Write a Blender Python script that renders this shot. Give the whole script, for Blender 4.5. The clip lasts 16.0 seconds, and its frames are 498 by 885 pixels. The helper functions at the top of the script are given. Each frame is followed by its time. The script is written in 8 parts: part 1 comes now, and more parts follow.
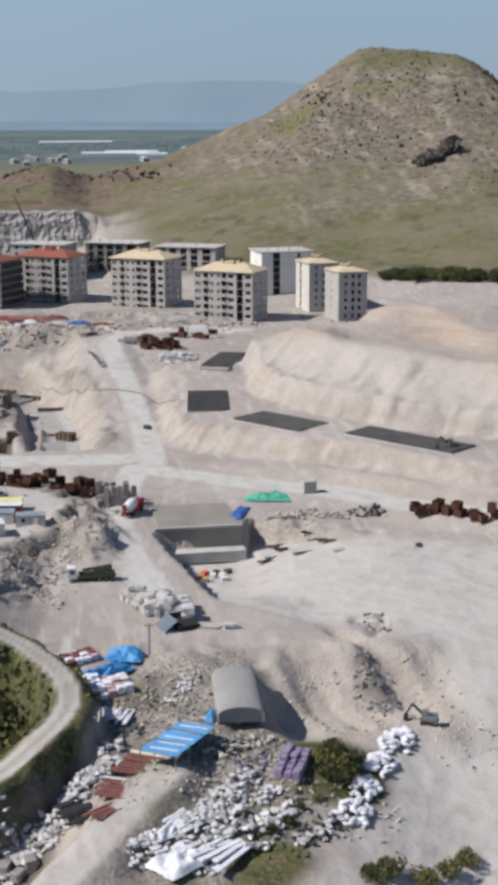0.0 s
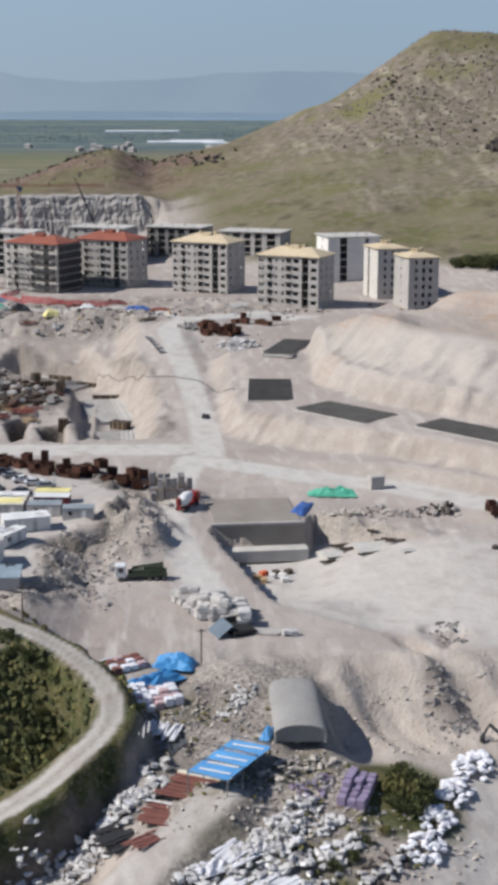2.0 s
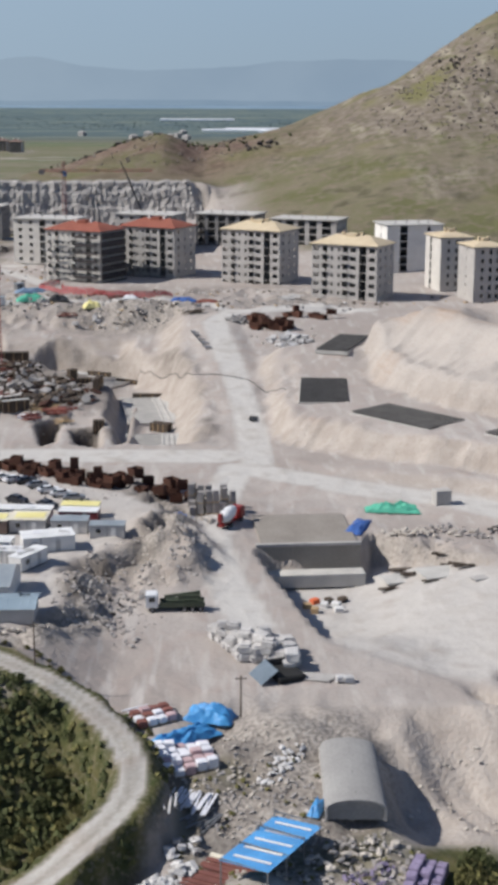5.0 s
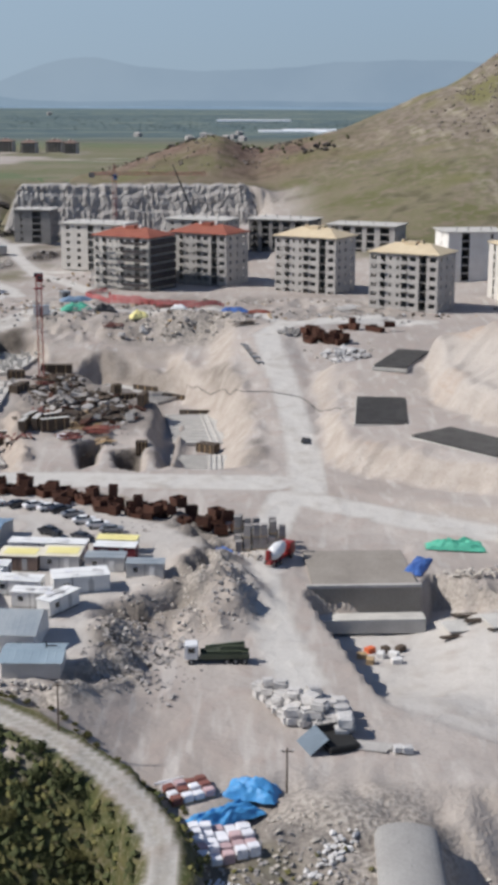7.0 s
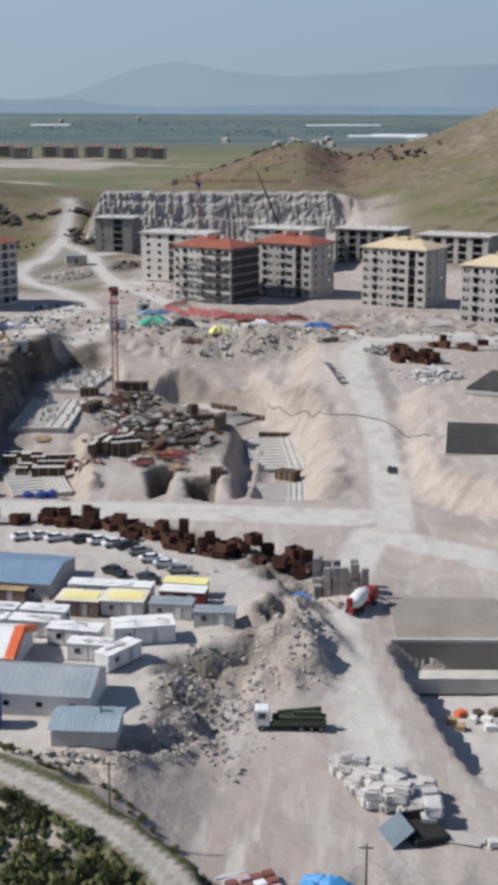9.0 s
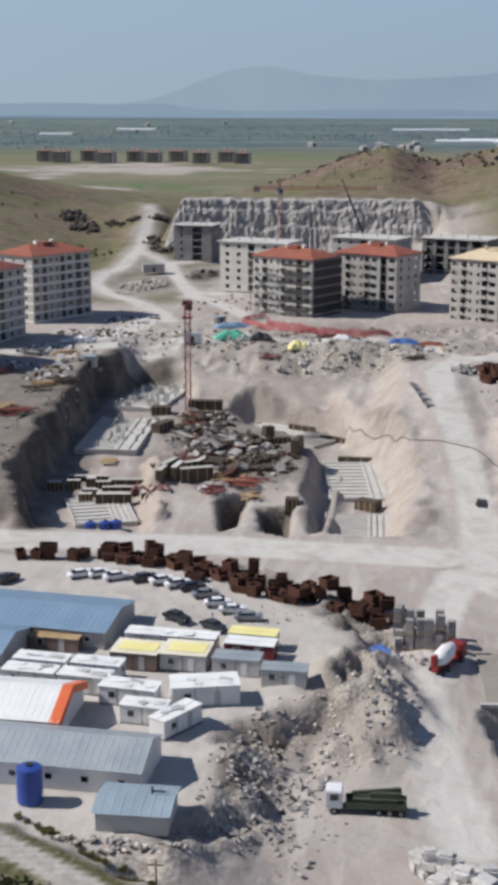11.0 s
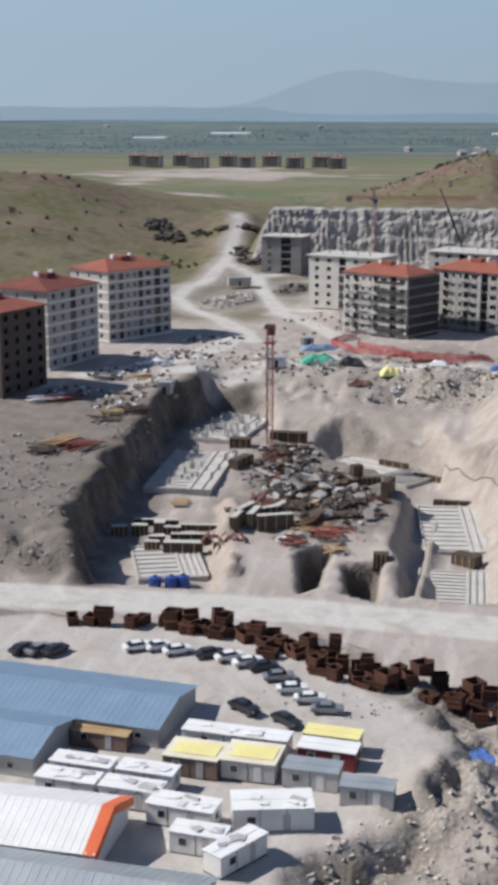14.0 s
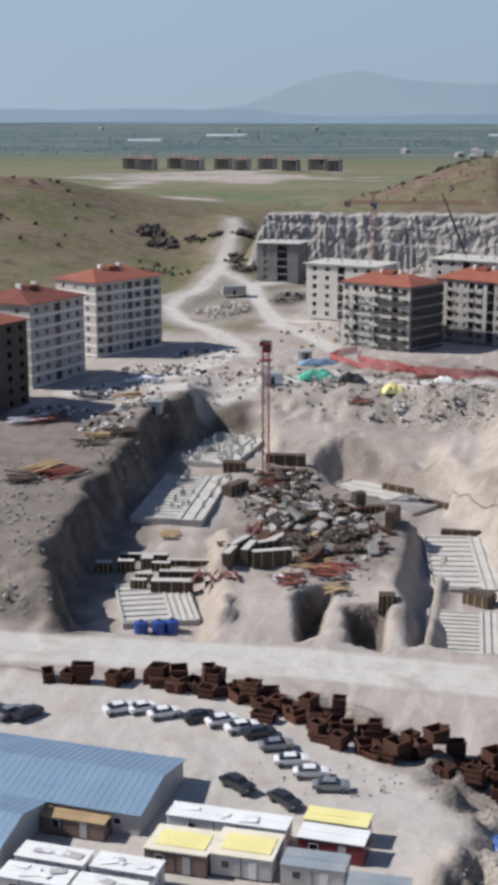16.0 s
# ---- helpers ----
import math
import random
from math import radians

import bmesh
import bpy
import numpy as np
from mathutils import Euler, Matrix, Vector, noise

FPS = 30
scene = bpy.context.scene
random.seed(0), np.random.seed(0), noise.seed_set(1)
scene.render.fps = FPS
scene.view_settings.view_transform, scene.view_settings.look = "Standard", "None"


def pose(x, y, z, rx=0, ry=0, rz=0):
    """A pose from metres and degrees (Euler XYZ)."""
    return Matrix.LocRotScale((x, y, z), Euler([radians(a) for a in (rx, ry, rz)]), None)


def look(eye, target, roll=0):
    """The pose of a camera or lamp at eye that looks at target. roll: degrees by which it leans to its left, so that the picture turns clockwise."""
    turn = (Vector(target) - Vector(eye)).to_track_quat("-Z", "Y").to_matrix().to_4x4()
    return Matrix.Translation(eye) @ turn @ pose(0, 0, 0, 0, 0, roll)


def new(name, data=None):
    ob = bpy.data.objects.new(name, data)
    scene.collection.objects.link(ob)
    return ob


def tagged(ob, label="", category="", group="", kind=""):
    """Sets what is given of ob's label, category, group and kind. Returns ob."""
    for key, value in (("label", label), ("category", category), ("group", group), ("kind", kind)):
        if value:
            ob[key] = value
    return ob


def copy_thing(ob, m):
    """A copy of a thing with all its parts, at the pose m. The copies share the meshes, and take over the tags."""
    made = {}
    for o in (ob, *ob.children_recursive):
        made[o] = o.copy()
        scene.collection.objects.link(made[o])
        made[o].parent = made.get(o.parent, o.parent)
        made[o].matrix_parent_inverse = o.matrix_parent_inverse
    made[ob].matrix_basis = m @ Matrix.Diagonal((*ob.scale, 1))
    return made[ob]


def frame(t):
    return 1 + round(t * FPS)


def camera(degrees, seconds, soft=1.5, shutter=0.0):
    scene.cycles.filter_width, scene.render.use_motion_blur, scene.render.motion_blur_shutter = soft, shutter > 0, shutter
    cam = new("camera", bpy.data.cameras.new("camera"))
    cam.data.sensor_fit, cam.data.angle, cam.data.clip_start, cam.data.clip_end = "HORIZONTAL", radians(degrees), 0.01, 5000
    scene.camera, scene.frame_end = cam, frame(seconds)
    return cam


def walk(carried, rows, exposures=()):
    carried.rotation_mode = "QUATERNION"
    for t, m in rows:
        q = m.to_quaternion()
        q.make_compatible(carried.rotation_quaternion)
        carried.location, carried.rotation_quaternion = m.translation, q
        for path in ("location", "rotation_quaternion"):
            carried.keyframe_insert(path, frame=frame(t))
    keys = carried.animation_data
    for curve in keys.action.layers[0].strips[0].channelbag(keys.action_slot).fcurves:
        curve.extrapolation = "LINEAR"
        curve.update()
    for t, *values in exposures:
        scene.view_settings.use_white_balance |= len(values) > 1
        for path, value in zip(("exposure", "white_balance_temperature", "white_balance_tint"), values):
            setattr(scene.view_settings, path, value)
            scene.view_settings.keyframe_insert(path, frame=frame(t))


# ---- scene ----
cam = camera(20.00, 16.0, soft=5.2)
# seconds, eye x, y, z, heading to the left of +y, pitch, lean
PATH = [
    (0.0, 0.00, -0.00, 89.00, -7.070, -13.054, -0.162),
    (0.5, 0.49, 5.06, 87.62, -6.488, -13.115, -0.064),
    (1.0, 1.03, 10.13, 86.28, -5.848, -13.199, -0.049),
    (1.5, 1.59, 15.24, 85.00, -5.201, -13.261, 0.091),
    (2.0, 2.13, 20.41, 83.77, -4.484, -13.341, 0.129),
    (2.5, 2.68, 25.55, 82.48, -3.794, -13.415, 0.181),
    (3.0, 3.17, 30.73, 81.43, -3.047, -13.515, 0.252),
    (5.5, 5.51, 57.63, 79.87, -1.919, -13.740, 0.130),
    (6.0, 5.80, 63.01, 79.90, -1.341, -13.735, 0.164),
    (6.5, 6.07, 68.19, 79.97, -0.757, -13.735, 0.176),
    (7.0, 6.37, 73.33, 80.09, 0.001, -13.707, 0.182),
    (7.5, 6.70, 78.44, 80.16, 0.880, -13.684, 0.131),
    (8.0, 6.90, 83.63, 80.21, 1.812, -13.621, 0.077),
    (8.5, 7.03, 88.81, 80.23, 2.672, -13.581, 0.055),
    (9.0, 7.03, 94.09, 80.29, 3.574, -13.529, 0.061),
    (11.5, 6.32, 120.41, 80.35, 7.913, -13.330, 0.030),
    (12.0, 5.99, 125.73, 80.48, 8.826, -13.297, 0.041),
    (12.5, 5.58, 130.89, 80.57, 9.659, -13.268, 0.065),
    (13.0, 5.05, 136.07, 80.71, 10.496, -13.255, 0.092),
    (13.5, 4.49, 141.20, 80.80, 10.837, -13.244, 0.051),
    (14.0, 3.86, 146.36, 80.97, 10.825, -13.237, 0.025),
    (14.5, 3.14, 151.51, 81.06, 10.815, -13.240, -0.061),
    (15.0, 2.29, 156.78, 81.20, 10.784, -13.223, -0.107),
    (15.5, 1.31, 162.00, 81.19, 10.735, -13.212, -0.100),
    (16.0, 0.32, 167.22, 81.14, 10.685, -13.171, -0.128),
]


def aimed(x, y, z, yaw, pitch, lean):
    return pose(x, y, z) @ pose(0, 0, 0, 0, 0, yaw) @ pose(0, 0, 0, 90 + pitch) @ pose(0, 0, 0, 0, 0, lean)


walk(cam, [(t, aimed(*p)) for t, *p in PATH], exposures=((0.0, 0.0), (9.0, 0.0), (12.5, 0.03), (16.0, 0.07)))

# ---- world and sun ----
world = bpy.data.worlds.new("world")
scene.world = world
world.use_nodes = True
wn, wl = world.node_tree.nodes, world.node_tree.links
wn.clear()
SUN_ELEV, SUN_DIR = radians(43), Vector((-0.99, -0.06, 0)).normalized()
sky = wn.new("ShaderNodeTexSky")
sky.sky_type = "NISHITA"
sky.sun_disc = False
sky.sun_elevation = SUN_ELEV
sky.sun_rotation = math.atan2(SUN_DIR.x, SUN_DIR.y)
sky.altitude = 900
sky.air_density, sky.dust_density, sky.ozone_density = 0.6, 0.4, 8.0
bg = wn.new("ShaderNodeBackground")
bg.inputs[1].default_value = 0.063
wout = wn.new("ShaderNodeOutputWorld")
haze = wn.new("ShaderNodeMix")
haze.data_type = "RGBA"
haze.inputs[0].default_value = 0.25
haze.inputs[7].default_value = (4.9, 7.0, 11.8, 1)
wl.new(sky.outputs[0], haze.inputs[6])
wl.new(haze.outputs[2], bg.inputs[0])
wl.new(bg.outputs[0], wout.inputs[0])

sun = new("sun", bpy.data.lights.new("sun", "SUN"))
sun.data.energy = 5.0
sun.data.angle = radians(0.53)
sun.data.color = (1.0, 0.965, 0.92)
to_sun = SUN_DIR * math.cos(SUN_ELEV) + Vector((0, 0, math.sin(SUN_ELEV)))
sun.matrix_world = look(to_sun * 300, (0, 0, 0))


# ---- the lie of the land ----
def ramp(a, b, x):
    """0 at a, 1 at b, smooth between."""
    u = np.clip((x - a) / (b - a), 0, 1)
    return u * u * (3 - 2 * u)


def inside(X, Y, poly):
    """Signed distance to a polygon's edge, negative inside."""
    best, odd = np.full(X.shape, 1e9), np.zeros(X.shape, bool)
    for (ax, ay), (bx, by) in zip(poly, poly[1:] + poly[:1]):
        ex, ey = bx - ax, by - ay
        u = np.clip(((X - ax) * ex + (Y - ay) * ey) / (ex * ex + ey * ey), 0, 1)
        best = np.minimum(best, np.hypot(X - ax - u * ex, Y - ay - u * ey))
        if ay != by:
            odd ^= ((ay > Y) != (by > Y)) & (X < ex * (Y - ay) / (by - ay) + ax)
    return np.where(odd, -best, best)


def along(X, Y, line):
    """Distance to a polyline of (x, y, z), and the line's z there."""
    best, zz = np.full(X.shape, 1e9), np.zeros(X.shape)
    for (ax, ay, az), (bx, by, bz) in zip(line, line[1:]):
        ex, ey = bx - ax, by - ay
        u = np.clip(((X - ax) * ex + (Y - ay) * ey) / (ex * ex + ey * ey), 0, 1)
        d = np.hypot(X - ax - u * ex, Y - ay - u * ey)
        zz = np.where(d < best, az + u * (bz - az), zz)
        best = np.minimum(best, d)
    return best, zz


def rough(X, Y, size, seed):
    """Smooth value noise between -1 and 1 with cells of that size."""
    u, v = X / size + 37.1 * seed, Y / size - 17.7 * seed
    i, j = np.floor(u), np.floor(v)
    fu, fv = u - i, v - j
    fu, fv = fu * fu * (3 - 2 * fu), fv * fv * (3 - 2 * fv)

    def knot(a, b):
        h = np.sin(a * 127.1 + b * 311.7 + seed * 74.7) * 43758.5453
        return 2 * (h - np.floor(h)) - 1

    return (knot(i, j) * (1 - fu) + knot(i + 1, j) * fu) * (1 - fv) + (knot(i, j + 1) * (1 - fu) + knot(i + 1, j + 1) * fu) * fv


def layers(X, Y, size, seed, n=4):
    return sum(rough(X, Y, size / 2**k, seed + k) / 2**k for k in range(n)) / 1.6


QUARRY_TOP = 38.5
YARD = [(16, 297), (36, 300), (38, 305), (41, 303), (58, 290), (84, 284), (115, 262), (112, 232), (70, 226), (44, 238), (25.5, 254)]
CAMP = [(-170, 243), (-40, 247), (-22, 249), (-15, 262), (-17, 280), (-6, 289), (-4, 300), (0, 312), (-8, 326), (-30, 346), (-80, 349), (-170, 349)]
PIT_R = [(-14, 371), (6, 371), (8, 385), (8, 410), (4, 440), (-3, 462), (-14, 478), (-38, 494), (-45, 488), (-38, 466), (-24, 452), (-19, 440), (-18, 412), (-16.5, 392)]
PLATFORM_AREA = [(17, 299.5), (34.8, 300.4), (34, 318), (16, 317)]
SHELF = [(-31, 377), (-16.8, 376), (-17.2, 396), (-31, 401)]
HOLES = [[(-33.5, 392), (-29, 397), (-28, 373), (-30.2, 370.5)], [(-24.8, 389), (-18.6, 390.5), (-17.4, 369), (-22.4, 371.5)]]
PIT_L = [(-67, 368), (-75, 380), (-79, 415), (-81, 448), (-82, 487), (-76, 510), (-58, 507), (-52, 480), (-52, 440), (-49, 405), (-44, 380), (-44, 368)]
BANK_L = [(-72, 375), (-200, 374), (-200, 520), (-80, 520)]
BENCH = [(29, 376), (38, 366), (57, 344), (86, 313), (130, 292), (170, 330), (160, 420), (60, 455), (30, 440)]
MOUND = [(50, 418), (54, 392), (64, 374), (78, 358), (100, 334), (140, 306), (190, 380), (150, 470), (72, 462), (53, 440)]
ROAD_RAMP = [(18.5, 346, 2), (18.8, 378, 2), (18.4, 394, 2.4), (15.9, 430, 7.2), (12.2, 464, 12.4), (11.2, 478, 13.6), (17, 494, 14.2), (45, 508, 14.5)]
ROAD_CROSS = [(-170, 358, 2.5), (-80, 359, 2), (-30, 362, 1.5), (10, 358, 2), (34, 352, 2.5), (56, 334, 4.5), (84, 304, 5.5), (130, 284, 6.5)]
ROAD_WHITE = [(18, 346, 2), (40, 330, 1.8), (57, 321, 1.8), (74, 306, 1.8), (95, 292, 2), (150, 272, 2.5)]
ROAD_YARD = [(14, 348, 2), (9, 320, 1.2), (8, 300, 0.3), (10, 280, -0.4), (14, 262, -1)]
def eased(line, n=4):
    """The same line with rounded bends."""
    out, P = [], [line[0], *line, line[-1]]
    for a, b, c, d in zip(P, P[1:], P[2:], P[3:]):
        out += [tuple(0.5 * (2 * q + (r - p) * u + (2 * p - 5 * q + 4 * r - t) * u * u + (3 * q - p - 3 * r + t) * u**3) for p, q, r, t in zip(a, b, c, d)) for u in np.arange(n) / n]
    return out + [line[-1]]


ROAD_BEND = eased([(-90, 268, 5), (-40, 248.5, 4.6), (-17, 233, 3.4), (-7, 222, 1.6), (-3, 212, 0.6), (-3.4, 204, -0.2), (-8, 197, -2), (-16, 190, -5), (-40, 176, -10)])
ROAD_LOW = [(-14, 160, -13), (-4, 172, -9.5), (6, 184, -6.5), (12, 192, -4.8)]
ROAD_UP = [(-50, 572, 13.2), (-62, 600, 13), (-76, 623, 13), (-90, 673, 12.8), (-101, 710, 14.4), (-119, 733, 16), (-124, 767, 17.2), (-134, 844, 21.5), (-150, 905, 21)]
ROAD_SIDE = [(-74, 560, 13.2), (-81, 579, 13.3), (-93, 602, 13.2), (-110, 630, 12.9), (-121, 657, 13.1), (-122.5, 679, 13.8), (-118, 699, 14.3), (-119, 731, 16)]
ROAD_SPUR = [(-101, 711, 14.4), (-92, 721, 14.5), (-80, 729, 14.3), (-62, 727, 14.2)]
SAND_SPIT = [(-44, 377, 0), (-47.5, 390, 0), (-50, 402, 0), (-51, 414, 0), (-54, 424, 0)]
ROAD_RING = [(-84, 640, 13), (-66, 628, 13), (-56, 636, 13.3)]


TERRACE_TRACKS = [[(-108, 498, 0), (-96, 508, 0), (-88, 524, 0), (-82, 548, 0), (-80, 575, 0)], [(-86, 505, 0), (-70, 514, 0), (-56, 524, 0), (-46, 536, 0), (-38, 528, 0), (-24, 522, 0), (-8, 526, 0), (10, 516, 0), (18, 500, 0)], [(60, 506, 0), (30, 500, 0), (18, 496, 0)]]


def crest_line(X, Y):
    """How far a place lies behind the crest of the marl mound."""
    return (Y - 409 + 1.45 * (X - 73)) / 1.76 + 2.5 * rough(X, Y, 16, 20)


def height(X, Y):
    X, Y = np.asarray(X, float), np.asarray(Y, float)
    z = np.interp(Y, [60, 150, 185, 215, 240, 300, 345, 372, 398, 440, 478, 520, 600, 720, 1000, 1400, 1700, 2400, 3500, 4900],
                  [-22, -14, -8, -3.5, -1.2, 0, 2, 2, 2.2, 8.0, 12.8, 13.2, 13, 16.5, 19.5, 20, 15.5, 25, 40, 59])
    # lower ground between the pits and the upper terrace
    z = z - 6.5 * ramp(4, -8, X) * ramp(-110, -76, X) * ramp(430, 470, Y) * ramp(522, 500, Y)
    # shallow valley behind the blocks
    z = z - 3 * ramp(10, -50, X) * ramp(-230, -150, X) * ramp(620, 680, Y) * ramp(860, 770, Y)
    # foreground falls away to the right
    z = z - 5.5 * ramp(26, 58, X) * ramp(242, 205, Y)
    # fluted scarp between the yard and the lower ground
    top = 231.5 + 1.8 * rough(X, 0 * Y, 7, 22) - 3 * ramp(40, 30, X)
    z = z + ramp(27, 33, X) * ramp(66, 57, X) * ramp(198, 209, Y) * ramp(top + 8, top + 3, Y) * (-1.7 - 7.2 * ramp(top + 1, top - 14, Y) - z)
    # slope at the left under the bending road
    z = z + 4.8 * ramp(-6, -22, X) * ramp(196, 236, Y) * ramp(330, 300, Y)
    z = z + (-6.5 * ramp(2, -12, X) * ramp(228, 212, Y))
    d = inside(X, Y, BANK_L)
    z = z + ramp(7, -1, d) * (np.interp(Y, [372, 483, 520], [8, 12.8, 14]) - z)
    d = inside(X, Y, CAMP) + 1.4 * rough(X, Y, 6, 3) + 0.9 * rough(X, Y, 2.6, 39)
    z = z + ramp(3.4, 0, d) * (3.2 - z)
    d = inside(X, Y, BENCH) + 1.0 * rough(X, Y, 9, 5)
    z = z + ramp(9, 0, d) * (np.interp(X, [30, 45, 70, 140], [7.8, 8.8, 9.6, 10.5]) + 4.5 * ramp(412, 432, Y) - z)
    # cut mound of pale marl
    d = inside(X, Y, MOUND) + 1.6 * rough(X, Y, 7, 14) + 2.5 * rough(X, Y, 22, 15)
    z = z + (6.5 + 1.2 * rough(X, Y, 18, 16)) * ramp(0.5, -4.5, d + 0.5 * rough(X, Y, 3.2, 17) + 0.9 * rough(X, Y, 11, 18)) + 8.6 * ramp(-5, -25, d) + 0.8 * layers(X, Y, 24, 9) * ramp(-6, -25, d)
    s = crest_line(X, Y)
    z = z + ramp(0, -8, d) * (-5 * ramp(3, 20, s) + 5 * ramp(30, 42, s + 3 * rough(X, Y, 12, 21)) * ramp(80, 58, s))
    for line, w, fall in ((ROAD_CROSS, 4.5, 6), (ROAD_WHITE, 4, 6), (ROAD_RAMP, 3.4, 6), (ROAD_YARD, 4, 8), (ROAD_BEND, 2.6, 3.0), (ROAD_LOW, 2.6, 4), (ROAD_UP, 3.4, 14), (ROAD_SIDE, 3, 10), (ROAD_SPUR, 3, 8)):
        d, zl = along(X, Y, line)
        d = d + (0.9 * rough(X, Y, 2.4, 61) if line is ROAD_BEND else 0) * ramp(w - 0.6, w + 0.8, d)
        z = z + ramp(w + fall, w, d) * (zl - z)
    d = inside(X, Y, YARD) + 0.2 * rough(X, Y, 7, 2)
    z = z + ramp(66, 36, X) * ramp(0.35, -0.45, d) * ramp(232, 250, Y - 0.15 * X + 6) * (np.interp(Y, [238, 297], [-2.4, -4.8]) - 2.4 * ramp(257, 272, Y) * ramp(46, 30, X) + 1.6 * ramp(266, 254, Y) * ramp(46, 30, X) - z)
    # low ground between the two pits
    m = ramp(-58, -51, X) * ramp(-12, -19, X) * ramp(398, 418, Y) * ramp(497, 486, Y)
    z = z + m * (np.minimum(z, 1.6) - z)
    d = inside(X, Y, PIT_R) + 1.5 * rough(X, Y, 8, 4)
    z = z + ramp(0.5, np.where(X > -12, -9.0, np.where(Y > 450, -3.8, -3.5)), d) * (np.interp(Y, [370, 400, 450], [-4.5, -3.5, -3.8]) - z)
    d = inside(X, Y, PIT_L) + 1.9 * rough(X, Y, 9, 6) + 1.0 * rough(X, Y, 3.4, 7)
    z = z + ramp(0.8, -3.2, d) * (np.interp(Y, [370, 400, 428, 480], [-2.2, -1.6, 0.6, 2.0]) - z)
    z = z + ramp(1.0, -3.0, inside(X, Y, SHELF) + 0.8 * rough(X, Y, 4, 38)) * (np.clip(z, 0.4, 1.2) - z)
    for hole in HOLES:
        z = z + ramp(0.8, -1.2, inside(X, Y, hole) + 0.5 * rough(X, Y, 3, 8)) * (np.minimum(z, -4.4) - z)
    z = z + ramp(2.5, 0, inside(X, Y, PLATFORM_AREA)) * (0.2 - z)
    # quarry shelf and the green rise behind it
    q = 765 + 10 * rough(X, 0 * Y, 40, 7) + 1.5 * rough(X, 0 * Y, 5, 8) + 1.1 * rough(X, 0 * Y, 2.3, 9) + 0.05 * X
    z = z + 13 * ramp(-112, -88, X) * ramp(14, -14, X) * ramp(q - 2.5, q + 2.5, Y) * ramp(1300, 950, Y)
    z = z + 17 * np.exp(-(((X + 18) / 70) ** 2) - ((Y - 880) / 66) ** 2)
    z = z + 30 * np.exp(-(((X + 285) / 105) ** 2) - ((Y - 880) / 190) ** 2)
    z = z + 4 * np.exp(-(((X - 60) / 90) ** 2) - ((Y - 900) / 150) ** 2)
    # the big hill
    u = np.clip(((X - 200) * 46 - (Y - 935) * 20) / (46 * 46 + 20 * 20), 0, 1)
    r = np.hypot((X - 200 - 46 * u) * np.where(X < 200, 1.12, 1.0), (Y - 935 + 20 * u) * np.where(Y < 935, 0.72, 0.9)) * (1 + 0.06 * rough(X, Y, 110, 12))
    z = z + np.interp(r, [0, 14, 40, 60, 85, 103, 121, 160, 230, 300], [113, 111, 93, 80.5, 66, 59.5, 51, 34, 11, 0]) * (1 + 0.03 * layers(X, Y, 60, 13))
    z = z - ramp(200, 40, r) * np.interp(X, [210, 243, 262, 275, 330], [0, 2.6, 6.4, 10, 16])
    z = z + ramp(-118, -104, X) * ramp(26, 4, X) * ramp(q - 1, q + 4, Y) * ramp(840, 790, Y) * (QUARRY_TOP - z)
    z = z + ramp(-118, -104, X) * ramp(18, -2, X) * ramp(q - 45, q - 20, Y) * ramp(q + 4, q, Y) * (np.minimum(z, 17) - z)
    return z


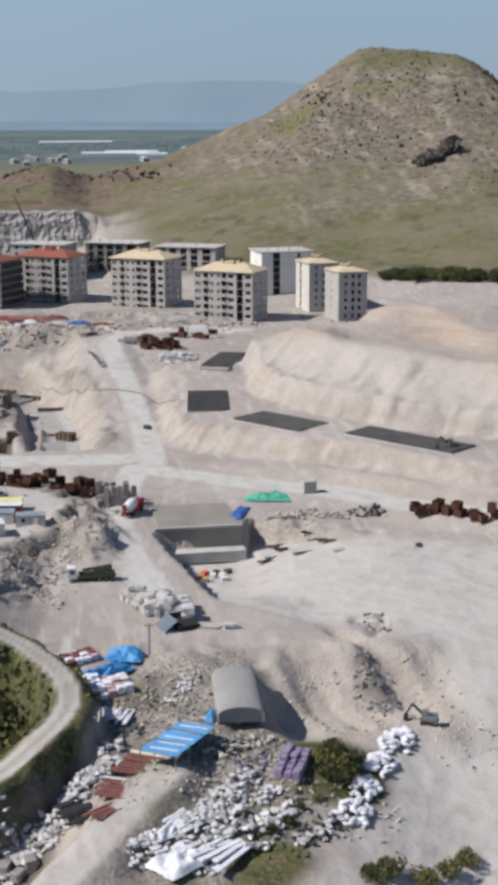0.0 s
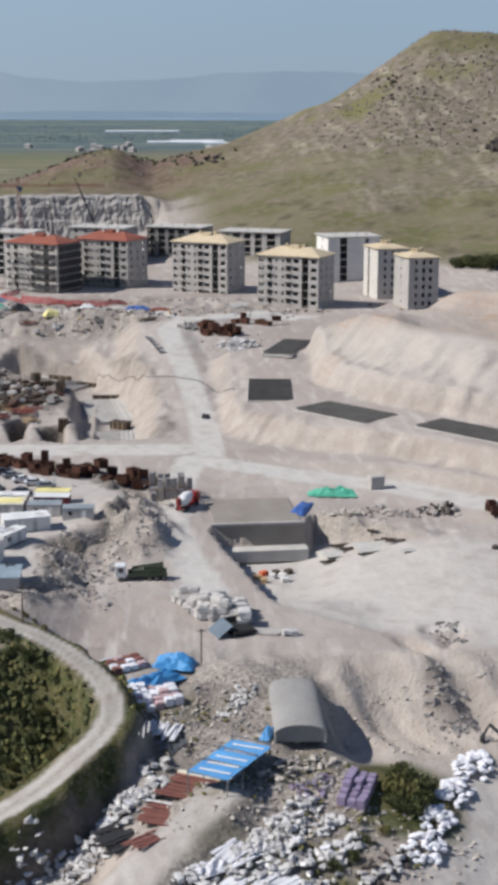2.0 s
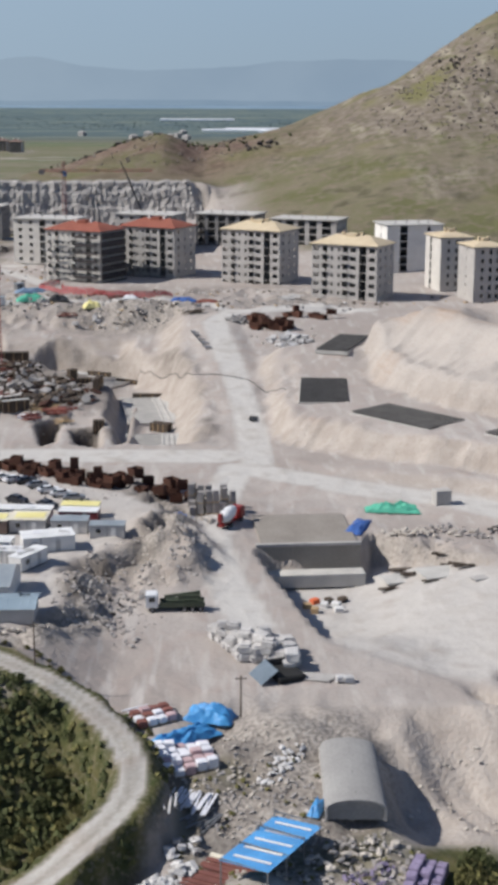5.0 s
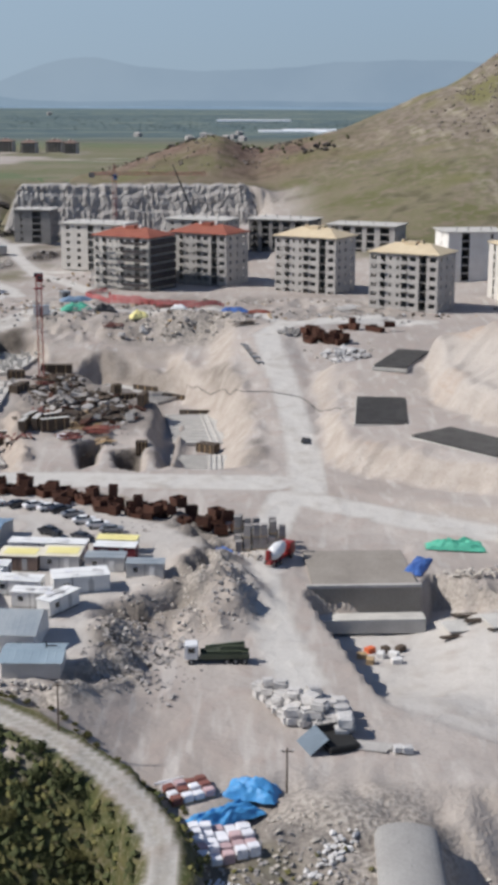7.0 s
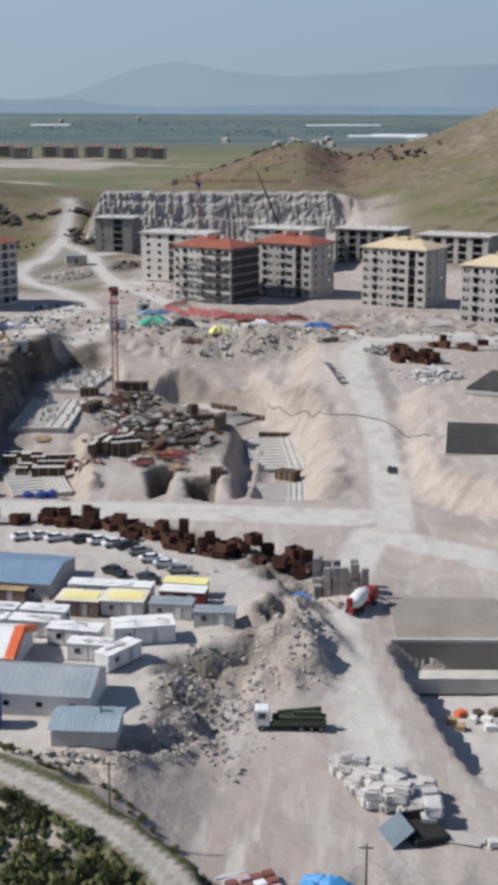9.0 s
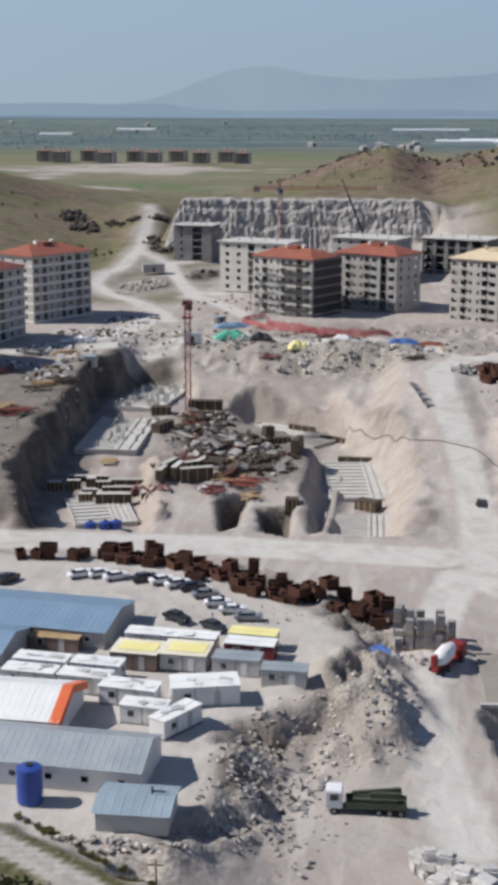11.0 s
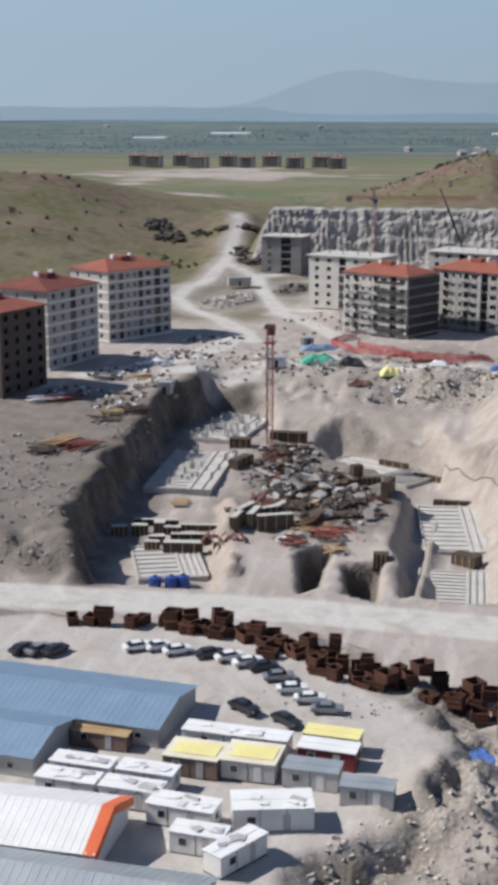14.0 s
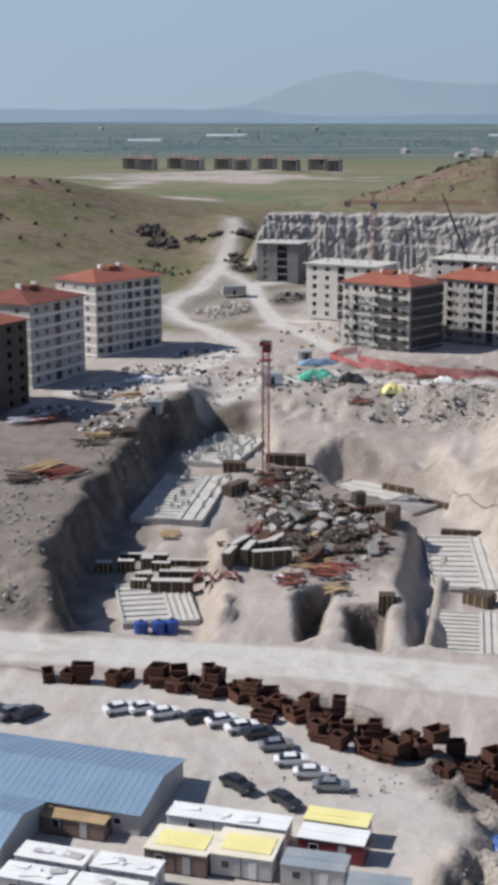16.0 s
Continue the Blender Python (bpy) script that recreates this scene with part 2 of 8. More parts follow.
def relief(X, Y):
    """Height with rubble, ruts and rock."""
    z = height(X, Y)
    track = np.minimum.reduce([along(X, Y, line)[0] for line in (ROAD_CROSS, ROAD_WHITE, ROAD_RAMP, ROAD_BEND, ROAD_LOW, ROAD_UP, ROAD_SIDE)])
    calm = ramp(2, 7, track)
    near = ramp(640, 560, Y)
    rub = np.clip(np.maximum.reduce([
        1.5 * ramp(7, 1, np.abs(inside(X, Y, CAMP) - 3)) * ramp(-34, -18, X),
        ramp(7, 2, np.hypot((X + 1) / 1.1, (Y - 290) / 1.6) / 2.0),
        ramp(242, 226, Y) * ramp(-2, 6, X) * ramp(36, 28, X) * 0.6,
        ramp(5, 1, np.abs(inside(X, Y, PIT_R))) * 0.5 + 0.25 * ramp(2, -2, inside(X, Y, PIT_L)),
        ramp(15, 6, np.hypot((X + 36) / 1.2, (Y - 428) / 3.0)),
        ramp(8, 3, np.abs(inside(X, Y, BANK_L) - 3)) * ramp(392, 382, Y) * 1.1,
        ramp(8, 2, np.abs(inside(X, Y, YARD))) * ramp(288, 296, Y) * ramp(38, 44, X),
    ]), 0, 1.5)
    terr = ramp(495, 505, Y) * ramp(575, 545, Y) * ramp(70, 45, X) * ramp(-80, -60, X)
    rub = np.maximum(rub, 0.7 * terr)
    gully = ramp(233, 230, Y) * ramp(27, 32, X) * ramp(64, 55, X) * ramp(207, 214, Y)
    z = z - gully * (2.3 * np.abs(rough(X + 0.45 * Y, 0.08 * Y, 4.6, 27)) + 0.9 * np.abs(rough(X + 0.45 * Y, 0.1 * Y, 2.0, 37)) - 0.8)
    z = z - 2.6 * np.exp(-(((X - 46.2 + 0.5 * (Y - 235)) / 1.3) ** 2) - ((Y - 235) / 3) ** 2) - 1.8 * np.abs(rough(X, Y, 2.4, 92)) * ramp(4, 2.5, np.hypot(X - 52, (Y - 240) / 2))
    z = z + near * calm * (0.2 * layers(X, Y, 9, 20) + rub * (1.7 * layers(X, Y, 5, 23, 4) - 1.5 * np.abs(rough(X, Y, 4.2, 33)) + 0.5))
    heap = np.exp(-(((X - 1) / 6.5) ** 2) - ((Y - 293) / 13) ** 2) * 6.8
    z = z + heap * (1 + 0.2 * layers(X, Y, 6, 29) - 0.55 * np.abs(rough(X + 0.3 * Y, 0.1 * Y, 3.2, 28)) - 0.3 * np.abs(rough(X + 0.3 * Y, 0.16 * Y, 1.6, 94)))
    z = z + np.exp(-(((X + 37) / 10) ** 2) - ((Y - 430) / 28) ** 2) * 0.6
    face = inside(X, Y, MOUND)
    z = z + ramp(4, -1, face) * ramp(-30, -6, face) * (0.7 * layers(X, Y, 6, 96) - 0.9 * np.abs(rough(X - Y, 0.2 * (X + Y), 4, 97)))
    lip = np.abs(inside(X, Y, BENCH) - 3)
    z = z + calm * ramp(7, 3, lip) * (0.9 * layers(X, Y, 7, 98) - 0.9 * np.abs(rough(X - Y, 0.15 * (X + Y), 4.5, 99)))
    spit, _ = along(X, Y, SAND_SPIT)
    z = z + 1.8 * ramp(3.0, 0.6, spit + 0.7 * rough(X, Y, 3, 95))
    z = z + np.exp(-(((X + 12) / 12) ** 2) - ((Y - 512) / 9) ** 2) * 3.0 + np.exp(-(((X - 17.5) / 4) ** 2) - ((Y - 226) / 4) ** 2) * 2.2
    far = ramp(560, 700, Y)
    cliff = ramp(750, 762, Y) * ramp(790, 778, Y) * ramp(-118, -96, X) * ramp(45, -10, X)
    z = z + far * ((0.9 + 2.2 * ramp(-60, -150, X) * ramp(1250, 1000, Y)) * layers(X, Y, 46, 31) + 1.6 * cliff * layers(X, Y, 4, 35)) * ramp(2600, 1400, Y)
    hill = np.exp(-(((X - 225) / 170) ** 2) - ((Y - 900) / 200) ** 2)
    return z + hill * (1.2 * np.abs(layers(X, Y, 26, 40)) + 2.6 * layers(0.75 * X + 0.66 * Y, 0.25 * (0.75 * Y - 0.66 * X), 22, 43, 3)) * ramp(560, 640, Y)


# ---- materials ----
def material(name, colour, dark=None, rough_=0.85, metal=0.0, grain=1.2, bump=0.25, vary=0.0, spec=0.3, stain=None):
    """A worn surface: two colours mixed by broad stains and fine grain, with relief. vary: lightness by object."""
    m = bpy.data.materials.new(name)
    m.use_nodes = True
    n, l = m.node_tree.nodes, m.node_tree.links
    b = n["Principled BSDF"]
    b.inputs["Roughness"].default_value, b.inputs["Metallic"].default_value = rough_, metal
    b.inputs["Specular IOR Level"].default_value = spec
    dark = dark or tuple(c * 0.68 for c in colour)
    co = n.new("ShaderNodeTexCoord")
    big, fine = n.new("ShaderNodeTexNoise"), n.new("ShaderNodeTexNoise")
    big.inputs["Scale"].default_value, fine.inputs["Scale"].default_value = 0.35 / grain, 5.0 / grain
    big.inputs["Detail"].default_value, fine.inputs["Detail"].default_value = 5, 4
    l.new(co.outputs["Object"], big.inputs["Vector"])
    l.new(co.outputs["Object"], fine.inputs["Vector"])
    add = n.new("ShaderNodeMath")
    add.operation = "ADD"
    l.new(big.outputs[0], add.inputs[0])
    l.new(fine.outputs[0], add.inputs[1])
    mp = n.new("ShaderNodeMapRange")
    mp.inputs[1].default_value, mp.inputs[2].default_value = 0.72, 1.28
    l.new(add.outputs[0], mp.inputs[0])
    mix = n.new("ShaderNodeMix")
    mix.data_type = "RGBA"
    mix.inputs[6].default_value, mix.inputs[7].default_value = (*dark, 1), (*colour, 1)
    l.new(mp.outputs[0], mix.inputs[0])
    last = mix.outputs[2]
    if vary:
        info = n.new("ShaderNodeObjectInfo")
        geo = n.new("ShaderNodeNewGeometry")
        s = n.new("ShaderNodeMath")
        s.operation = "ADD"
        l.new(info.outputs["Random"], s.inputs[0])
        l.new(geo.outputs["Random Per Island"], s.inputs[1])
        r = n.new("ShaderNodeMapRange")
        r.inputs[2].default_value = 2.0
        r.inputs[3].default_value, r.inputs[4].default_value = 1 - vary, 1 + vary
        l.new(s.outputs[0], r.inputs[0])
        hsv = n.new("ShaderNodeHueSaturation")
        l.new(r.outputs[0], hsv.inputs["Value"])
        l.new(last, hsv.inputs["Color"])
        last = hsv.outputs[0]
    l.new(last, b.inputs["Base Color"])
    if bump:
        bp = n.new("ShaderNodeBump")
        bp.inputs["Strength"].default_value, bp.inputs["Distance"].default_value = bump, 0.12 * grain
        l.new(add.outputs[0], bp.inputs["Height"])
        l.new(bp.outputs[0], b.inputs["Normal"])
    return m


CONCRETE = material("raw concrete", (0.49, 0.465, 0.435), (0.35, 0.33, 0.31), 0.9, vary=0.06)
# darker copy of raw concrete; inside the blocks it carries shade in its colour
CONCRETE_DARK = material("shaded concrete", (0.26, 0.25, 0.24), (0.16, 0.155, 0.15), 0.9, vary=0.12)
PLATFORM = material("gravel fill", (0.3, 0.27, 0.235), (0.22, 0.195, 0.17), 0.95, grain=2.0, bump=0.4)
SLAB = material("cast slab", (0.56, 0.54, 0.5), (0.4, 0.385, 0.36), 0.9)
RENDERED = material("grey render coat", (0.46, 0.43, 0.4), (0.36, 0.34, 0.32), 0.9)
BLOCKWORK = material("light block wall", (0.62, 0.59, 0.54), (0.5, 0.47, 0.43), 0.9)
INSULATION = material("white insulation board", (0.78, 0.76, 0.72), (0.66, 0.63, 0.58), 0.85)
BROWNWALL = material("dark brown render", (0.11, 0.085, 0.075), (0.08, 0.065, 0.06), 0.9)
NETTING = material("dark scaffold netting", (0.075, 0.066, 0.064), (0.05, 0.045, 0.045), 0.9, vary=0.2)
TILE_RED = material("red clay tile", (0.33, 0.115, 0.075), (0.22, 0.07, 0.048), 0.8, grain=2.0, bump=0.5)
FAR_ROOF = material("dull brown roof", (0.24, 0.17, 0.145), (0.18, 0.125, 0.105), 0.9)
TILE_DARK = material("half laid dark red tile", (0.24, 0.07, 0.05), (0.12, 0.045, 0.035), 0.8, grain=2.0, bump=0.5)
PLY = material("roof boarding", (0.62, 0.52, 0.36), (0.5, 0.4, 0.27), 0.8, grain=1.5)
TIMBER = material("sawn timber", (0.5, 0.36, 0.2), (0.34, 0.23, 0.13), 0.8, vary=0.2)
DARKWOOD = material("weathered shuttering", (0.12, 0.09, 0.065), (0.06, 0.045, 0.035), 0.85, vary=0.25)
RUST = material("rusted steel", (0.13, 0.055, 0.035), (0.055, 0.028, 0.02), 0.9, vary=0.35)
STEEL = material("grey steel", (0.3, 0.31, 0.32), (0.2, 0.2, 0.2), 0.5, 0.6, vary=0.15)
DARKSTEEL = material("dark steel", (0.06, 0.06, 0.065), (0.03, 0.03, 0.03), 0.6, 0.3)
REBAR = material("dark reinforcing mesh", (0.13, 0.125, 0.12), (0.075, 0.07, 0.068), 0.85, 0.1, vary=0.15)
CRANE_RED = material("faded crane red", (0.45, 0.17, 0.14), (0.34, 0.12, 0.1), 0.6)
NET_RED = material("red safety net", (0.55, 0.15, 0.15), (0.42, 0.1, 0.1), 0.8)
BLUE_ROOF = material("blue painted sheet", (0.235, 0.335, 0.445), (0.185, 0.275, 0.38), 0.5, 0.2, spec=0.5)
BLUEGREY_ROOF = material("faded blue grey sheet", (0.33, 0.41, 0.46), (0.25, 0.32, 0.37), 0.5, 0.2, spec=0.5)
BLUEGREY_DARK = material("dull blue grey sheet", (0.16, 0.2, 0.24), (0.11, 0.14, 0.17), 0.6, 0.2)
GREY_ROOF = material("galvanised sheet", (0.42, 0.45, 0.46), (0.3, 0.34, 0.37), 0.45, 0.3, spec=0.5)
WHITE_ROOF = material("white sheet", (0.78, 0.78, 0.77), (0.66, 0.66, 0.65), 0.6)
CREAM_ROOF = material("cream sheet", (0.76, 0.71, 0.58), (0.64, 0.58, 0.46), 0.7)
YELLOW_ROOF = material("pale yellow sheet", (0.8, 0.73, 0.34), (0.7, 0.62, 0.26), 0.7)
WHITE_PAINT = material("white panel", (0.76, 0.75, 0.73), (0.6, 0.59, 0.57), 0.6, vary=0.08)
GREY_PANEL = material("grey panel", (0.48, 0.47, 0.46), (0.38, 0.37, 0.36), 0.6, vary=0.1)
BROWN_PANEL = material("brown panel", (0.24, 0.17, 0.14), (0.17, 0.12, 0.1), 0.7)
MAROON = material("maroon panel", (0.22, 0.045, 0.05), (0.15, 0.03, 0.035), 0.6)
ORANGE = material("orange sheet", (0.72, 0.17, 0.06), (0.6, 0.12, 0.05), 0.6)
TARP_BLUE = material("blue tarpaulin", (0.08, 0.34, 0.66), (0.04, 0.2, 0.45), 0.5, spec=0.5)
TARP_DEEP = material("deep blue sheet", (0.07, 0.16, 0.42), (0.04, 0.09, 0.28), 0.5)
TARP_GREEN = material("sea green sheeting", (0.12, 0.5, 0.34), (0.06, 0.3, 0.21), 0.6)
TANK_BLUE = material("blue plastic tank", (0.03, 0.08, 0.34), (0.02, 0.05, 0.24), 0.45, spec=0.5)
STONE_WHITE = material("white block stone", (0.62, 0.61, 0.6), (0.4, 0.385, 0.37), 0.9, vary=0.32)
SACK = material("white woven sack", (0.74, 0.74, 0.76), (0.58, 0.58, 0.62), 0.8, vary=0.12)
LILAC = material("lilac wrapped pallets", (0.3, 0.25, 0.36), (0.18, 0.15, 0.22), 0.7, vary=0.2)
REDBROWN = material("red brown profiles", (0.24, 0.1, 0.08), (0.15, 0.06, 0.05), 0.7, vary=0.2)
STONE_PALE = material("pale limestone rubble", (0.56, 0.51, 0.45), (0.4, 0.36, 0.31), 0.95, vary=0.22)
STONE_GREY = material("grey rubble", (0.36, 0.34, 0.32), (0.24, 0.22, 0.21), 0.95, vary=0.25)
ROCK_DARK = material("dark basalt", (0.085, 0.073, 0.066), (0.045, 0.038, 0.034), 0.95, vary=0.2)
# leaf green greyed to blue, the haze of distance in its colour
FAR_LEAF_HAZED = material("far orchard leaves with haze tint", (0.09, 0.125, 0.125), (0.08, 0.11, 0.112), 0.9, vary=0.12)
LEAF = material("scrub leaves", (0.085, 0.095, 0.036), (0.052, 0.06, 0.024), 0.9, vary=0.3)
LEAF_DRY = material("dry scrub", (0.17, 0.16, 0.055), (0.11, 0.1, 0.04), 0.9, vary=0.3)
BARK = material("bark", (0.12, 0.09, 0.06), (0.07, 0.05, 0.04), 0.95)
PAINT_WHITE = material("white car paint", (0.75, 0.75, 0.75), (0.68, 0.68, 0.68), 0.3, spec=0.6, bump=0, vary=0.05)
PAINT_DARK = material("dark car paint", (0.03, 0.032, 0.038), (0.02, 0.02, 0.024), 0.3, spec=0.6, bump=0)
PAINT_GREY = material("silver car paint", (0.3, 0.31, 0.33), (0.26, 0.27, 0.28), 0.35, 0.4, spec=0.6, bump=0)
PAINT_RED = material("red lorry paint", (0.26, 0.03, 0.03), (0.18, 0.02, 0.02), 0.4, bump=0)
PAINT_GREEN = material("army green paint", (0.095, 0.11, 0.07), (0.05, 0.06, 0.04), 0.6)
TYRE = material("tyre rubber", (0.025, 0.025, 0.025), (0.015, 0.015, 0.015), 0.9)
GLASS = material("dark glass", (0.02, 0.022, 0.025), (0.015, 0.016, 0.018), 0.12, spec=0.8, bump=0)
FIELD_HOUSE = material("village wall", (0.42, 0.4, 0.38), (0.34, 0.32, 0.3), 0.9, vary=0.2)
GREENHOUSE = material("greenhouse film", (0.8, 0.82, 0.84), (0.7, 0.72, 0.75), 0.5)


def ground_material():
    """Marl, dust tracks, brown cuts, grass and far fields, mixed by the zones stored on the sheet."""
    m = bpy.data.materials.new("ground")
    m.use_nodes = True
    n, l = m.node_tree.nodes, m.node_tree.links
    b = n["Principled BSDF"]
    b.inputs["Roughness"].default_value, b.inputs["Specular IOR Level"].default_value = 0.95, 0.1
    co = n.new("ShaderNodeTexCoord")

    def noise_at(scale, detail, vec=None):
        t = n.new("ShaderNodeTexNoise")
        t.inputs["Scale"].default_value, t.inputs["Detail"].default_value = scale, detail
        l.new(vec or co.outputs["Object"], t.inputs["Vector"])
        return t.outputs[0]

    def span(x, a, c):
        r = n.new("ShaderNodeMapRange")
        r.inputs[1].default_value, r.inputs[2].default_value = a, c
        l.new(x, r.inputs[0])
        return r.outputs[0]

    def mixed(fac, a, c):
        x = n.new("ShaderNodeMix")
        x.data_type = "RGBA"
        l.new(fac, x.inputs[0])
        for k, v in ((6, a), (7, c)):
            if isinstance(v, tuple):
                x.inputs[k].default_value = (*v, 1)
            else:
                l.new(v, x.inputs[k])
        return x.outputs[2]

    def product(a, c):
        x = n.new("ShaderNodeMath")
        x.operation = "MULTIPLY"
        l.new(a, x.inputs[0])
        l.new(c, x.inputs[1])
        return x.outputs[0]

    one, two = n.new("ShaderNodeVertexColor"), n.new("ShaderNodeVertexColor")
    one.layer_name, two.layer_name = "zone", "zone_far"
    z1, z2 = n.new("ShaderNodeSeparateColor"), n.new("ShaderNodeSeparateColor")
    l.new(one.outputs[0], z1.inputs[0])
    l.new(two.outputs[0], z2.inputs[0])
    broad, mid, fine = noise_at(0.035, 6), noise_at(0.22, 6), noise_at(1.6, 5)
    st = n.new("ShaderNodeMapping")
    st.inputs["Scale"].default_value, st.inputs["Rotation"].default_value = (0.42, 0.05, 1), (0, 0, 0.5)
    l.new(co.outputs["Object"], st.inputs["Vector"])
    streak = noise_at(1.0, 5, st.outputs[0])
    marl = mixed(span(broad, 0.35, 0.65), (0.328, 0.287, 0.26), (0.41, 0.37, 0.34))
    marl = mixed(span(fine, 0.5, 0.95), marl, (0.3, 0.265, 0.235))
    marl = mixed(span(mid, 0.5, 0.72), marl, (0.355, 0.3, 0.268))
    marl = mixed(span(streak, 0.53, 0.72), marl, (0.45, 0.415, 0.385))
    dust = mixed(span(fine, 0.3, 0.8), (0.52, 0.5, 0.47), (0.465, 0.44, 0.41))
    dust = mixed(span(mid, 0.5, 0.75), dust, (0.4, 0.365, 0.33))
    cut = mixed(span(mid, 0.35, 0.65), (0.345, 0.297, 0.258), (0.44, 0.39, 0.347))
    cut = mixed(span(fine, 0.5, 0.95), cut, (0.3, 0.25, 0.205))
    rubble = mixed(span(fine, 0.38, 0.62), (0.2, 0.175, 0.155), (0.42, 0.38, 0.335))
    grass = mixed(span(broad, 0.38, 0.62), (0.125, 0.124, 0.06), (0.185, 0.162, 0.11))
    grass = mixed(span(mid, 0.48, 0.66), grass, (0.19, 0.155, 0.115))
    grass = mixed(span(fine, 0.55, 0.75), grass, (0.1, 0.095, 0.045))
    grass = mixed(span(noise_at(0.07, 5), 0.54, 0.7), grass, (0.085, 0.08, 0.048))
    scree = mixed(span(mid, 0.4, 0.66), (0.15, 0.122, 0.098), (0.235, 0.2, 0.16))
    slope = n.new("ShaderNodeMapping")
    slope.inputs["Scale"].default_value, slope.inputs["Rotation"].default_value = (0.12, 0.02, 0.12), (0, 0, 0.7)
    l.new(co.outputs["Object"], slope.inputs["Vector"])
    run = noise_at(1.0, 6, slope.outputs[0])
    scree = mixed(span(run, 0.52, 0.66), scree, (0.3, 0.265, 0.205))
    scree = mixed(span(noise_at(0.3, 6), 0.57, 0.72), scree, (0.1, 0.084, 0.07))
    scree = mixed(span(noise_at(0.02, 4), 0.56, 0.66), scree, (0.16, 0.15, 0.07))
    # far farmland: strips of orchard, ploughland and crop, distance haze mixed into their blues
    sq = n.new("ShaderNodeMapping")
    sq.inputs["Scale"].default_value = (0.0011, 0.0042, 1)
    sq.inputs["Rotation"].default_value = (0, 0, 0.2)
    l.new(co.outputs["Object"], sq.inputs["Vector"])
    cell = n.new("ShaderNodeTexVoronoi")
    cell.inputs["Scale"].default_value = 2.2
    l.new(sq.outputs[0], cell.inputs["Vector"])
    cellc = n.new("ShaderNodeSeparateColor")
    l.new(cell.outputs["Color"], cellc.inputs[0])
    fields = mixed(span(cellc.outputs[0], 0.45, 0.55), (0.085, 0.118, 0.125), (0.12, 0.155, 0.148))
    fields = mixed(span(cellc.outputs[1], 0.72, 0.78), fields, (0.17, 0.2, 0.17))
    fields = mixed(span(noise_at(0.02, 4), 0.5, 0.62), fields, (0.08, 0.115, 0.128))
    # lake water, its blue paled towards the haze
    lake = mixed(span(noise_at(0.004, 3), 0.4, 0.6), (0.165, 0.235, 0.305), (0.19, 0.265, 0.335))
    near_f = mixed(span(cellc.outputs[2], 0.3, 0.7), (0.15, 0.152, 0.088), (0.195, 0.178, 0.122))
    near_f = mixed(span(mid, 0.5, 0.7), near_f, (0.2, 0.18, 0.135))
    near_f = mixed(span(cellc.outputs[0], 0.78, 0.84), near_f, (0.105, 0.15, 0.075))
    col = mixed(z1.outputs[1], marl, dust)
    col = mixed(z1.outputs[2], col, cut)
    col = mixed(z2.outputs[1], col, rubble)
    four = n.new("ShaderNodeVertexColor")
    four.layer_name = "zone_soil_shade"
    z4 = n.new("ShaderNodeSeparateColor")
    l.new(four.outputs[0], z4.inputs[0])
    # soil brown, taken darker so that it also paints shade in the pits
    soil_shade = mixed(span(mid, 0.38, 0.64), (0.1, 0.085, 0.072), (0.185, 0.16, 0.138))
    soil_shade = mixed(span(fine, 0.5, 0.8), soil_shade, (0.075, 0.063, 0.054))
    strata = n.new("ShaderNodeMapping")
    strata.inputs["Scale"].default_value = (0.05, 0.05, 0.9)
    l.new(co.outputs["Object"], strata.inputs["Vector"])
    bands = noise_at(1.0, 5, strata.outputs[0])
    clay = mixed(span(bands, 0.38, 0.62), (0.36, 0.265, 0.2), (0.43, 0.355, 0.3))
    clay = mixed(span(fine, 0.5, 0.9), clay, (0.27, 0.2, 0.15))
    col = mixed(product(z4.outputs[2], span(mid, 0.3, 0.6)), col, clay)
    col = mixed(z4.outputs[0], col, soil_shade)
    col = mixed(z1.outputs[0], col, grass)
    col = mixed(product(z2.outputs[0], span(mid, 0.3, 0.5)), col, scree)
    col = mixed(z2.outputs[2], col, near_f)
    umber = mixed(span(mid, 0.4, 0.62), (0.125, 0.085, 0.068), (0.2, 0.145, 0.115))
    col = mixed(product(z4.outputs[1], span(broad, 0.3, 0.55)), col, umber)
    three = n.new("ShaderNodeVertexColor")
    three.layer_name = "zone_plain"
    z3 = n.new("ShaderNodeSeparateColor")
    l.new(three.outputs[0], z3.inputs[0])
    scrub = mixed(span(mid, 0.4, 0.62), (0.05, 0.06, 0.022), (0.11, 0.1, 0.045))
    col = mixed(product(z3.outputs[2], span(fine, 0.3, 0.5)), col, scrub)
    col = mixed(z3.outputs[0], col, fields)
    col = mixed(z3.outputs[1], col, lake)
    l.new(col, b.inputs["Base Color"])
    bp = n.new("ShaderNodeBump")
    bp.inputs["Strength"].default_value, bp.inputs["Distance"].default_value = 0.16, 0.75
    l.new(fine, bp.inputs["Height"])
    big = n.new("ShaderNodeMath")
    big.operation = "MAXIMUM"
    l.new(z4.outputs[0], big.inputs[0])
    l.new(z2.outputs[1], big.inputs[1])
    more = n.new("ShaderNodeMath")
    more.operation = "MAXIMUM"
    l.new(big.outputs[0], more.inputs[0])
    l.new(z1.outputs[2], more.inputs[1])
    amount = n.new("ShaderNodeMath")
    amount.operation = "MULTIPLY_ADD"
    amount.inputs[1].default_value, amount.inputs[2].default_value = 0.32, 0.12
    l.new(more.outputs[0], amount.inputs[0])
    l.new(amount.outputs[0], bp.inputs["Strength"])
    b2 = n.new("ShaderNodeBump")
    b2.inputs["Strength"].default_value, b2.inputs["Distance"].default_value = 0.5, 1.4
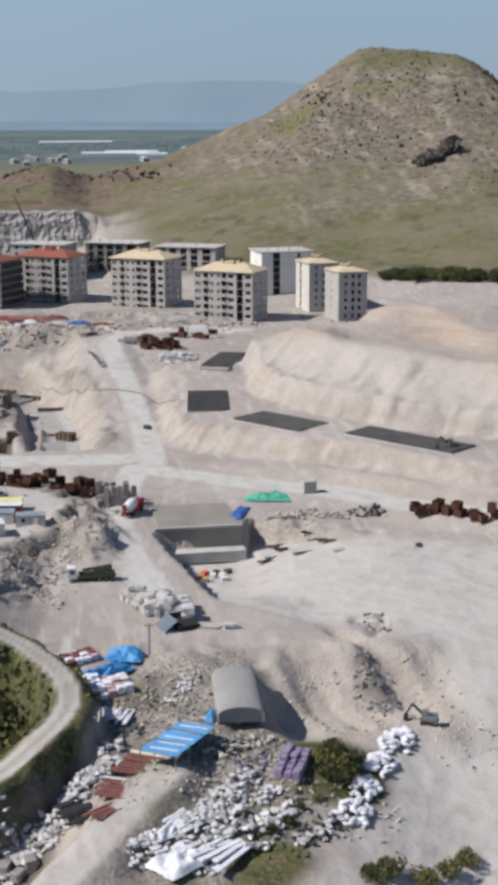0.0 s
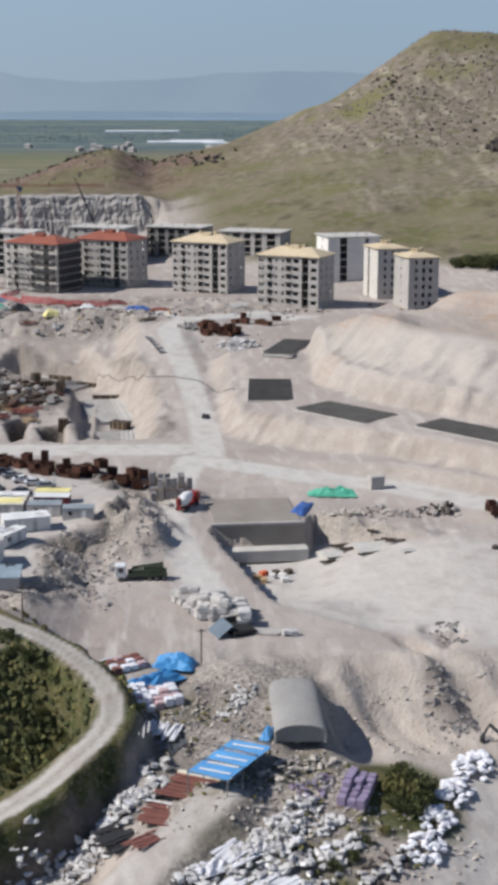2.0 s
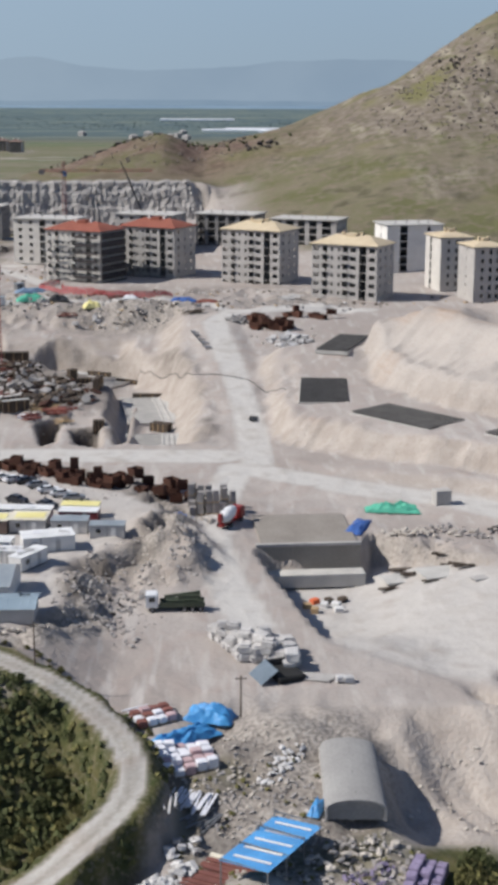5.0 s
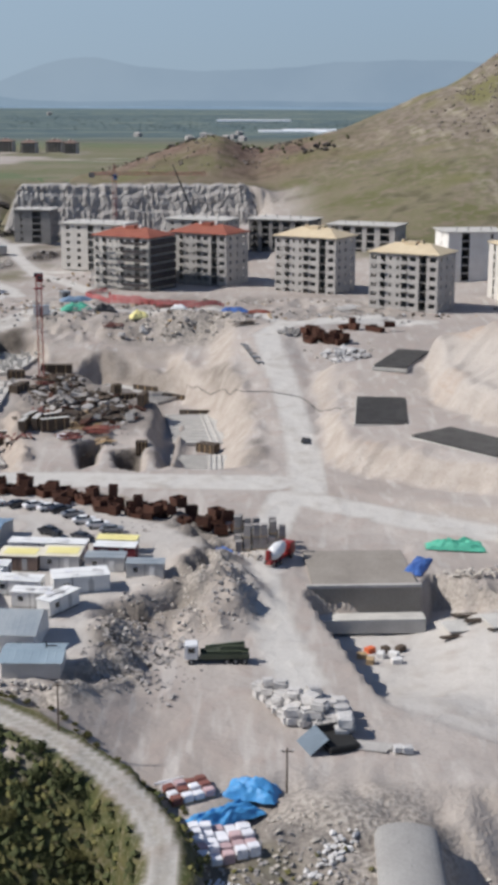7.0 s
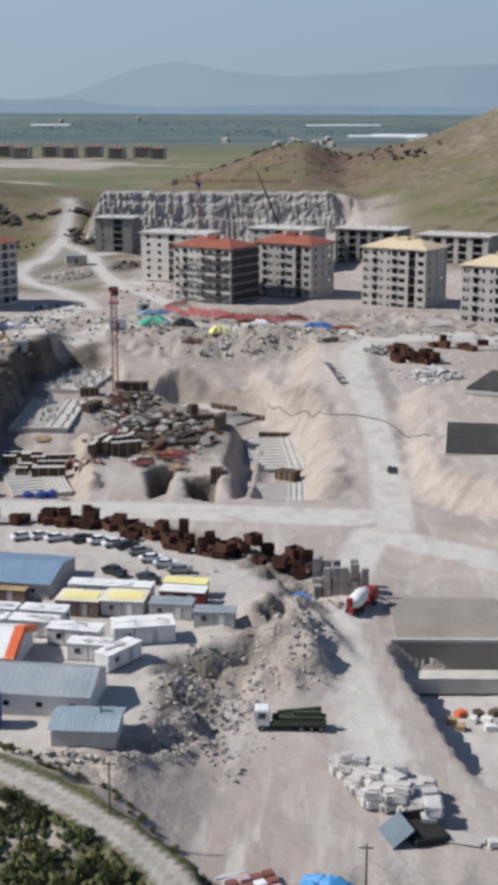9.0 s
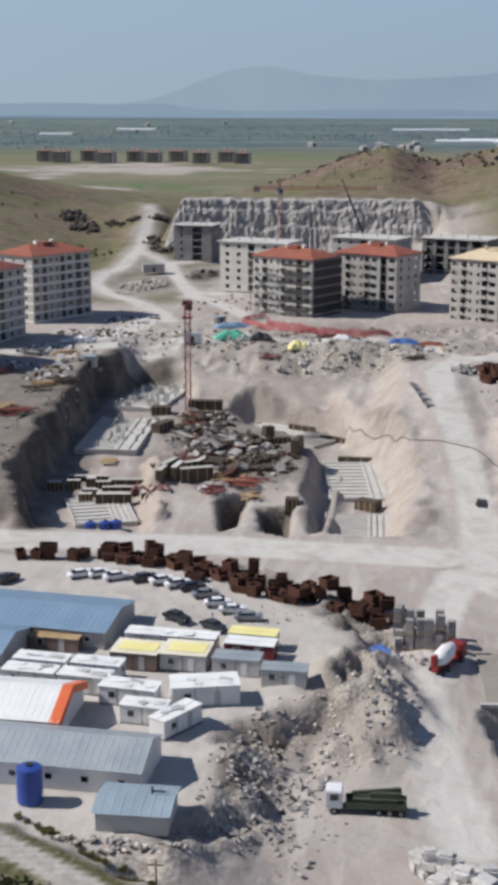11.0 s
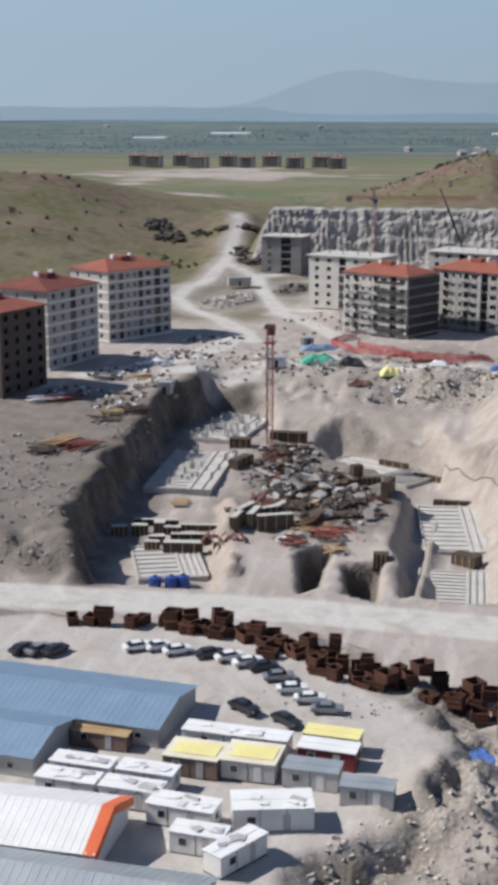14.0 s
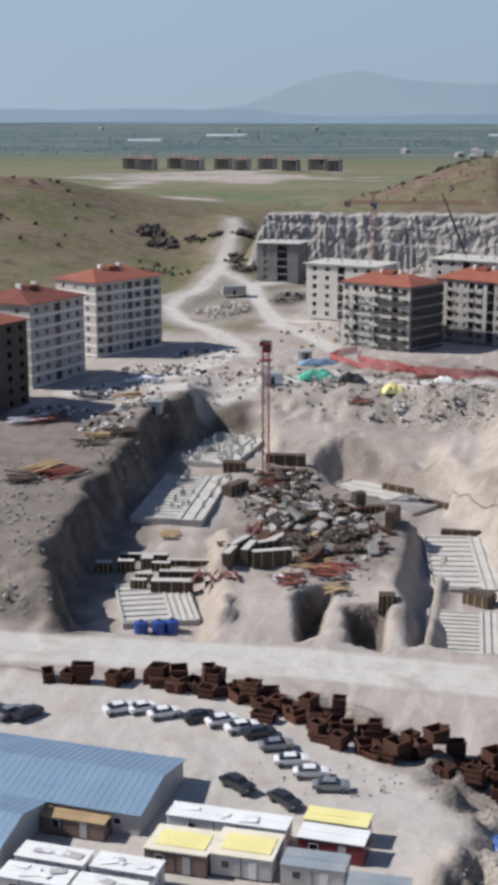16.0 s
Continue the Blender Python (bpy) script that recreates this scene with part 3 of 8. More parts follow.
    l.new(mid, b2.inputs["Height"])
    l.new(b2.outputs[0], bp.inputs["Normal"])
    l.new(bp.outputs[0], b.inputs["Normal"])
    return m


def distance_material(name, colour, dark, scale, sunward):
    """Far ranges glowing in haze colour: a plain backdrop of distance."""
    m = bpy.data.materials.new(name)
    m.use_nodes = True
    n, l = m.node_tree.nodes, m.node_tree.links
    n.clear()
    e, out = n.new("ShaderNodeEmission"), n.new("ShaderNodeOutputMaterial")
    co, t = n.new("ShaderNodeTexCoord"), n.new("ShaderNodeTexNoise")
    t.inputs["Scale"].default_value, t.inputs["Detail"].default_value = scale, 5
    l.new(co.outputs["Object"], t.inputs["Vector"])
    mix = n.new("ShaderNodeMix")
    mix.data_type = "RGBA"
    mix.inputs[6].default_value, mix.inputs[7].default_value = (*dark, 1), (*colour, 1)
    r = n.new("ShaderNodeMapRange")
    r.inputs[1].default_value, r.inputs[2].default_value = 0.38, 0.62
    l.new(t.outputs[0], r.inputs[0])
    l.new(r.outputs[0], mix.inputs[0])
    # the painted haze turns paler on the sunward side
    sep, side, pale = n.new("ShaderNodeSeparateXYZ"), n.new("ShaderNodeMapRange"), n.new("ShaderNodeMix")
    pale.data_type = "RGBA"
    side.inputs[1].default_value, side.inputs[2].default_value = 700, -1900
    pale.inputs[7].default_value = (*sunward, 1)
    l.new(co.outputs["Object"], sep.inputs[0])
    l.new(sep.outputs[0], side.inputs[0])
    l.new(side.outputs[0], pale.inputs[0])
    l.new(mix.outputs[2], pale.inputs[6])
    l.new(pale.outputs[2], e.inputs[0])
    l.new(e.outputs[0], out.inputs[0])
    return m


# ---- mesh helpers ----
def part(name, bm, mat, parent=None, label=""):
    """Links a bmesh as one mesh object, under a thing or a part."""
    me = bpy.data.meshes.new(name)
    bm.to_mesh(me)
    bm.free()
    me.materials.append(mat)
    ob = new(name, me)
    if parent:
        ob.parent = parent
    if label:
        ob["label"] = label
    return ob


def empty(name, x, y, z, rz=0, label="", category="", group="", kind=""):
    ob = new(name)
    ob.empty_display_size = 0.2
    ob.matrix_basis = pose(x, y, z, 0, 0, rz)
    return tagged(ob, label, category, group, kind)


def box(bm, x0, x1, y0, y1, z0, z1, m=None):
    vs = [bm.verts.new((x, y, z)) for z in (z0, z1) for y in (y0, y1) for x in (x0, x1)]
    if m:
        for v in vs:
            v.co = m @ v.co
    for f in ((0, 2, 3, 1), (4, 5, 7, 6), (0, 1, 5, 4), (2, 6, 7, 3), (0, 4, 6, 2), (1, 3, 7, 5)):
        bm.faces.new([vs[k] for k in f])
    return vs


def boxes(*rows):
    bm = bmesh.new()
    for r in rows:
        box(bm, *r)
    return bm


def beam(bm, a, b, w):
    """A square bar from a to b."""
    a, b = Vector(a), Vector(b)
    q = (b - a).to_track_quat("Z", "Y").to_matrix().to_4x4()
    box(bm, -w / 2, w / 2, -w / 2, w / 2, 0, (b - a).length, Matrix.Translation(a) @ q)


def bevelled(bm, w=0.04, seg=1):
    bmesh.ops.bevel(bm, geom=bm.edges[:], offset=w, segments=seg, affect="EDGES")
    return bm


def tube(bm, r, z0, z1, n=16, m=None, r1=None):
    r1 = r if r1 is None else r1
    ring = [(math.cos(2 * math.pi * k / n), math.sin(2 * math.pi * k / n)) for k in range(n)]
    lo = [bm.verts.new((r * c, r * s, z0)) for c, s in ring]
    hi = [bm.verts.new((r1 * c, r1 * s, z1)) for c, s in ring]
    if m:
        for v in lo + hi:
            v.co = m @ v.co
    for k in range(n):
        bm.faces.new((lo[k], lo[(k + 1) % n], hi[(k + 1) % n], hi[k]))
    bm.faces.new(lo[::-1])
    bm.faces.new(hi)


def zat(x, y):
    return float(height(np.array([x], float), np.array([y], float))[0])


GRID = {}


def ztop(x, y):
    """The built sheet's height at a place."""
    xs, ys, Z = GRID["xs"], GRID["ys"], GRID["Z"]
    i, j = int(np.searchsorted(xs, x)) - 1, int(np.searchsorted(ys, y)) - 1
    u, v = (x - xs[i]) / (xs[i + 1] - xs[i]), (y - ys[j]) / (ys[j + 1] - ys[j])
    return float((Z[j, i] * (1 - u) + Z[j, i + 1] * u) * (1 - v) + (Z[j + 1, i] * (1 - u) + Z[j + 1, i + 1] * u) * v)


# ---- the ground: one sheet to the horizon ----
def spaced(a, b, step, lo, hi, grow=1.07, cap=120):
    """Even steps between a and b, growing ones beyond them to lo and hi."""
    mid = list(np.arange(a, b + step / 2, step))
    up, s = [], step
    while (up[-1] if up else mid[-1]) < hi:
        s = min(s * grow, cap)
        up.append((up[-1] if up else mid[-1]) + s)
    dn, s = [], step
    while (dn[-1] if dn else mid[0]) > lo:
        s = min(s * grow, cap)
        dn.append((dn[-1] if dn else mid[0]) - s)
    return np.array(dn[::-1] + mid + up)


def q_line(X, Y):
    return 765 + 10 * rough(X, 0 * Y, 40, 7) + 0.05 * X


def build_ground():
    xs, ys = spaced(-112, 112, 0.9, -2600, 2600, 1.045), spaced(165, 520, 0.9, -300, 4850, 1.012, 90)
    X, Y = np.meshgrid(xs, ys)
    Z = relief(X, Y)
    GRID.update(xs=xs, ys=ys, Z=Z)
    nx, ny = len(xs), len(ys)
    co = np.stack([X, Y, Z], -1).reshape(-1, 3)
    i = np.arange(ny - 1)[:, None] * nx + np.arange(nx - 1)
    quads = np.stack([i, i + 1, i + nx + 1, i + nx], -1).reshape(-1, 4)
    me = bpy.data.meshes.new("ground")
    me.vertices.add(len(co))
    me.vertices.foreach_set("co", co.astype(np.float32).ravel())
    me.loops.add(quads.size)
    me.loops.foreach_set("vertex_index", quads.astype(np.int32).ravel())
    me.polygons.add(len(quads))
    me.polygons.foreach_set("loop_start", (np.arange(len(quads)) * 4).astype(np.int32))
    me.update(calc_edges=True)
    me.polygons.foreach_set("use_smooth", np.ones(len(quads), bool))
    wob = 3 * layers(X, Y, 14, 50)
    tracks = np.minimum.reduce([along(X, Y, line)[0] - w for line, w in ((ROAD_CROSS[:4], 5), (ROAD_WHITE, 4), (ROAD_RAMP, 2.9), (ROAD_YARD, 3), (ROAD_BEND, 1.2), (ROAD_LOW, 2.2), (ROAD_UP, 2.6), (ROAD_SIDE, 2.4), (ROAD_SPUR, 2.4), (ROAD_RING, 2.0))])
    terrace = np.minimum.reduce([along(X, Y, line)[0] for line in TERRACE_TRACKS]) - 3.4
    tracks = np.minimum(tracks, terrace + 0.5 * wob)
    dust = np.maximum(ramp(1.4, 0, tracks + 0.12 * wob), 0.55 * ramp(4, -4, inside(X, Y, CAMP) + wob))
    bend, _ = along(X, Y, ROAD_BEND)
    dust = dust * (1 - 0.3 * ramp(4, 2.5, bend)) * (1 - 0.5 * np.exp(-((bend / 0.5) ** 2)))
    dust = np.maximum(dust, 0.75 * ramp(52, 62, X + wob) * ramp(262, 240, Y + wob))
    dust = np.maximum(dust, 0.6 * ramp(36, 48, X + wob - 0.5 * (Y - 190)) * ramp(214, 206, Y + wob))
    dust = np.maximum(dust, 0.35 * ramp(236, 228, Y) * ramp(200, 208, Y) * ramp(29, 34, X))
    dust = np.maximum(dust, 0.7 * ramp(2, -4, inside(X, Y, YARD) + 0.5 * wob) * ramp(236, 244, Y))
    dust = dust * (1 - 0.6 * ramp(4, 1, along(X, Y, ROAD_LOW)[0]) * ramp(194, 186, Y))
    gy, gx = np.gradient(Z, ys, xs)
    steep = np.hypot(gx, gy)
    cut = np.clip(ramp(0.35, 0.75, steep) * ramp(620, 560, Y), 0, 1)
    mound = ramp(3, -6, inside(X, Y, MOUND))
    cut = np.maximum(cut, 0.85 * ramp(234, 231, Y + 0.3 * wob) * ramp(200, 208, Y) * ramp(27, 32, X) * ramp(66, 60, X))
    cut = np.maximum(cut, 0.9 * np.minimum(1, 1.6 * np.exp(-(((X + 1) / 8) ** 2) - ((Y - 291) / 14) ** 2)))
    spit = ramp(4, 1.5, along(X, Y, SAND_SPIT)[0] + 0.3 * wob)
    cut = np.maximum(cut, spit)
    cut = np.maximum(cut * (1 - 0.5 * mound), 0.55 * mound)
    verge = ramp(4.4, 2.9, bend + 0.3 * wob) * ramp(1.6, 2.3, bend + 0.15 * wob) * ramp(258, 246, Y)
    verge = np.maximum(verge, ramp(258, 246, Y) * (0.07 * ramp(2.2, 1.5, bend) + 0.16 * np.exp(-((bend / 0.5) ** 2))))
    left = ramp(-2, -8, X + 0.5 * wob) * ramp(232, 224, Y) * ramp(2.2, 3.2, bend) * ramp(-1, 3, Y - 196 + 0.5 * (X + 8))
    patch = 0.35 * ramp(0.1, 0.6, layers(X, Y, 8, 87)) * ramp(226, 216, Y) * ramp(1, 4, X) * ramp(34, 26, X) + ramp(9, 4, np.hypot(X - 38, (Y - 196) / 1.5) + wob) + ramp(7, 3, np.hypot(X - 24, Y - 172) + wob)
    back = ramp(640, 680, Y + 5 * wob + 0.42 * np.maximum(X, 0)) * (1 - ramp(-124, -112, X) * ramp(44, 18, X) * ramp(786, 776, Y + 2 * wob))
    up = np.minimum.reduce([along(X, Y, line)[0] for line in (ROAD_UP, ROAD_SIDE, ROAD_SPUR)])
    back = np.maximum(back, 0.85 * ramp(588, 612, Y + wob) * ramp(-70, -86, X + wob) * ramp(10, 24, np.hypot(X + 100, (Y - 655) / 2.2) + wob) * ramp(8, 16, np.hypot(X + 82, (Y - 688) / 2) + wob)) * ramp(3, 9, up + wob)
    wild = ramp(-135, -160, X + 3 * wob) * ramp(600, 640, Y)
    green = np.clip(np.maximum.reduce([verge, left, patch]), 0, 1)
    grass = np.clip(np.maximum.reduce([verge, left, patch, back, wild]), 0, 1)
    rub = np.clip(np.maximum.reduce([
        ramp(6, 1, np.abs(inside(X, Y, CAMP) - 3) + 0.4 * wob) * ramp(-34, -18, X),
        ramp(238, 224, Y + wob) * ramp(0, 6, X) * ramp(34, 26, X + wob),
        0.7 * ramp(5, 0, np.abs(inside(X, Y, YARD)) + wob) * ramp(286, 296, Y) * ramp(36, 42, X) * ramp(66, 54, X),
        ramp(13, 5, np.hypot((X + 36) / 1.2, (Y - 428) / 3.0) + wob),
        ramp(8, 3, np.hypot(X + 12, Y - 512) / 2 + wob),
        0.75 * ramp(492, 500, Y + wob) * ramp(572, 545, Y + wob) * ramp(70, 45, X) * ramp(-90, -60, X) * ramp(-0.6, 0.6, layers(X, Y, 16, 55)),
        0.5 * ramp(-4, 2, -inside(X, Y, BANK_L) + wob) * ramp(470, 430, Y),
        0.8 * ramp(20, 9, np.hypot(X + 101, (Y - 655) / 2.6) + wob),
        0.7 * ramp(14, 6, up + wob) * ramp(640, 660, Y) * ramp(860, 820, Y),
        ramp(1, 8, wob + 4) * ramp(740, 750, Y) * ramp(800, 770, Y) * ramp(-118, -100, X) * ramp(60, 30, X) * 0.9,
    ]), 0, 1) * (1 - ramp(2, -1, tracks))
    bankl = ramp(10, 4, inside(X, Y, BANK_L) + wob) * ramp(486, 470, Y + wob) * ramp(-140, -120, X + wob)
    # shade of the pit's left wall, painted together with its brown soil
    shaded_wall = ramp(7, 1, np.abs(inside(X, Y, PIT_L) + 1) + 0.4 * wob) * ramp(-60, -66, X)
    soil_shade = np.clip(np.maximum.reduce([
        # soil, plus painted shade in the holes and on the slope below the bend
        0.7 * bankl, shaded_wall, ramp(3, -1, Y - 196 + 0.5 * (X + 8)) * ramp(13, 9, bend + wob) * ramp(2.2, 3.0, bend + 0.2 * wob) * ramp(6, 2, X), np.maximum.reduce([ramp(1.2, -0.6, inside(X, Y, hole) + 0.3 * wob) for hole in HOLES]),
        ramp(6, 1, np.abs(inside(X, Y, CAMP) - 3) + 0.5 * wob) * ramp(-34, -18, X) * ramp(2, -6, X) * ramp(-0.3, 0.2, layers(X, Y, 6, 81)),
        0.65 * ramp(5, 1, np.abs(Y - 352.5 - 0.05 * X)) * ramp(-48, -64, X + 2 * wob) * ramp(-0.1, 0.3, rough(0.15 * X, Y, 1.3, 109)),
        ramp(-60, -54, X) * ramp(-14, -20, X) * ramp(398, 408, Y + wob) * ramp(490, 470, Y) * 0.55,
        0.7 * ramp(17, 7, np.hypot(X + 101, (Y - 655) / 2.6) + wob) * ramp(-0.5, 0.3, layers(X, Y, 9, 91)), ramp(11, 5, np.hypot(X + 82, (Y - 690) / 2.2) + wob), 0.7 * ramp(10, 5, np.hypot(X + 104, (Y - 760) / 2) + wob),
        0.45 * ramp(495, 503, Y + wob) * ramp(575, 548, Y + wob) * ramp(60, 40, X) * ramp(-80, -60, X) * ramp(-0.1, 0.5, layers(X, Y, 14, 82)),
        ramp(234, 226, Y) * ramp(1.5, 4.5, X) * ramp(34, 26, X + wob) * ramp(2.4, 4, bend) * ramp(-0.5, 0.3, layers(X, Y, 9, 86)) * 0.5,
        0.35 * np.exp(-(((X - 4) / 4) ** 2) - ((Y - 292) / 14) ** 2) * ramp(-0.2, 0.4, layers(X, Y, 7, 88)),
        0.5 * ramp(4.5, 2.5, np.hypot(X - 48.5, (Y - 223) / 2.2) + 0.4 * wob) * ramp(-0.3, 0.3, layers(X, Y, 3, 89)),
        0.7 * ramp(q_line(X, Y) - 8, q_line(X, Y) - 2, Y) * ramp(q_line(X, Y) + 5, q_line(X, Y), Y) * ramp(-118, -95, X) * ramp(60, 30, X) * ramp(-0.6, 0.2, rough(X, 0 * Y, 3.1, 90)),
        # dark ground and painted shade on the bank outside the bend
        ramp(232, 224, Y) * ramp(-14, -3, X - 0.4 * (Y - 205)) * ramp(4, -1, X - 0.3 * (Y - 205)) * ramp(2.6, 3.8, bend) * ramp(226, 212, Y),
        0.55 * ramp(4, 0, np.abs(inside(X, Y, PIT_R)) + 0.5 * wob) * ramp(-0.2, 0.5, layers(X, Y, 10, 83)),
    ]), 0, 1) * (1 - ramp(2, -1, tracks))
    s = crest_line(X, Y) + 2 * layers(X, Y, 9, 93)
    ochre = np.clip(mound * (0.9 * np.exp(-(((s - 5) / 4.5) ** 2)) + np.exp(-(((s - 36) / 7) ** 2)) + 0.8 * ramp(7, 3, np.hypot(X - 52, (Y - 411) / 1.4) + wob)) + 0.7 * ramp(6, 2, np.hypot(X - 35, (Y - 377) / 1.6) + wob) * ramp(0.2, 0.5, steep), 0, 1)
    ochre, soil_shade = np.maximum(ochre, 0.35 * spit), soil_shade * (1 - spit)
    dust = np.maximum(dust, 0.5 * mound * ramp(6, -2, s))
    hump = np.exp(-(((X + 15) / 70) ** 2) - ((Y - 860) / 45) ** 2) * ramp(q_line(X, Y) + 2, q_line(X, Y) + 10, Y)
    lhill = 1.1 * np.exp(-(((X + 290) / 130) ** 2) - ((Y - 880) / 200) ** 2) * ramp(-0.4, 0.4, layers(X, Y, 45, 84))
    brown = np.clip(np.maximum(1.6 * hump * ramp(-0.8, 0.2, layers(X, Y, 30, 85)), lhill), 0, 1)
    hill = np.exp(-(((X - 235) / 150) ** 2) - ((Y - 900) / 190) ** 2)
    scree = np.clip(ramp(0.12, 0.5, hill + 0.25 * layers(X, Y, 60, 61)) * ramp(122, 112, Z), 0, 1) * back
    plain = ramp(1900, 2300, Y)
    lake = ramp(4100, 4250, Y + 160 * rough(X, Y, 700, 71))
    croft = ramp(980, 1150, Y + 60 * rough(X, Y, 200, 66)) * (1 - plain)
    spoil = ramp(1.0, 0.6, np.hypot((X + 320) / 150, (Y - 1570) / 220) + 0.9 * layers(X, Y, 50, 67))
    spoil = np.maximum(spoil, ramp(1.0, 0.5, np.hypot((X + 230) / 40, (Y - 1120) / 45) + 0.3 * layers(X, Y, 30, 68)))
    grass, croft = grass * (1 - spoil), croft * (1 - spoil)
    for name, chans in (("zone", (grass, dust, cut)), ("zone_far", (scree, rub, croft * (1 - scree))), ("zone_plain", (plain, lake, green)), ("zone_soil_shade", (soil_shade, brown, ochre))):
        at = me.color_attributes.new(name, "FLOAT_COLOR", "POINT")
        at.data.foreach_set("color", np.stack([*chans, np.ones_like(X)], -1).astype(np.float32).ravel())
    me.materials.append(ground_material())
    return tagged(new("ground", me), "pale dusty marl building ground rising to grassy hills", "ground", kind="structure")


ground = build_ground()


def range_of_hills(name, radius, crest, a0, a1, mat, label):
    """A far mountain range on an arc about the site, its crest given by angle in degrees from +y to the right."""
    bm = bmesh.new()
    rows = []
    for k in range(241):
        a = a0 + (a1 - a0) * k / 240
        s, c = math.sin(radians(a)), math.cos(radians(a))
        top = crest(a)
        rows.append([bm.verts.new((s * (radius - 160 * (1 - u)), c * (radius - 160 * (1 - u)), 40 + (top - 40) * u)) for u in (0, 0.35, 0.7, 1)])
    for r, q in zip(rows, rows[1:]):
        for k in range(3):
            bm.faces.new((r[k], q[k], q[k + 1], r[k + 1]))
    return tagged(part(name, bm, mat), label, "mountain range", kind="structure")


def sky_haze():
    """The bright hazy foot of the sky, all round the horizon, as an added glowing ring."""
    bm = bmesh.new()
    lo, hi = [], []
    for k in range(96):
        a = 2 * math.pi * k / 96
        lo.append(bm.verts.new((4795 * math.sin(a), 4795 * math.cos(a), 30)))
        hi.append(bm.verts.new((4795 * math.sin(a), 4795 * math.cos(a), 1100)))
    for k in range(96):
        bm.faces.new((lo[k], lo[(k + 1) % 96], hi[(k + 1) % 96], hi[k]))
    m = bpy.data.materials.new("sky haze")
    m.use_nodes = True
    n, l = m.node_tree.nodes, m.node_tree.links
    n.clear()
    e, out, co = n.new("ShaderNodeEmission"), n.new("ShaderNodeOutputMaterial"), n.new("ShaderNodeTexCoord")
    sep, r, mix = n.new("ShaderNodeSeparateXYZ"), n.new("ShaderNodeMapRange"), n.new("ShaderNodeMix")
    mix.data_type = "RGBA"
    r.inputs[1].default_value, r.inputs[2].default_value = 120, 620
    mix.inputs[6].default_value, mix.inputs[7].default_value = (0.3, 0.39, 0.482, 1), (0.312, 0.436, 0.575, 1)
    # haze painted brighter towards the sun's side
    side, glow = n.new("ShaderNodeMapRange"), n.new("ShaderNodeMix")
    glow.data_type = "RGBA"
    side.inputs[1].default_value, side.inputs[2].default_value = 600, -3200
    glow.inputs[7].default_value = (0.372, 0.485, 0.6, 1)
    l.new(co.outputs["Object"], sep.inputs[0])
    l.new(sep.outputs[0], side.inputs[0])
    l.new(side.outputs[0], glow.inputs[0])
    l.new(mix.outputs[2], glow.inputs[6])
    l.new(sep.outputs[2], r.inputs[0])
    l.new(r.outputs[0], mix.inputs[0])
    l.new(glow.outputs[2], e.inputs[0])
    l.new(e.outputs[0], out.inputs[0])
    return tagged(part("backdrop_sky", bm, m), "pale blue haze at the foot of the sky", "sky", kind="structure")


sky_haze()


def wave(a, *parts):
    return sum(h * math.exp(-(((a - c) / w) ** 2)) for c, w, h in parts)


def ripple(a, seed):
    return sum(noise.noise((a * f, seed, 0.3)) * h for f, h in ((0.5, 9), (1.3, 4), (3.1, 1.6)))


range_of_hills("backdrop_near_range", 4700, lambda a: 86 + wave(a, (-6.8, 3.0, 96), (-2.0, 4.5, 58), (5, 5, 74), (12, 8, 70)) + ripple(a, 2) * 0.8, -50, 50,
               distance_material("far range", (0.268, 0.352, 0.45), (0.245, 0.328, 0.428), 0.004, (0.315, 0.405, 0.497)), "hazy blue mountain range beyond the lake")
# low glowing band that carries the lake's hazy blue up to the range
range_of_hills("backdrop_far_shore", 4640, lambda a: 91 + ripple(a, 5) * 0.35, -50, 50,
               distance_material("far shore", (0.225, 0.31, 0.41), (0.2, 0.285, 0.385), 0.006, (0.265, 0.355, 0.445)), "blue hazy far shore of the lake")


# ---- buildings ----
def wall_mesh(bm, width, height_, holes, m, depth=0.3):
    """A wall from x 0 to width, facing -y, with real openings and reveals."""
    us = sorted({0, width, *[round(h[k], 3) for h in holes for k in (0, 2)]})
    vs = sorted({0, height_, *[round(h[k], 3) for h in holes for k in (1, 3)]})
    vert = {}

    def v(u, z, y=0.0):
        key = (u, z, y)
        if key not in vert:
            vert[key] = bm.verts.new(m @ Vector((u, y, z)))
        return vert[key]

    for a, b in zip(us, us[1:]):
        for c, d in zip(vs, vs[1:]):
            cu, cv = (a + b) / 2, (c + d) / 2
            if not any(h[0] < cu < h[2] and h[1] < cv < h[3] for h in holes):
                bm.faces.new((v(a, c), v(b, c), v(b, d), v(a, d)))
    for a, c, b, d in holes:
        a, b, c, d = (round(k, 3) for k in (a, b, c, d))
        ring = [(a, c), (b, c), (b, d), (a, d)]
        for (p, q), (r, s) in zip(ring, ring[1:] + ring[:1]):
            bm.faces.new((v(p, q), v(r, s), v(r, s, depth), v(p, q, depth)))


def openings(width, storeys, sh, pattern, z0=0.0):
    """Openings of one face: pattern rows of (centre as a share of the width, opening width, sill, head)."""
    return [(u * width - w / 2, z0 + k * sh + a, u * width + w / 2, z0 + k * sh + b) for k in range(storeys) for u, w, a, b in pattern]


FRONT = [(0.065, 2.0, 0.8, 2.2), (0.2, 1.8, 0.3, 2.4), (0.31, 0.9, 0.9, 2.1), (0.42, 0.9, 0.9, 2.1), (0.515, 1.9, 0.2, 2.5), (0.635, 2.1, 0.8, 2.2), (0.785, 2.6, 0.05, 2.9), (0.925, 2.1, 0.8, 2.2)]
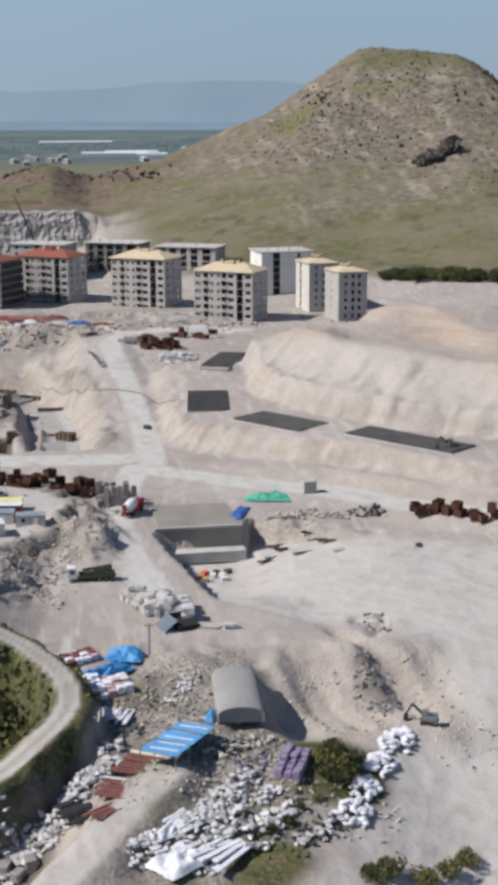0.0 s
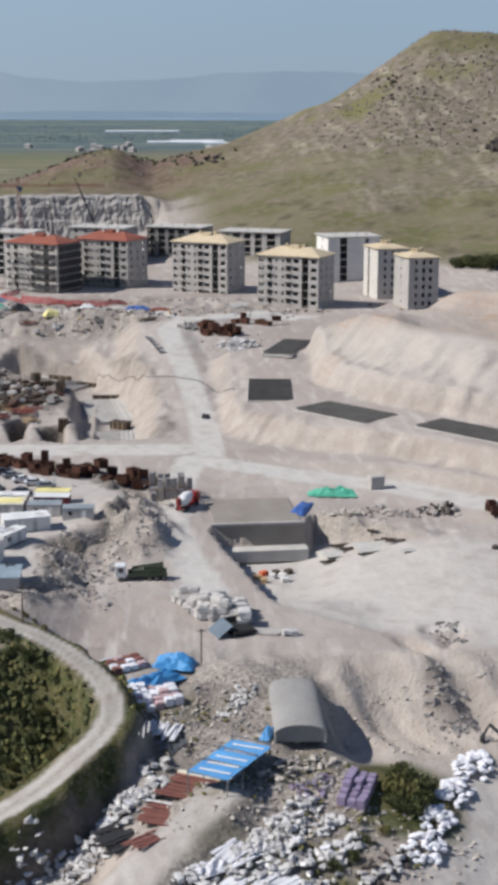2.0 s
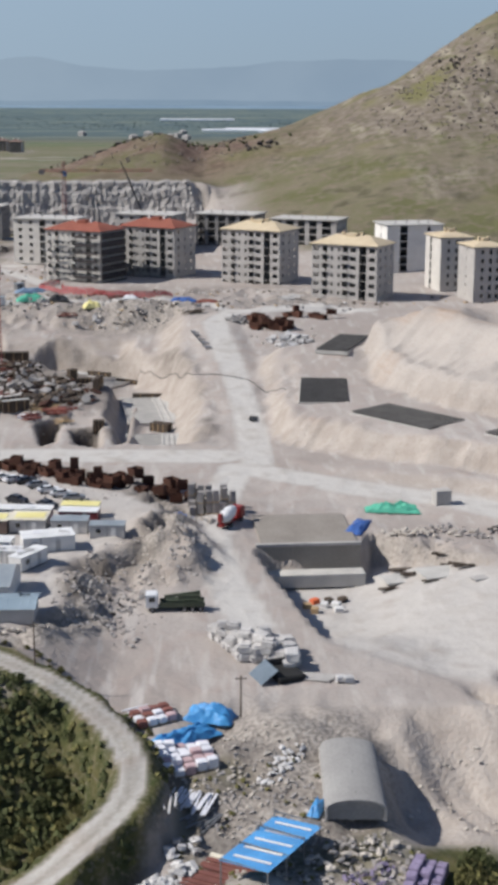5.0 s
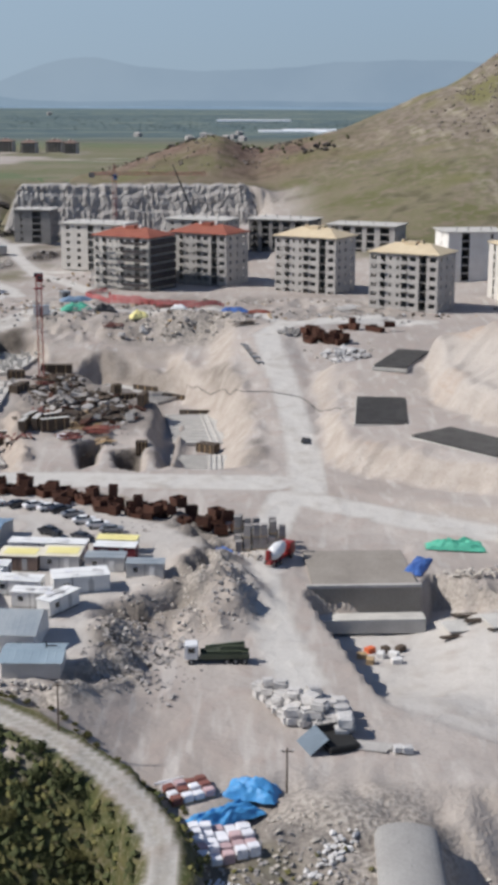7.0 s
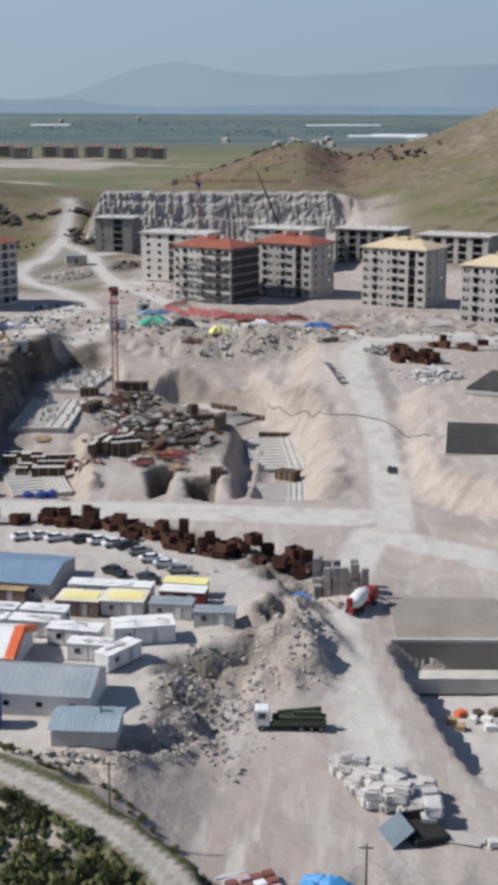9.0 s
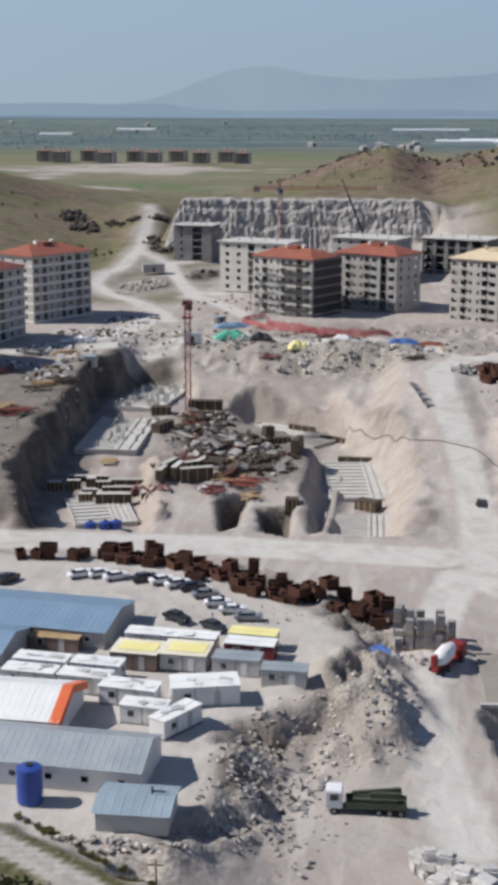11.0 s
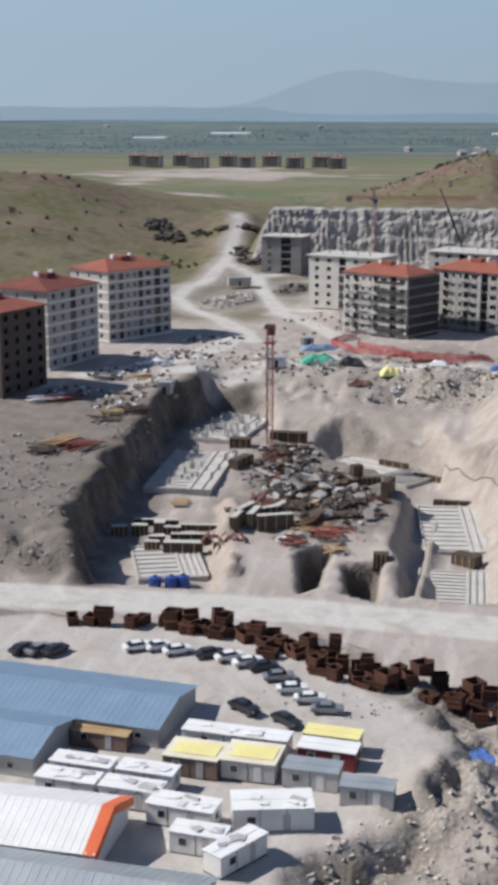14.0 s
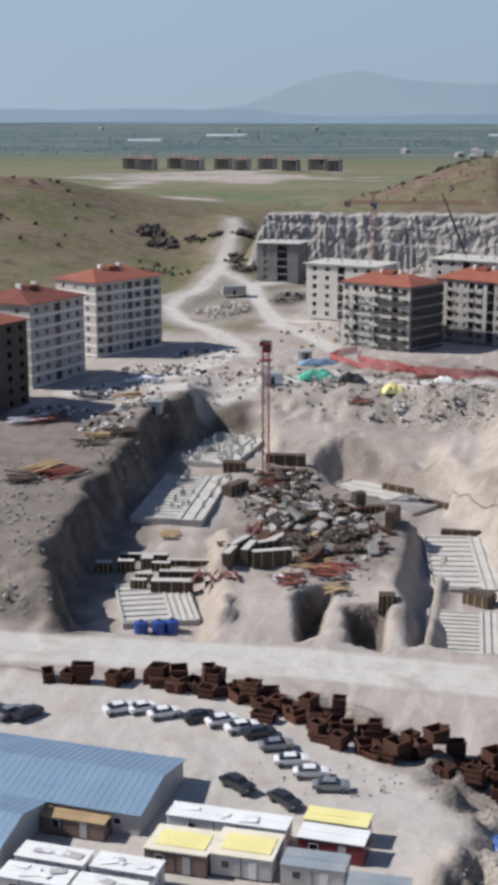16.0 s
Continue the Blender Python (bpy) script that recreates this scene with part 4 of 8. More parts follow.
NARROW = [(0.12, 1.6, 0.8, 2.2), (0.36, 1.4, 0.8, 2.2), (0.62, 1.6, 0.8, 2.2), (0.87, 1.6, 0.8, 2.2)]
SIDE = [(0.2, 1.2, 0.9, 2.2), (0.5, 0.9, 0.9, 2.2), (0.8, 1.3, 0.9, 2.2)]
WHOLE = [(0.12, 1.5, 0.9, 2.3), (0.3, 1.5, 0.9, 2.3), (0.5, 2.6, 0.1, 2.6), (0.7, 1.5, 0.9, 2.3), (0.88, 1.5, 0.9, 2.3)]
FRAME = [(0.1, 3.2, 0.1, 2.6), (0.28, 3.2, 0.1, 2.6), (0.46, 3.0, 0.1, 2.6), (0.64, 3.2, 0.1, 2.6), (0.85, 3.8, 0.1, 2.6)]


def hip_roof(bm, w, d, z, over, rise, ridge):
    o = over
    a = [bm.verts.new(p) for p in ((-o, -o, z), (w + o, -o, z), (w + o, d + o, z), (-o, d + o, z))]
    lo = [bm.verts.new((*v.co.xy, z - 0.25)) for v in a]
    r = [bm.verts.new((w / 2 - ridge / 2, d / 2, z + rise)), bm.verts.new((w / 2 + ridge / 2, d / 2, z + rise))]
    bm.faces.new((a[0], a[1], r[1], r[0]))
    bm.faces.new((a[1], a[2], r[1]))
    bm.faces.new((a[2], a[3], r[0], r[1]))
    bm.faces.new((a[3], a[0], r[0]))
    for k in range(4):
        bm.faces.new((lo[k], lo[(k + 1) % 4], a[(k + 1) % 4], a[k]))
    bm.faces.new(lo[::-1])


def block(name, x, y, rz, w, d, storeys, label, wall=CONCRETE, roof="hip", roof_mat=PLY, front=FRONT, left=SIDE, right=SIDE, sh=2.95,
          z=None, glazed=False, bands=None, bay=True, scaffold=0, rise=2.8, netting=False):
    """A block of flats. (x, y) is the corner nearest the viewer's side at local origin; local x runs along the front."""
    z = zat(x, y) if z is None else z
    ob = empty(name, x, y, z, rz, label, "apartment block", "blocks of flats")
    top = storeys * sh + 0.4
    faces = [("front_wall", w, front, Matrix.Identity(4)),
             ("right_wall", d, right, pose(w, 0, 0, 0, 0, 90)),
             ("back_wall", w, front, pose(w, d, 0, 0, 0, 180)),
             ("left_wall", d, left, pose(0, d, 0, 0, 0, 270))]
    for nm, width, pattern, m in faces:
        bm = bmesh.new()
        hs = openings(width, storeys, sh, pattern, 0.3)
        wall_mesh(bm, width, top, hs, m)
        wl_ = part(nm, bm, wall, ob)
        if nm in ("front_wall", "left_wall", "right_wall"):
            pane = None
            for a, c, b, e in hs:
                if glazed:
                    bm = boxes((a, a + 0.07, 0.12, 0.18, c, e), (b - 0.07, b, 0.12, 0.18, c, e), (a, b, 0.12, 0.18, c, c + 0.07), (a, b, 0.12, 0.18, e - 0.07, e), ((a + b) / 2 - 0.03, (a + b) / 2 + 0.03, 0.12, 0.18, c, e))
                    wo = part("window", bm, GREY_PANEL, wl_)
                    wo.matrix_basis = m
                    part("pane", boxes((a + 0.05, b - 0.05, 0.14, 0.15, c + 0.05, e - 0.05)), GLASS, wo)
    # floors and inner walls take the darker copy, indoor shade painted in
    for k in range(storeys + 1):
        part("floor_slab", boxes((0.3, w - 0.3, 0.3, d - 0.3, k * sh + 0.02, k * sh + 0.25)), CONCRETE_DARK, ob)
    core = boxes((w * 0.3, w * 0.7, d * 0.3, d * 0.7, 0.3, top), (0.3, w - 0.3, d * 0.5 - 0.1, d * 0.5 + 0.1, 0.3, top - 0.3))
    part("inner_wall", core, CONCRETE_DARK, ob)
    if bands:
        for k in range(storeys + 1):
            zz = k * sh + 0.1
            part("string_course", boxes((-0.12, w + 0.12, -0.12, 0.0, zz, zz + 0.55), (-0.12, 0.0, 0.0, d, zz, zz + 0.55)), bands, ob)
    if bay:
        for k in range(1, storeys):
            zz = k * sh + 0.25
            part("balcony", boxes((w * 0.13, w * 0.22, -0.9, 0, zz - 0.15, zz), (w * 0.13, w * 0.22, -0.9, -0.8, zz, zz + 0.9)), wall, ob)
            part("balcony", boxes((w * 0.44, w * 0.56, -0.9, 0, zz - 0.15, zz), (w * 0.44, w * 0.56, -0.9, -0.8, zz, zz + 0.9)), wall, ob)
    if roof == "hip":
        bm = bmesh.new()
        hip_roof(bm, w, d, top + 0.26, 0.7, rise, w - d * 0.8)
        rf = part("roof", bm, roof_mat, ob)
        part("roof_dormer", boxes((w * 0.42, w * 0.58, d * 0.36, d * 0.62, top + rise * 0.55, top + rise + 0.7)), roof_mat, rf)
        for u in (0.36, 0.64):
            part("chimney", boxes((w * u - 0.4, w * u + 0.4, d * 0.44, d * 0.52, top + rise * 0.6, top + rise + 1.2)), INSULATION if roof_mat != PLY else PLY, rf)
    else:
        part("roof_slab", boxes((-0.8, w + 0.8, -0.8, d + 0.8, top, top + 0.35)), SLAB, ob)
        for u in (0.2, 0.4, 0.62, 0.8):
            part("column_stub", boxes((w * u, w * u + 0.4, d * 0.3, d * 0.3 + 0.4, top + 0.35, top + 1.7)), CONCRETE, ob)
    if netting:
        for k in range(storeys):
            zz = k * sh + 0.9
            part("scaffold_netting", boxes((w * 0.56, w * 0.99, -1.58, -1.52, zz, zz + 1.0)), NETTING, ob, "dark scaffold netting")
        for k in range(storeys):
            part("side_netting", boxes((w + 1.0, w + 1.06, -0.4, d, k * sh + 0.6, k * sh + 2.9)), NETTING, ob, "dark netting over the side")
    for k in range(scaffold):
        zz = k * 2.0 + 1.0
        bm = boxes((-0.1, w * 0.98, -1.5, -0.9, zz, zz + 0.08), (-1.3, -0.6, 0, d, zz, zz + 0.08))
        part("scaffold_deck", bm, STEEL, ob)
    if scaffold:
        for k in range(11):
            part("scaffold_pole", boxes((w * k / 10.3, w * k / 10.3 + 0.1, -1.5, -1.4, 0, top)), STEEL, ob)
        for k in range(5):
            part("scaffold_pole", boxes((-1.3, -1.2, d * k / 4.2, d * k / 4.2 + 0.1, 0, top)), STEEL, ob)
    return ob


block("apartment_block", 15.5, 579, -30, 24, 16, 7, "unfinished grey concrete apartment block with a boarded timber roof", z=11.5)
block("apartment_block", 45.5, 535, -30, 24, 15, 7, "unfinished grey concrete apartment block with pale roof boarding", z=10.5)
block("apartment_block", -23, 600, -30, 24, 16, 7, "grey apartment block with a red tiled hip roof and scaffolding", roof_mat=TILE_RED, scaffold=4, z=10.8)
block("apartment_block", -50, 586, -30, 24, 16, 7, "scaffolded apartment block with pale bands and a red tiled roof", roof_mat=TILE_RED, wall=BLOCKWORK, scaffold=9, z=10.8, netting=True)
block("apartment_block", -115.6, 549, 59, 26, 17, 7, "apartment block clad in pale boards under a red tiled roof", wall=RENDERED, bands=INSULATION, roof_mat=TILE_RED, glazed=True, bay=False)
block("apartment_block", -117.8, 500, 72, 23, 20, 7, "apartment block with white clad end wall and half-tiled red roof", front=WHOLE, wall=RENDERED, bands=INSULATION, roof_mat=TILE_DARK, glazed=True, bay=False)
block("apartment_block", -119.0, 468, 72, 18, 20, 7, "dark brown rendered apartment block with a red tiled roof", front=NARROW, wall=BROWNWALL, roof_mat=TILE_RED, bay=False)
block("apartment_block", -68, 633, -20, 26, 16, 6, "raw concrete apartment block with a flat roof slab", roof="flat", front=WHOLE, wall=BLOCKWORK, bay=False, z=14)
block("apartment_block", -28, 655, -22, 26, 16, 6, "raw concrete frame of an apartment block with flat roof", roof="flat", front=WHOLE, bay=False, z=14)
block("apartment_block", 6, 662, -22, 26, 16, 6, "open concrete frame of an apartment block", roof="flat", front=FRAME, wall=CONCRETE_DARK, bay=False, z=13.5)
block("apartment_block", 38, 648, -22, 28, 16, 6, "open concrete frame block under grey roof slab", roof="flat", front=FRAME, bay=False, z=12.5)
TOWER = [(0.25, 1.0, 0.9, 2.2), (0.5, 1.1, 0.7, 2.3), (0.72, 1.1, 0.7, 2.3)]
block("apartment_block", 98.5, 520, 10, 11.5, 15, 7, "pale unfinished apartment block with a small boarded roof", front=TOWER, left=[(0.5, 0.8, 1.2, 2.0)], wall=RENDERED, bay=False, z=10.5, rise=1.8)
block("apartment_block", 92, 548, 10, 12, 16, 7, "pale unfinished apartment block with recessed bays and boarded roof", front=TOWER, left=[(0.35, 1.8, 0.2, 2.7)], wall=BLOCKWORK, bay=False, z=11, rise=1.8)
block("apartment_block", 79, 592, 8, 22, 18, 7, "white block with tall recessed bays and a flat slab roof", roof="flat", front=[(0.3, 3.0, 0.1, 2.85), (0.75, 1.2, 0.6, 2.4)], left=[(0.5, 1.0, 0.8, 2.2)], wall=INSULATION, bay=False, z=11.5)
block("apartment_block", -101, 722, -8, 17, 14, 5, "raw concrete shell standing alone by the upper road", roof="flat", front=[(0.2, 1.4, 0.9, 2.3), (0.62, 4.2, 0.2, 2.6)], wall=CONCRETE_DARK, bay=False)
for bx, by, bw in ((-455, 1790, 20), (-432, 1770, 24), (-404, 1800, 22), (-376, 1760, 26), (-346, 1790, 22), (-318, 1765, 20), (-296, 1795, 24), (-262, 1760, 22), (-236, 1785, 24), (-212, 1755, 20)):
    block("apartment_block", bx, by, -8, bw * 0.8, 14, 4, "distant grey housing block under a brown roof", roof_mat=FAR_ROOF, front=FRAME, left=[(0.5, 3, 0.5, 2.4)], wall=CONCRETE, bay=False)


# ---- the site camp ----
def sheet_roof(bm, L, D, h, rise, over=0.4, rib=0.9):
    """A ribbed two-sided sheet roof over a box L x D."""
    n = max(4, int(L / rib))
    pts = []
    for k in range(n):
        u0, u1 = -over + (L + 2 * over) * k / n, -over + (L + 2 * over) * (k + 1) / n
        w = (u1 - u0) * 0.2
        pts += [(u0, 0), (u1 - w, 0), (u1 - w * 0.8, 0.03), (u1 - w * 0.2, 0.03)]
    pts.append((L + over, 0))
    hi = [bm.verts.new((u, D / 2, h + rise + e)) for u, e in pts]
    for y0 in (-over, D + over):
        lo = [bm.verts.new((u, y0, h - over * rise / (D / 2) + e)) for u, e in pts]
        for a in range(len(pts) - 1):
            bm.faces.new((lo[a], lo[a + 1], hi[a + 1], hi[a]) if y0 < 0 else (lo[a + 1], lo[a], hi[a], hi[a + 1]))


def hall(name, x, y, rz, L, D, h, rise, roof, walls, label, trim=None, windows=0, z=None):
    """A long shed; (x, y) is the front right corner."""
    m = pose(x, y, zat(x, y) if z is None else z, 0, 0, rz) @ pose(-L, 0, 0)
    ob = empty(name, *m.translation, rz, label, "shed", "site camp sheds")
    bm = bmesh.new()
    hs = [(L * (k + 0.5) / windows - 0.5, 1.0, L * (k + 0.5) / windows + 0.5, 1.9) for k in range(windows)]
    wall_mesh(bm, L, h, hs, Matrix.Identity(4), 0.15)
    wall_mesh(bm, L, h, [], pose(L, D, 0, 0, 0, 180))
    for gm in (pose(L, 0, 0, 0, 0, 90), pose(0, D, 0, 0, 0, 270)):
        vs = [bm.verts.new(gm @ Vector(p)) for p in ((0, 0, 0), (D, 0, 0), (D, 0, h), (D / 2, 0, h + rise), (0, 0, h))]
        bm.faces.new(vs)
    part("wall", bm, walls, ob)
    for a, c, b, d in hs:
        wo = part("window", boxes((a, b, 0.08, 0.12, c, d)), GLASS, ob)
        part("frame", boxes((a, a + 0.08, 0.02, 0.08, c, d), (b - 0.08, b, 0.02, 0.08, c, d), (a, b, 0.02, 0.08, d - 0.08, d), (a, b, 0.02, 0.08, c, c + 0.08)), WHITE_PAINT, wo)
    bm = bmesh.new()
    sheet_roof(bm, L, D, h, rise)
    part("roof", bm, roof, ob)
    if trim:
        bm = boxes()
        for a, b in (((-0.5, h - 0.3), (D / 2, h + rise)), ((D + 0.5, h - 0.3), (D / 2, h + rise))):
            vs = [bm.verts.new(p) for p in ((L - 0.9, a[0], a[1] + 0.16), (L + 0.5, a[0], a[1] + 0.16), (L + 0.5, b[0], b[1] + 0.16), (L - 0.9, b[0], b[1] + 0.16), (L + 0.5, a[0], a[1] - 0.9), (L + 0.5, b[0], b[1] - 0.9))]
            bm.faces.new(vs[:4])
            bm.faces.new((vs[1], vs[4], vs[5], vs[2]))
        part("gable_trim", bm, trim, ob, "bright orange gable sheet")
    return ob


hall("long_shed", -38, 304.5, -7, 48, 14, 2.8, 1.3, BLUE_ROOF, GREY_PANEL, "long site shed under a blue sheet roof", windows=9)
hall("shed", -50.5, 293.5, -7, 30, 11.5, 3.0, 1.4, BLUE_ROOF, GREY_PANEL, "site shed with a blue sheet roof", windows=5)
hall("white_hall", -37, 273.5, -2, 36, 12.5, 3.0, 2.0, WHITE_ROOF, WHITE_PAINT, "white sheet hall with an orange gable edge", trim=ORANGE)
hall("long_hall", -24, 261, -4, 44, 10, 3.1, 1.8, GREY_ROOF, WHITE_PAINT, "long hall with a galvanised sheet roof and white walls", windows=10)
hut = hall("hut", -19.2, 252.3, 0, 8, 6.6, 2.5, 0.6, BLUEGREY_ROOF, GREY_PANEL, "small grey hut with a faded blue sheet roof")
part("flue", boxes((5.6, 5.8, 3.6, 3.8, 2.6, 3.9), (5.8, 7.2, 3.6, 3.8, 3.3, 3.45)), DARKSTEEL, hut)


def cabin(x, y, rz, w, d, roof, walls, label, h=2.6, overlay=None, name="site_cabin"):
    """A container cabin; (x, y) is its front right corner."""
    m = pose(x, y, zat(x, y), 0, 0, rz) @ pose(-w, 0, 0)
    ob = empty(name, *m.translation, rz, label, "container cabin", "site camp cabins")
    part("body", bevelled(boxes((0, w, 0, d, 0.12, h - 0.12)), 0.03), walls, ob)
    part("roof", boxes((-0.12, w + 0.12, -0.12, d + 0.12, h - 0.12, h), (0, w, d * 0.47, d * 0.53, h, h + 0.05)), roof, ob)
    part("base_rail", boxes((0, w, 0, d, 0, 0.12)), DARKSTEEL, ob)
    for k in range(1, max(2, int(w / 2.4))):
        u = w * k / max(2, int(w / 2.4))
        part("panel_joint", boxes((u - 0.04, u + 0.04, -0.03, 0, 0.12, h - 0.12)), DARKSTEEL if walls is not MAROON else STEEL, ob)
    wo = part("window", boxes((w * 0.18, w * 0.18 + 0.9, -0.04, 0.0, 1.1, 1.95)), GLASS, ob)
    part("frame", boxes((w * 0.18 - 0.06, w * 0.18, -0.06, 0, 1.04, 2.01), (w * 0.18 + 0.9, w * 0.18 + 0.96, -0.06, 0, 1.04, 2.01), (w * 0.18 - 0.06, w * 0.18 + 0.96, -0.06, 0, 1.95, 2.01)), WHITE_PAINT, wo)
    dr = part("door", boxes((w * 0.62, w * 0.62 + 0.85, -0.05, 0, 0.15, 2.15)), GREY_PANEL if walls is not GREY_PANEL else WHITE_PAINT, ob)
    part("door_handle", boxes((w * 0.62 + 0.7, w * 0.62 + 0.8, -0.1, -0.05, 1.05, 1.1)), DARKSTEEL, dr)
    part("side_window", boxes((w, w + 0.04, d * 0.4, d * 0.4 + 0.8, 1.1, 1.9)), GLASS, ob)
    if walls is WHITE_PAINT:
        rc = random.Random(int(x * 31 + y * 7))
        for _ in range(5):
            u, v, a, b = rc.uniform(0.1, 0.75), rc.uniform(0.05, 0.6), rc.uniform(0.8, 2.2), rc.uniform(0.5, 1.2)
            sh = part("roof_patch", boxes((-a / 2, a / 2, -b / 2, b / 2, 0, 0.05)), rc.choice((SACK, GREY_PANEL, WHITE_ROOF)), ob, "loose sheet weighing on the roof")
            sh.matrix_basis = pose(w * u + 0.8, d * v + 0.6, h + 0.09, rc.uniform(-4, 4), rc.uniform(-4, 4), rc.uniform(-40, 40))
    if overlay:
        part("roof_cover", boxes((w * 0.12, w * 0.94, d * 0.18, d * 0.8, h + 0.05, h + 0.09)), overlay, ob, "yellow sheet laid on the roof")
    return ob


cabin(-28.9, 297.3, -5, 6.8, 5.2, CREAM_ROOF, BROWN_PANEL, "brown site cabin with a cream roof", overlay=YELLOW_ROOF)
cabin(-22.0, 297.6, -4, 6.6, 5.6, CREAM_ROOF, GREY_PANEL, "grey panel site cabin with a pale yellow roof", overlay=YELLOW_ROOF)
cabin(-21.6, 304.2, -5, 13.5, 3.0, WHITE_ROOF, WHITE_PAINT, "long white site cabin behind the yellow-roofed ones")
cabin(-13.0, 302.4, -6, 7.2, 3.2, WHITE_ROOF, MAROON, "maroon site cabin with a white roof")
cabin(-13.1, 306.4, -6, 7.0, 3.0, YELLOW_ROOF, CREAM_ROOF, "cream site cabin with a pale yellow roof")
cabin(-14.4, 296.8, -4, 6.6, 3.4, GREY_ROOF, GREY_PANEL, "weathered grey container cabin")
cabin(-7.6, 293.8, -2, 6.2, 3.0, GREY_ROOF, GREY_PANEL, "pale grey container at the edge of the bank")
cabin(-2.6, 299.0, 78, 6.0, 2.6, GREY_PANEL, GREY_PANEL, "grey container standing end-on behind another")
cabin(-15.8, 287.6, 14, 9.0, 4.6, WHITE_ROOF, WHITE_PAINT, "white site cabin with a dirty white roof", h=2.9)
cabin(-20.0, 281.8, 58, 7.2, 2.6, WHITE_ROOF, WHITE_PAINT, "white container cabin set at an angle")
cabin(-26.8, 284.8, -8, 7.8, 3.4, WHITE_ROOF, WHITE_PAINT, "white cabin with rubbish on the roof")
cabin(-24.5, 279.6, -6, 6.0, 2.8, WHITE_ROOF, WHITE_PAINT, "low white cabin between others")
cabin(-41.6, 289.0, -6, 7.4, 3.0, WHITE_ROOF, WHITE_PAINT, "white container cabin with a patched roof")
cabin(-41.0, 293.2, -6, 7.6, 3.0, WHITE_ROOF, WHITE_PAINT, "white container cabin in the second row")
cabin(-33.8, 288.2, -6, 7.2, 3.0, WHITE_ROOF, WHITE_PAINT, "white cabin with a sagging roof sheet")
cabin(-33.2, 292.6, -6, 7.0, 3.0, WHITE_ROOF, WHITE_PAINT, "white cabin beside the sheds")
cabin(-41.5, 302.6, -6, 7.5, 2.8, TIMBER, BROWN_PANEL, "low cabin with a boarded brown roof", h=2.2)


def water_tank(x, y, r, h, label, mat=TANK_BLUE, lying=False):
    ob = empty("water_tank", x, y, zat(x, y), 0, label, "tank", "blue water tanks")
    bm = bmesh.new()
    rings = []
    for k in range(7):
        for q in ((0.97, 1.0) if k < 6 else (0.97,)):
            zz = h * (k + (0.5 if q == 1.0 else 0)) / 6
            rings.append([bm.verts.new((r * q * math.cos(a * math.pi / 10), r * q * math.sin(a * math.pi / 10), zz)) for a in range(20)])
    for lo, hi in zip(rings, rings[1:]):
        for a in range(20):
            bm.faces.new((lo[a], lo[(a + 1) % 20], hi[(a + 1) % 20], hi[a]))
    bm.faces.new(rings[0][::-1])
    bm.faces.new(rings[-1])
    part("body", bm, mat, ob)
    bm = bmesh.new()
    tube(bm, r * 0.98, h, h + 0.25, 20, None, r * 0.35)
    part("dome", bm, mat, ob)
    bm = bmesh.new()
    tube(bm, r * 0.3, h + 0.24, h + 0.4, 12)
    part("lid", bm, DARKSTEEL, ob)
    return ob


water_tank(-36.2, 258.4, 1.5, 4.2, "tall blue plastic water tank beside the hall")
for tx, ty in ((-57.4, 377.8), (-54.6, 378.6), (-52.6, 379.4)):
    water_tank(tx, ty, 1.15, 2.2, "blue plastic tank at the edge of the pit")


def car(x, y, rz, paint, label, long_=4.4, tall=1.46, van=False):
    ob = empty("car", x, y, zat(x, y), rz, label, "car", "parked cars")
    bm = bmesh.new()
    prof = [(-0.5, 0.3), (-0.5, 0.62), (-0.44, 0.68), (-0.2, 0.72), (0.34, 0.74), (0.48, 0.66), (0.5, 0.3)]
    rings = [[bm.verts.new((u * long_, s * 0.86, v * tall)) for u, v in prof] for s in (-1, 1)]
    for k in range(len(prof)):
        q = (k + 1) % len(prof)
        bm.faces.new((rings[0][k], rings[0][q], rings[1][q], rings[1][k]))
    bm.faces.new(rings[0][::-1])
    bm.faces.new(rings[1])
    bmesh.ops.recalc_face_normals(bm, faces=bm.faces)
    body = part("body", bm, paint, ob)
    a, b, c, d = (-0.46, -0.4, 0.16, 0.3) if van else (-0.36, -0.22, 0.12, 0.27)
    bm = bmesh.new()
    lo = [bm.verts.new((u * long_, s * 0.8, 0.72 * tall)) for u, s in ((a, -1), (d, -1), (d, 1), (a, 1))]
    hi = [bm.verts.new((u * long_, s * 0.64, 0.98 * tall)) for u, s in ((b, -1), (c, -1), (c, 1), (b, 1))]
    for k in range(4):
        bm.faces.new((lo[k], lo[(k + 1) % 4], hi[(k + 1) % 4], hi[k]))
    bm.faces.new(hi)
    part("window", bm, GLASS, ob)
    part("roof", boxes((b * long_, c * long_, -0.64, 0.64, 0.97 * tall, tall)), paint, ob)
    for u in (-0.32, 0.32):
        for s in (-1, 1):
            bm = bmesh.new()
            tube(bm, 0.32, -0.1, 0.1, 12, pose(u * long_, s * 0.78, 0.32, 90))
            wh = part("wheel", bm, TYRE, ob)
            bm = bmesh.new()
            tube(bm, 0.18, -0.11, 0.11, 8, pose(u * long_, s * 0.78, 0.32, 90))
            part("rim", bm, STEEL, wh)
    for s in (-1, 1):
        part("headlight", boxes((0.485 * long_, 0.505 * long_, s * 0.62 - 0.16, s * 0.62 + 0.16, 0.5 * tall, 0.58 * tall)), WHITE_PAINT, ob)
        part("tail_light", boxes((-0.505 * long_, -0.49 * long_, s * 0.66 - 0.12, s * 0.66 + 0.12, 0.5 * tall, 0.6 * tall)), PAINT_RED, ob)
    return ob


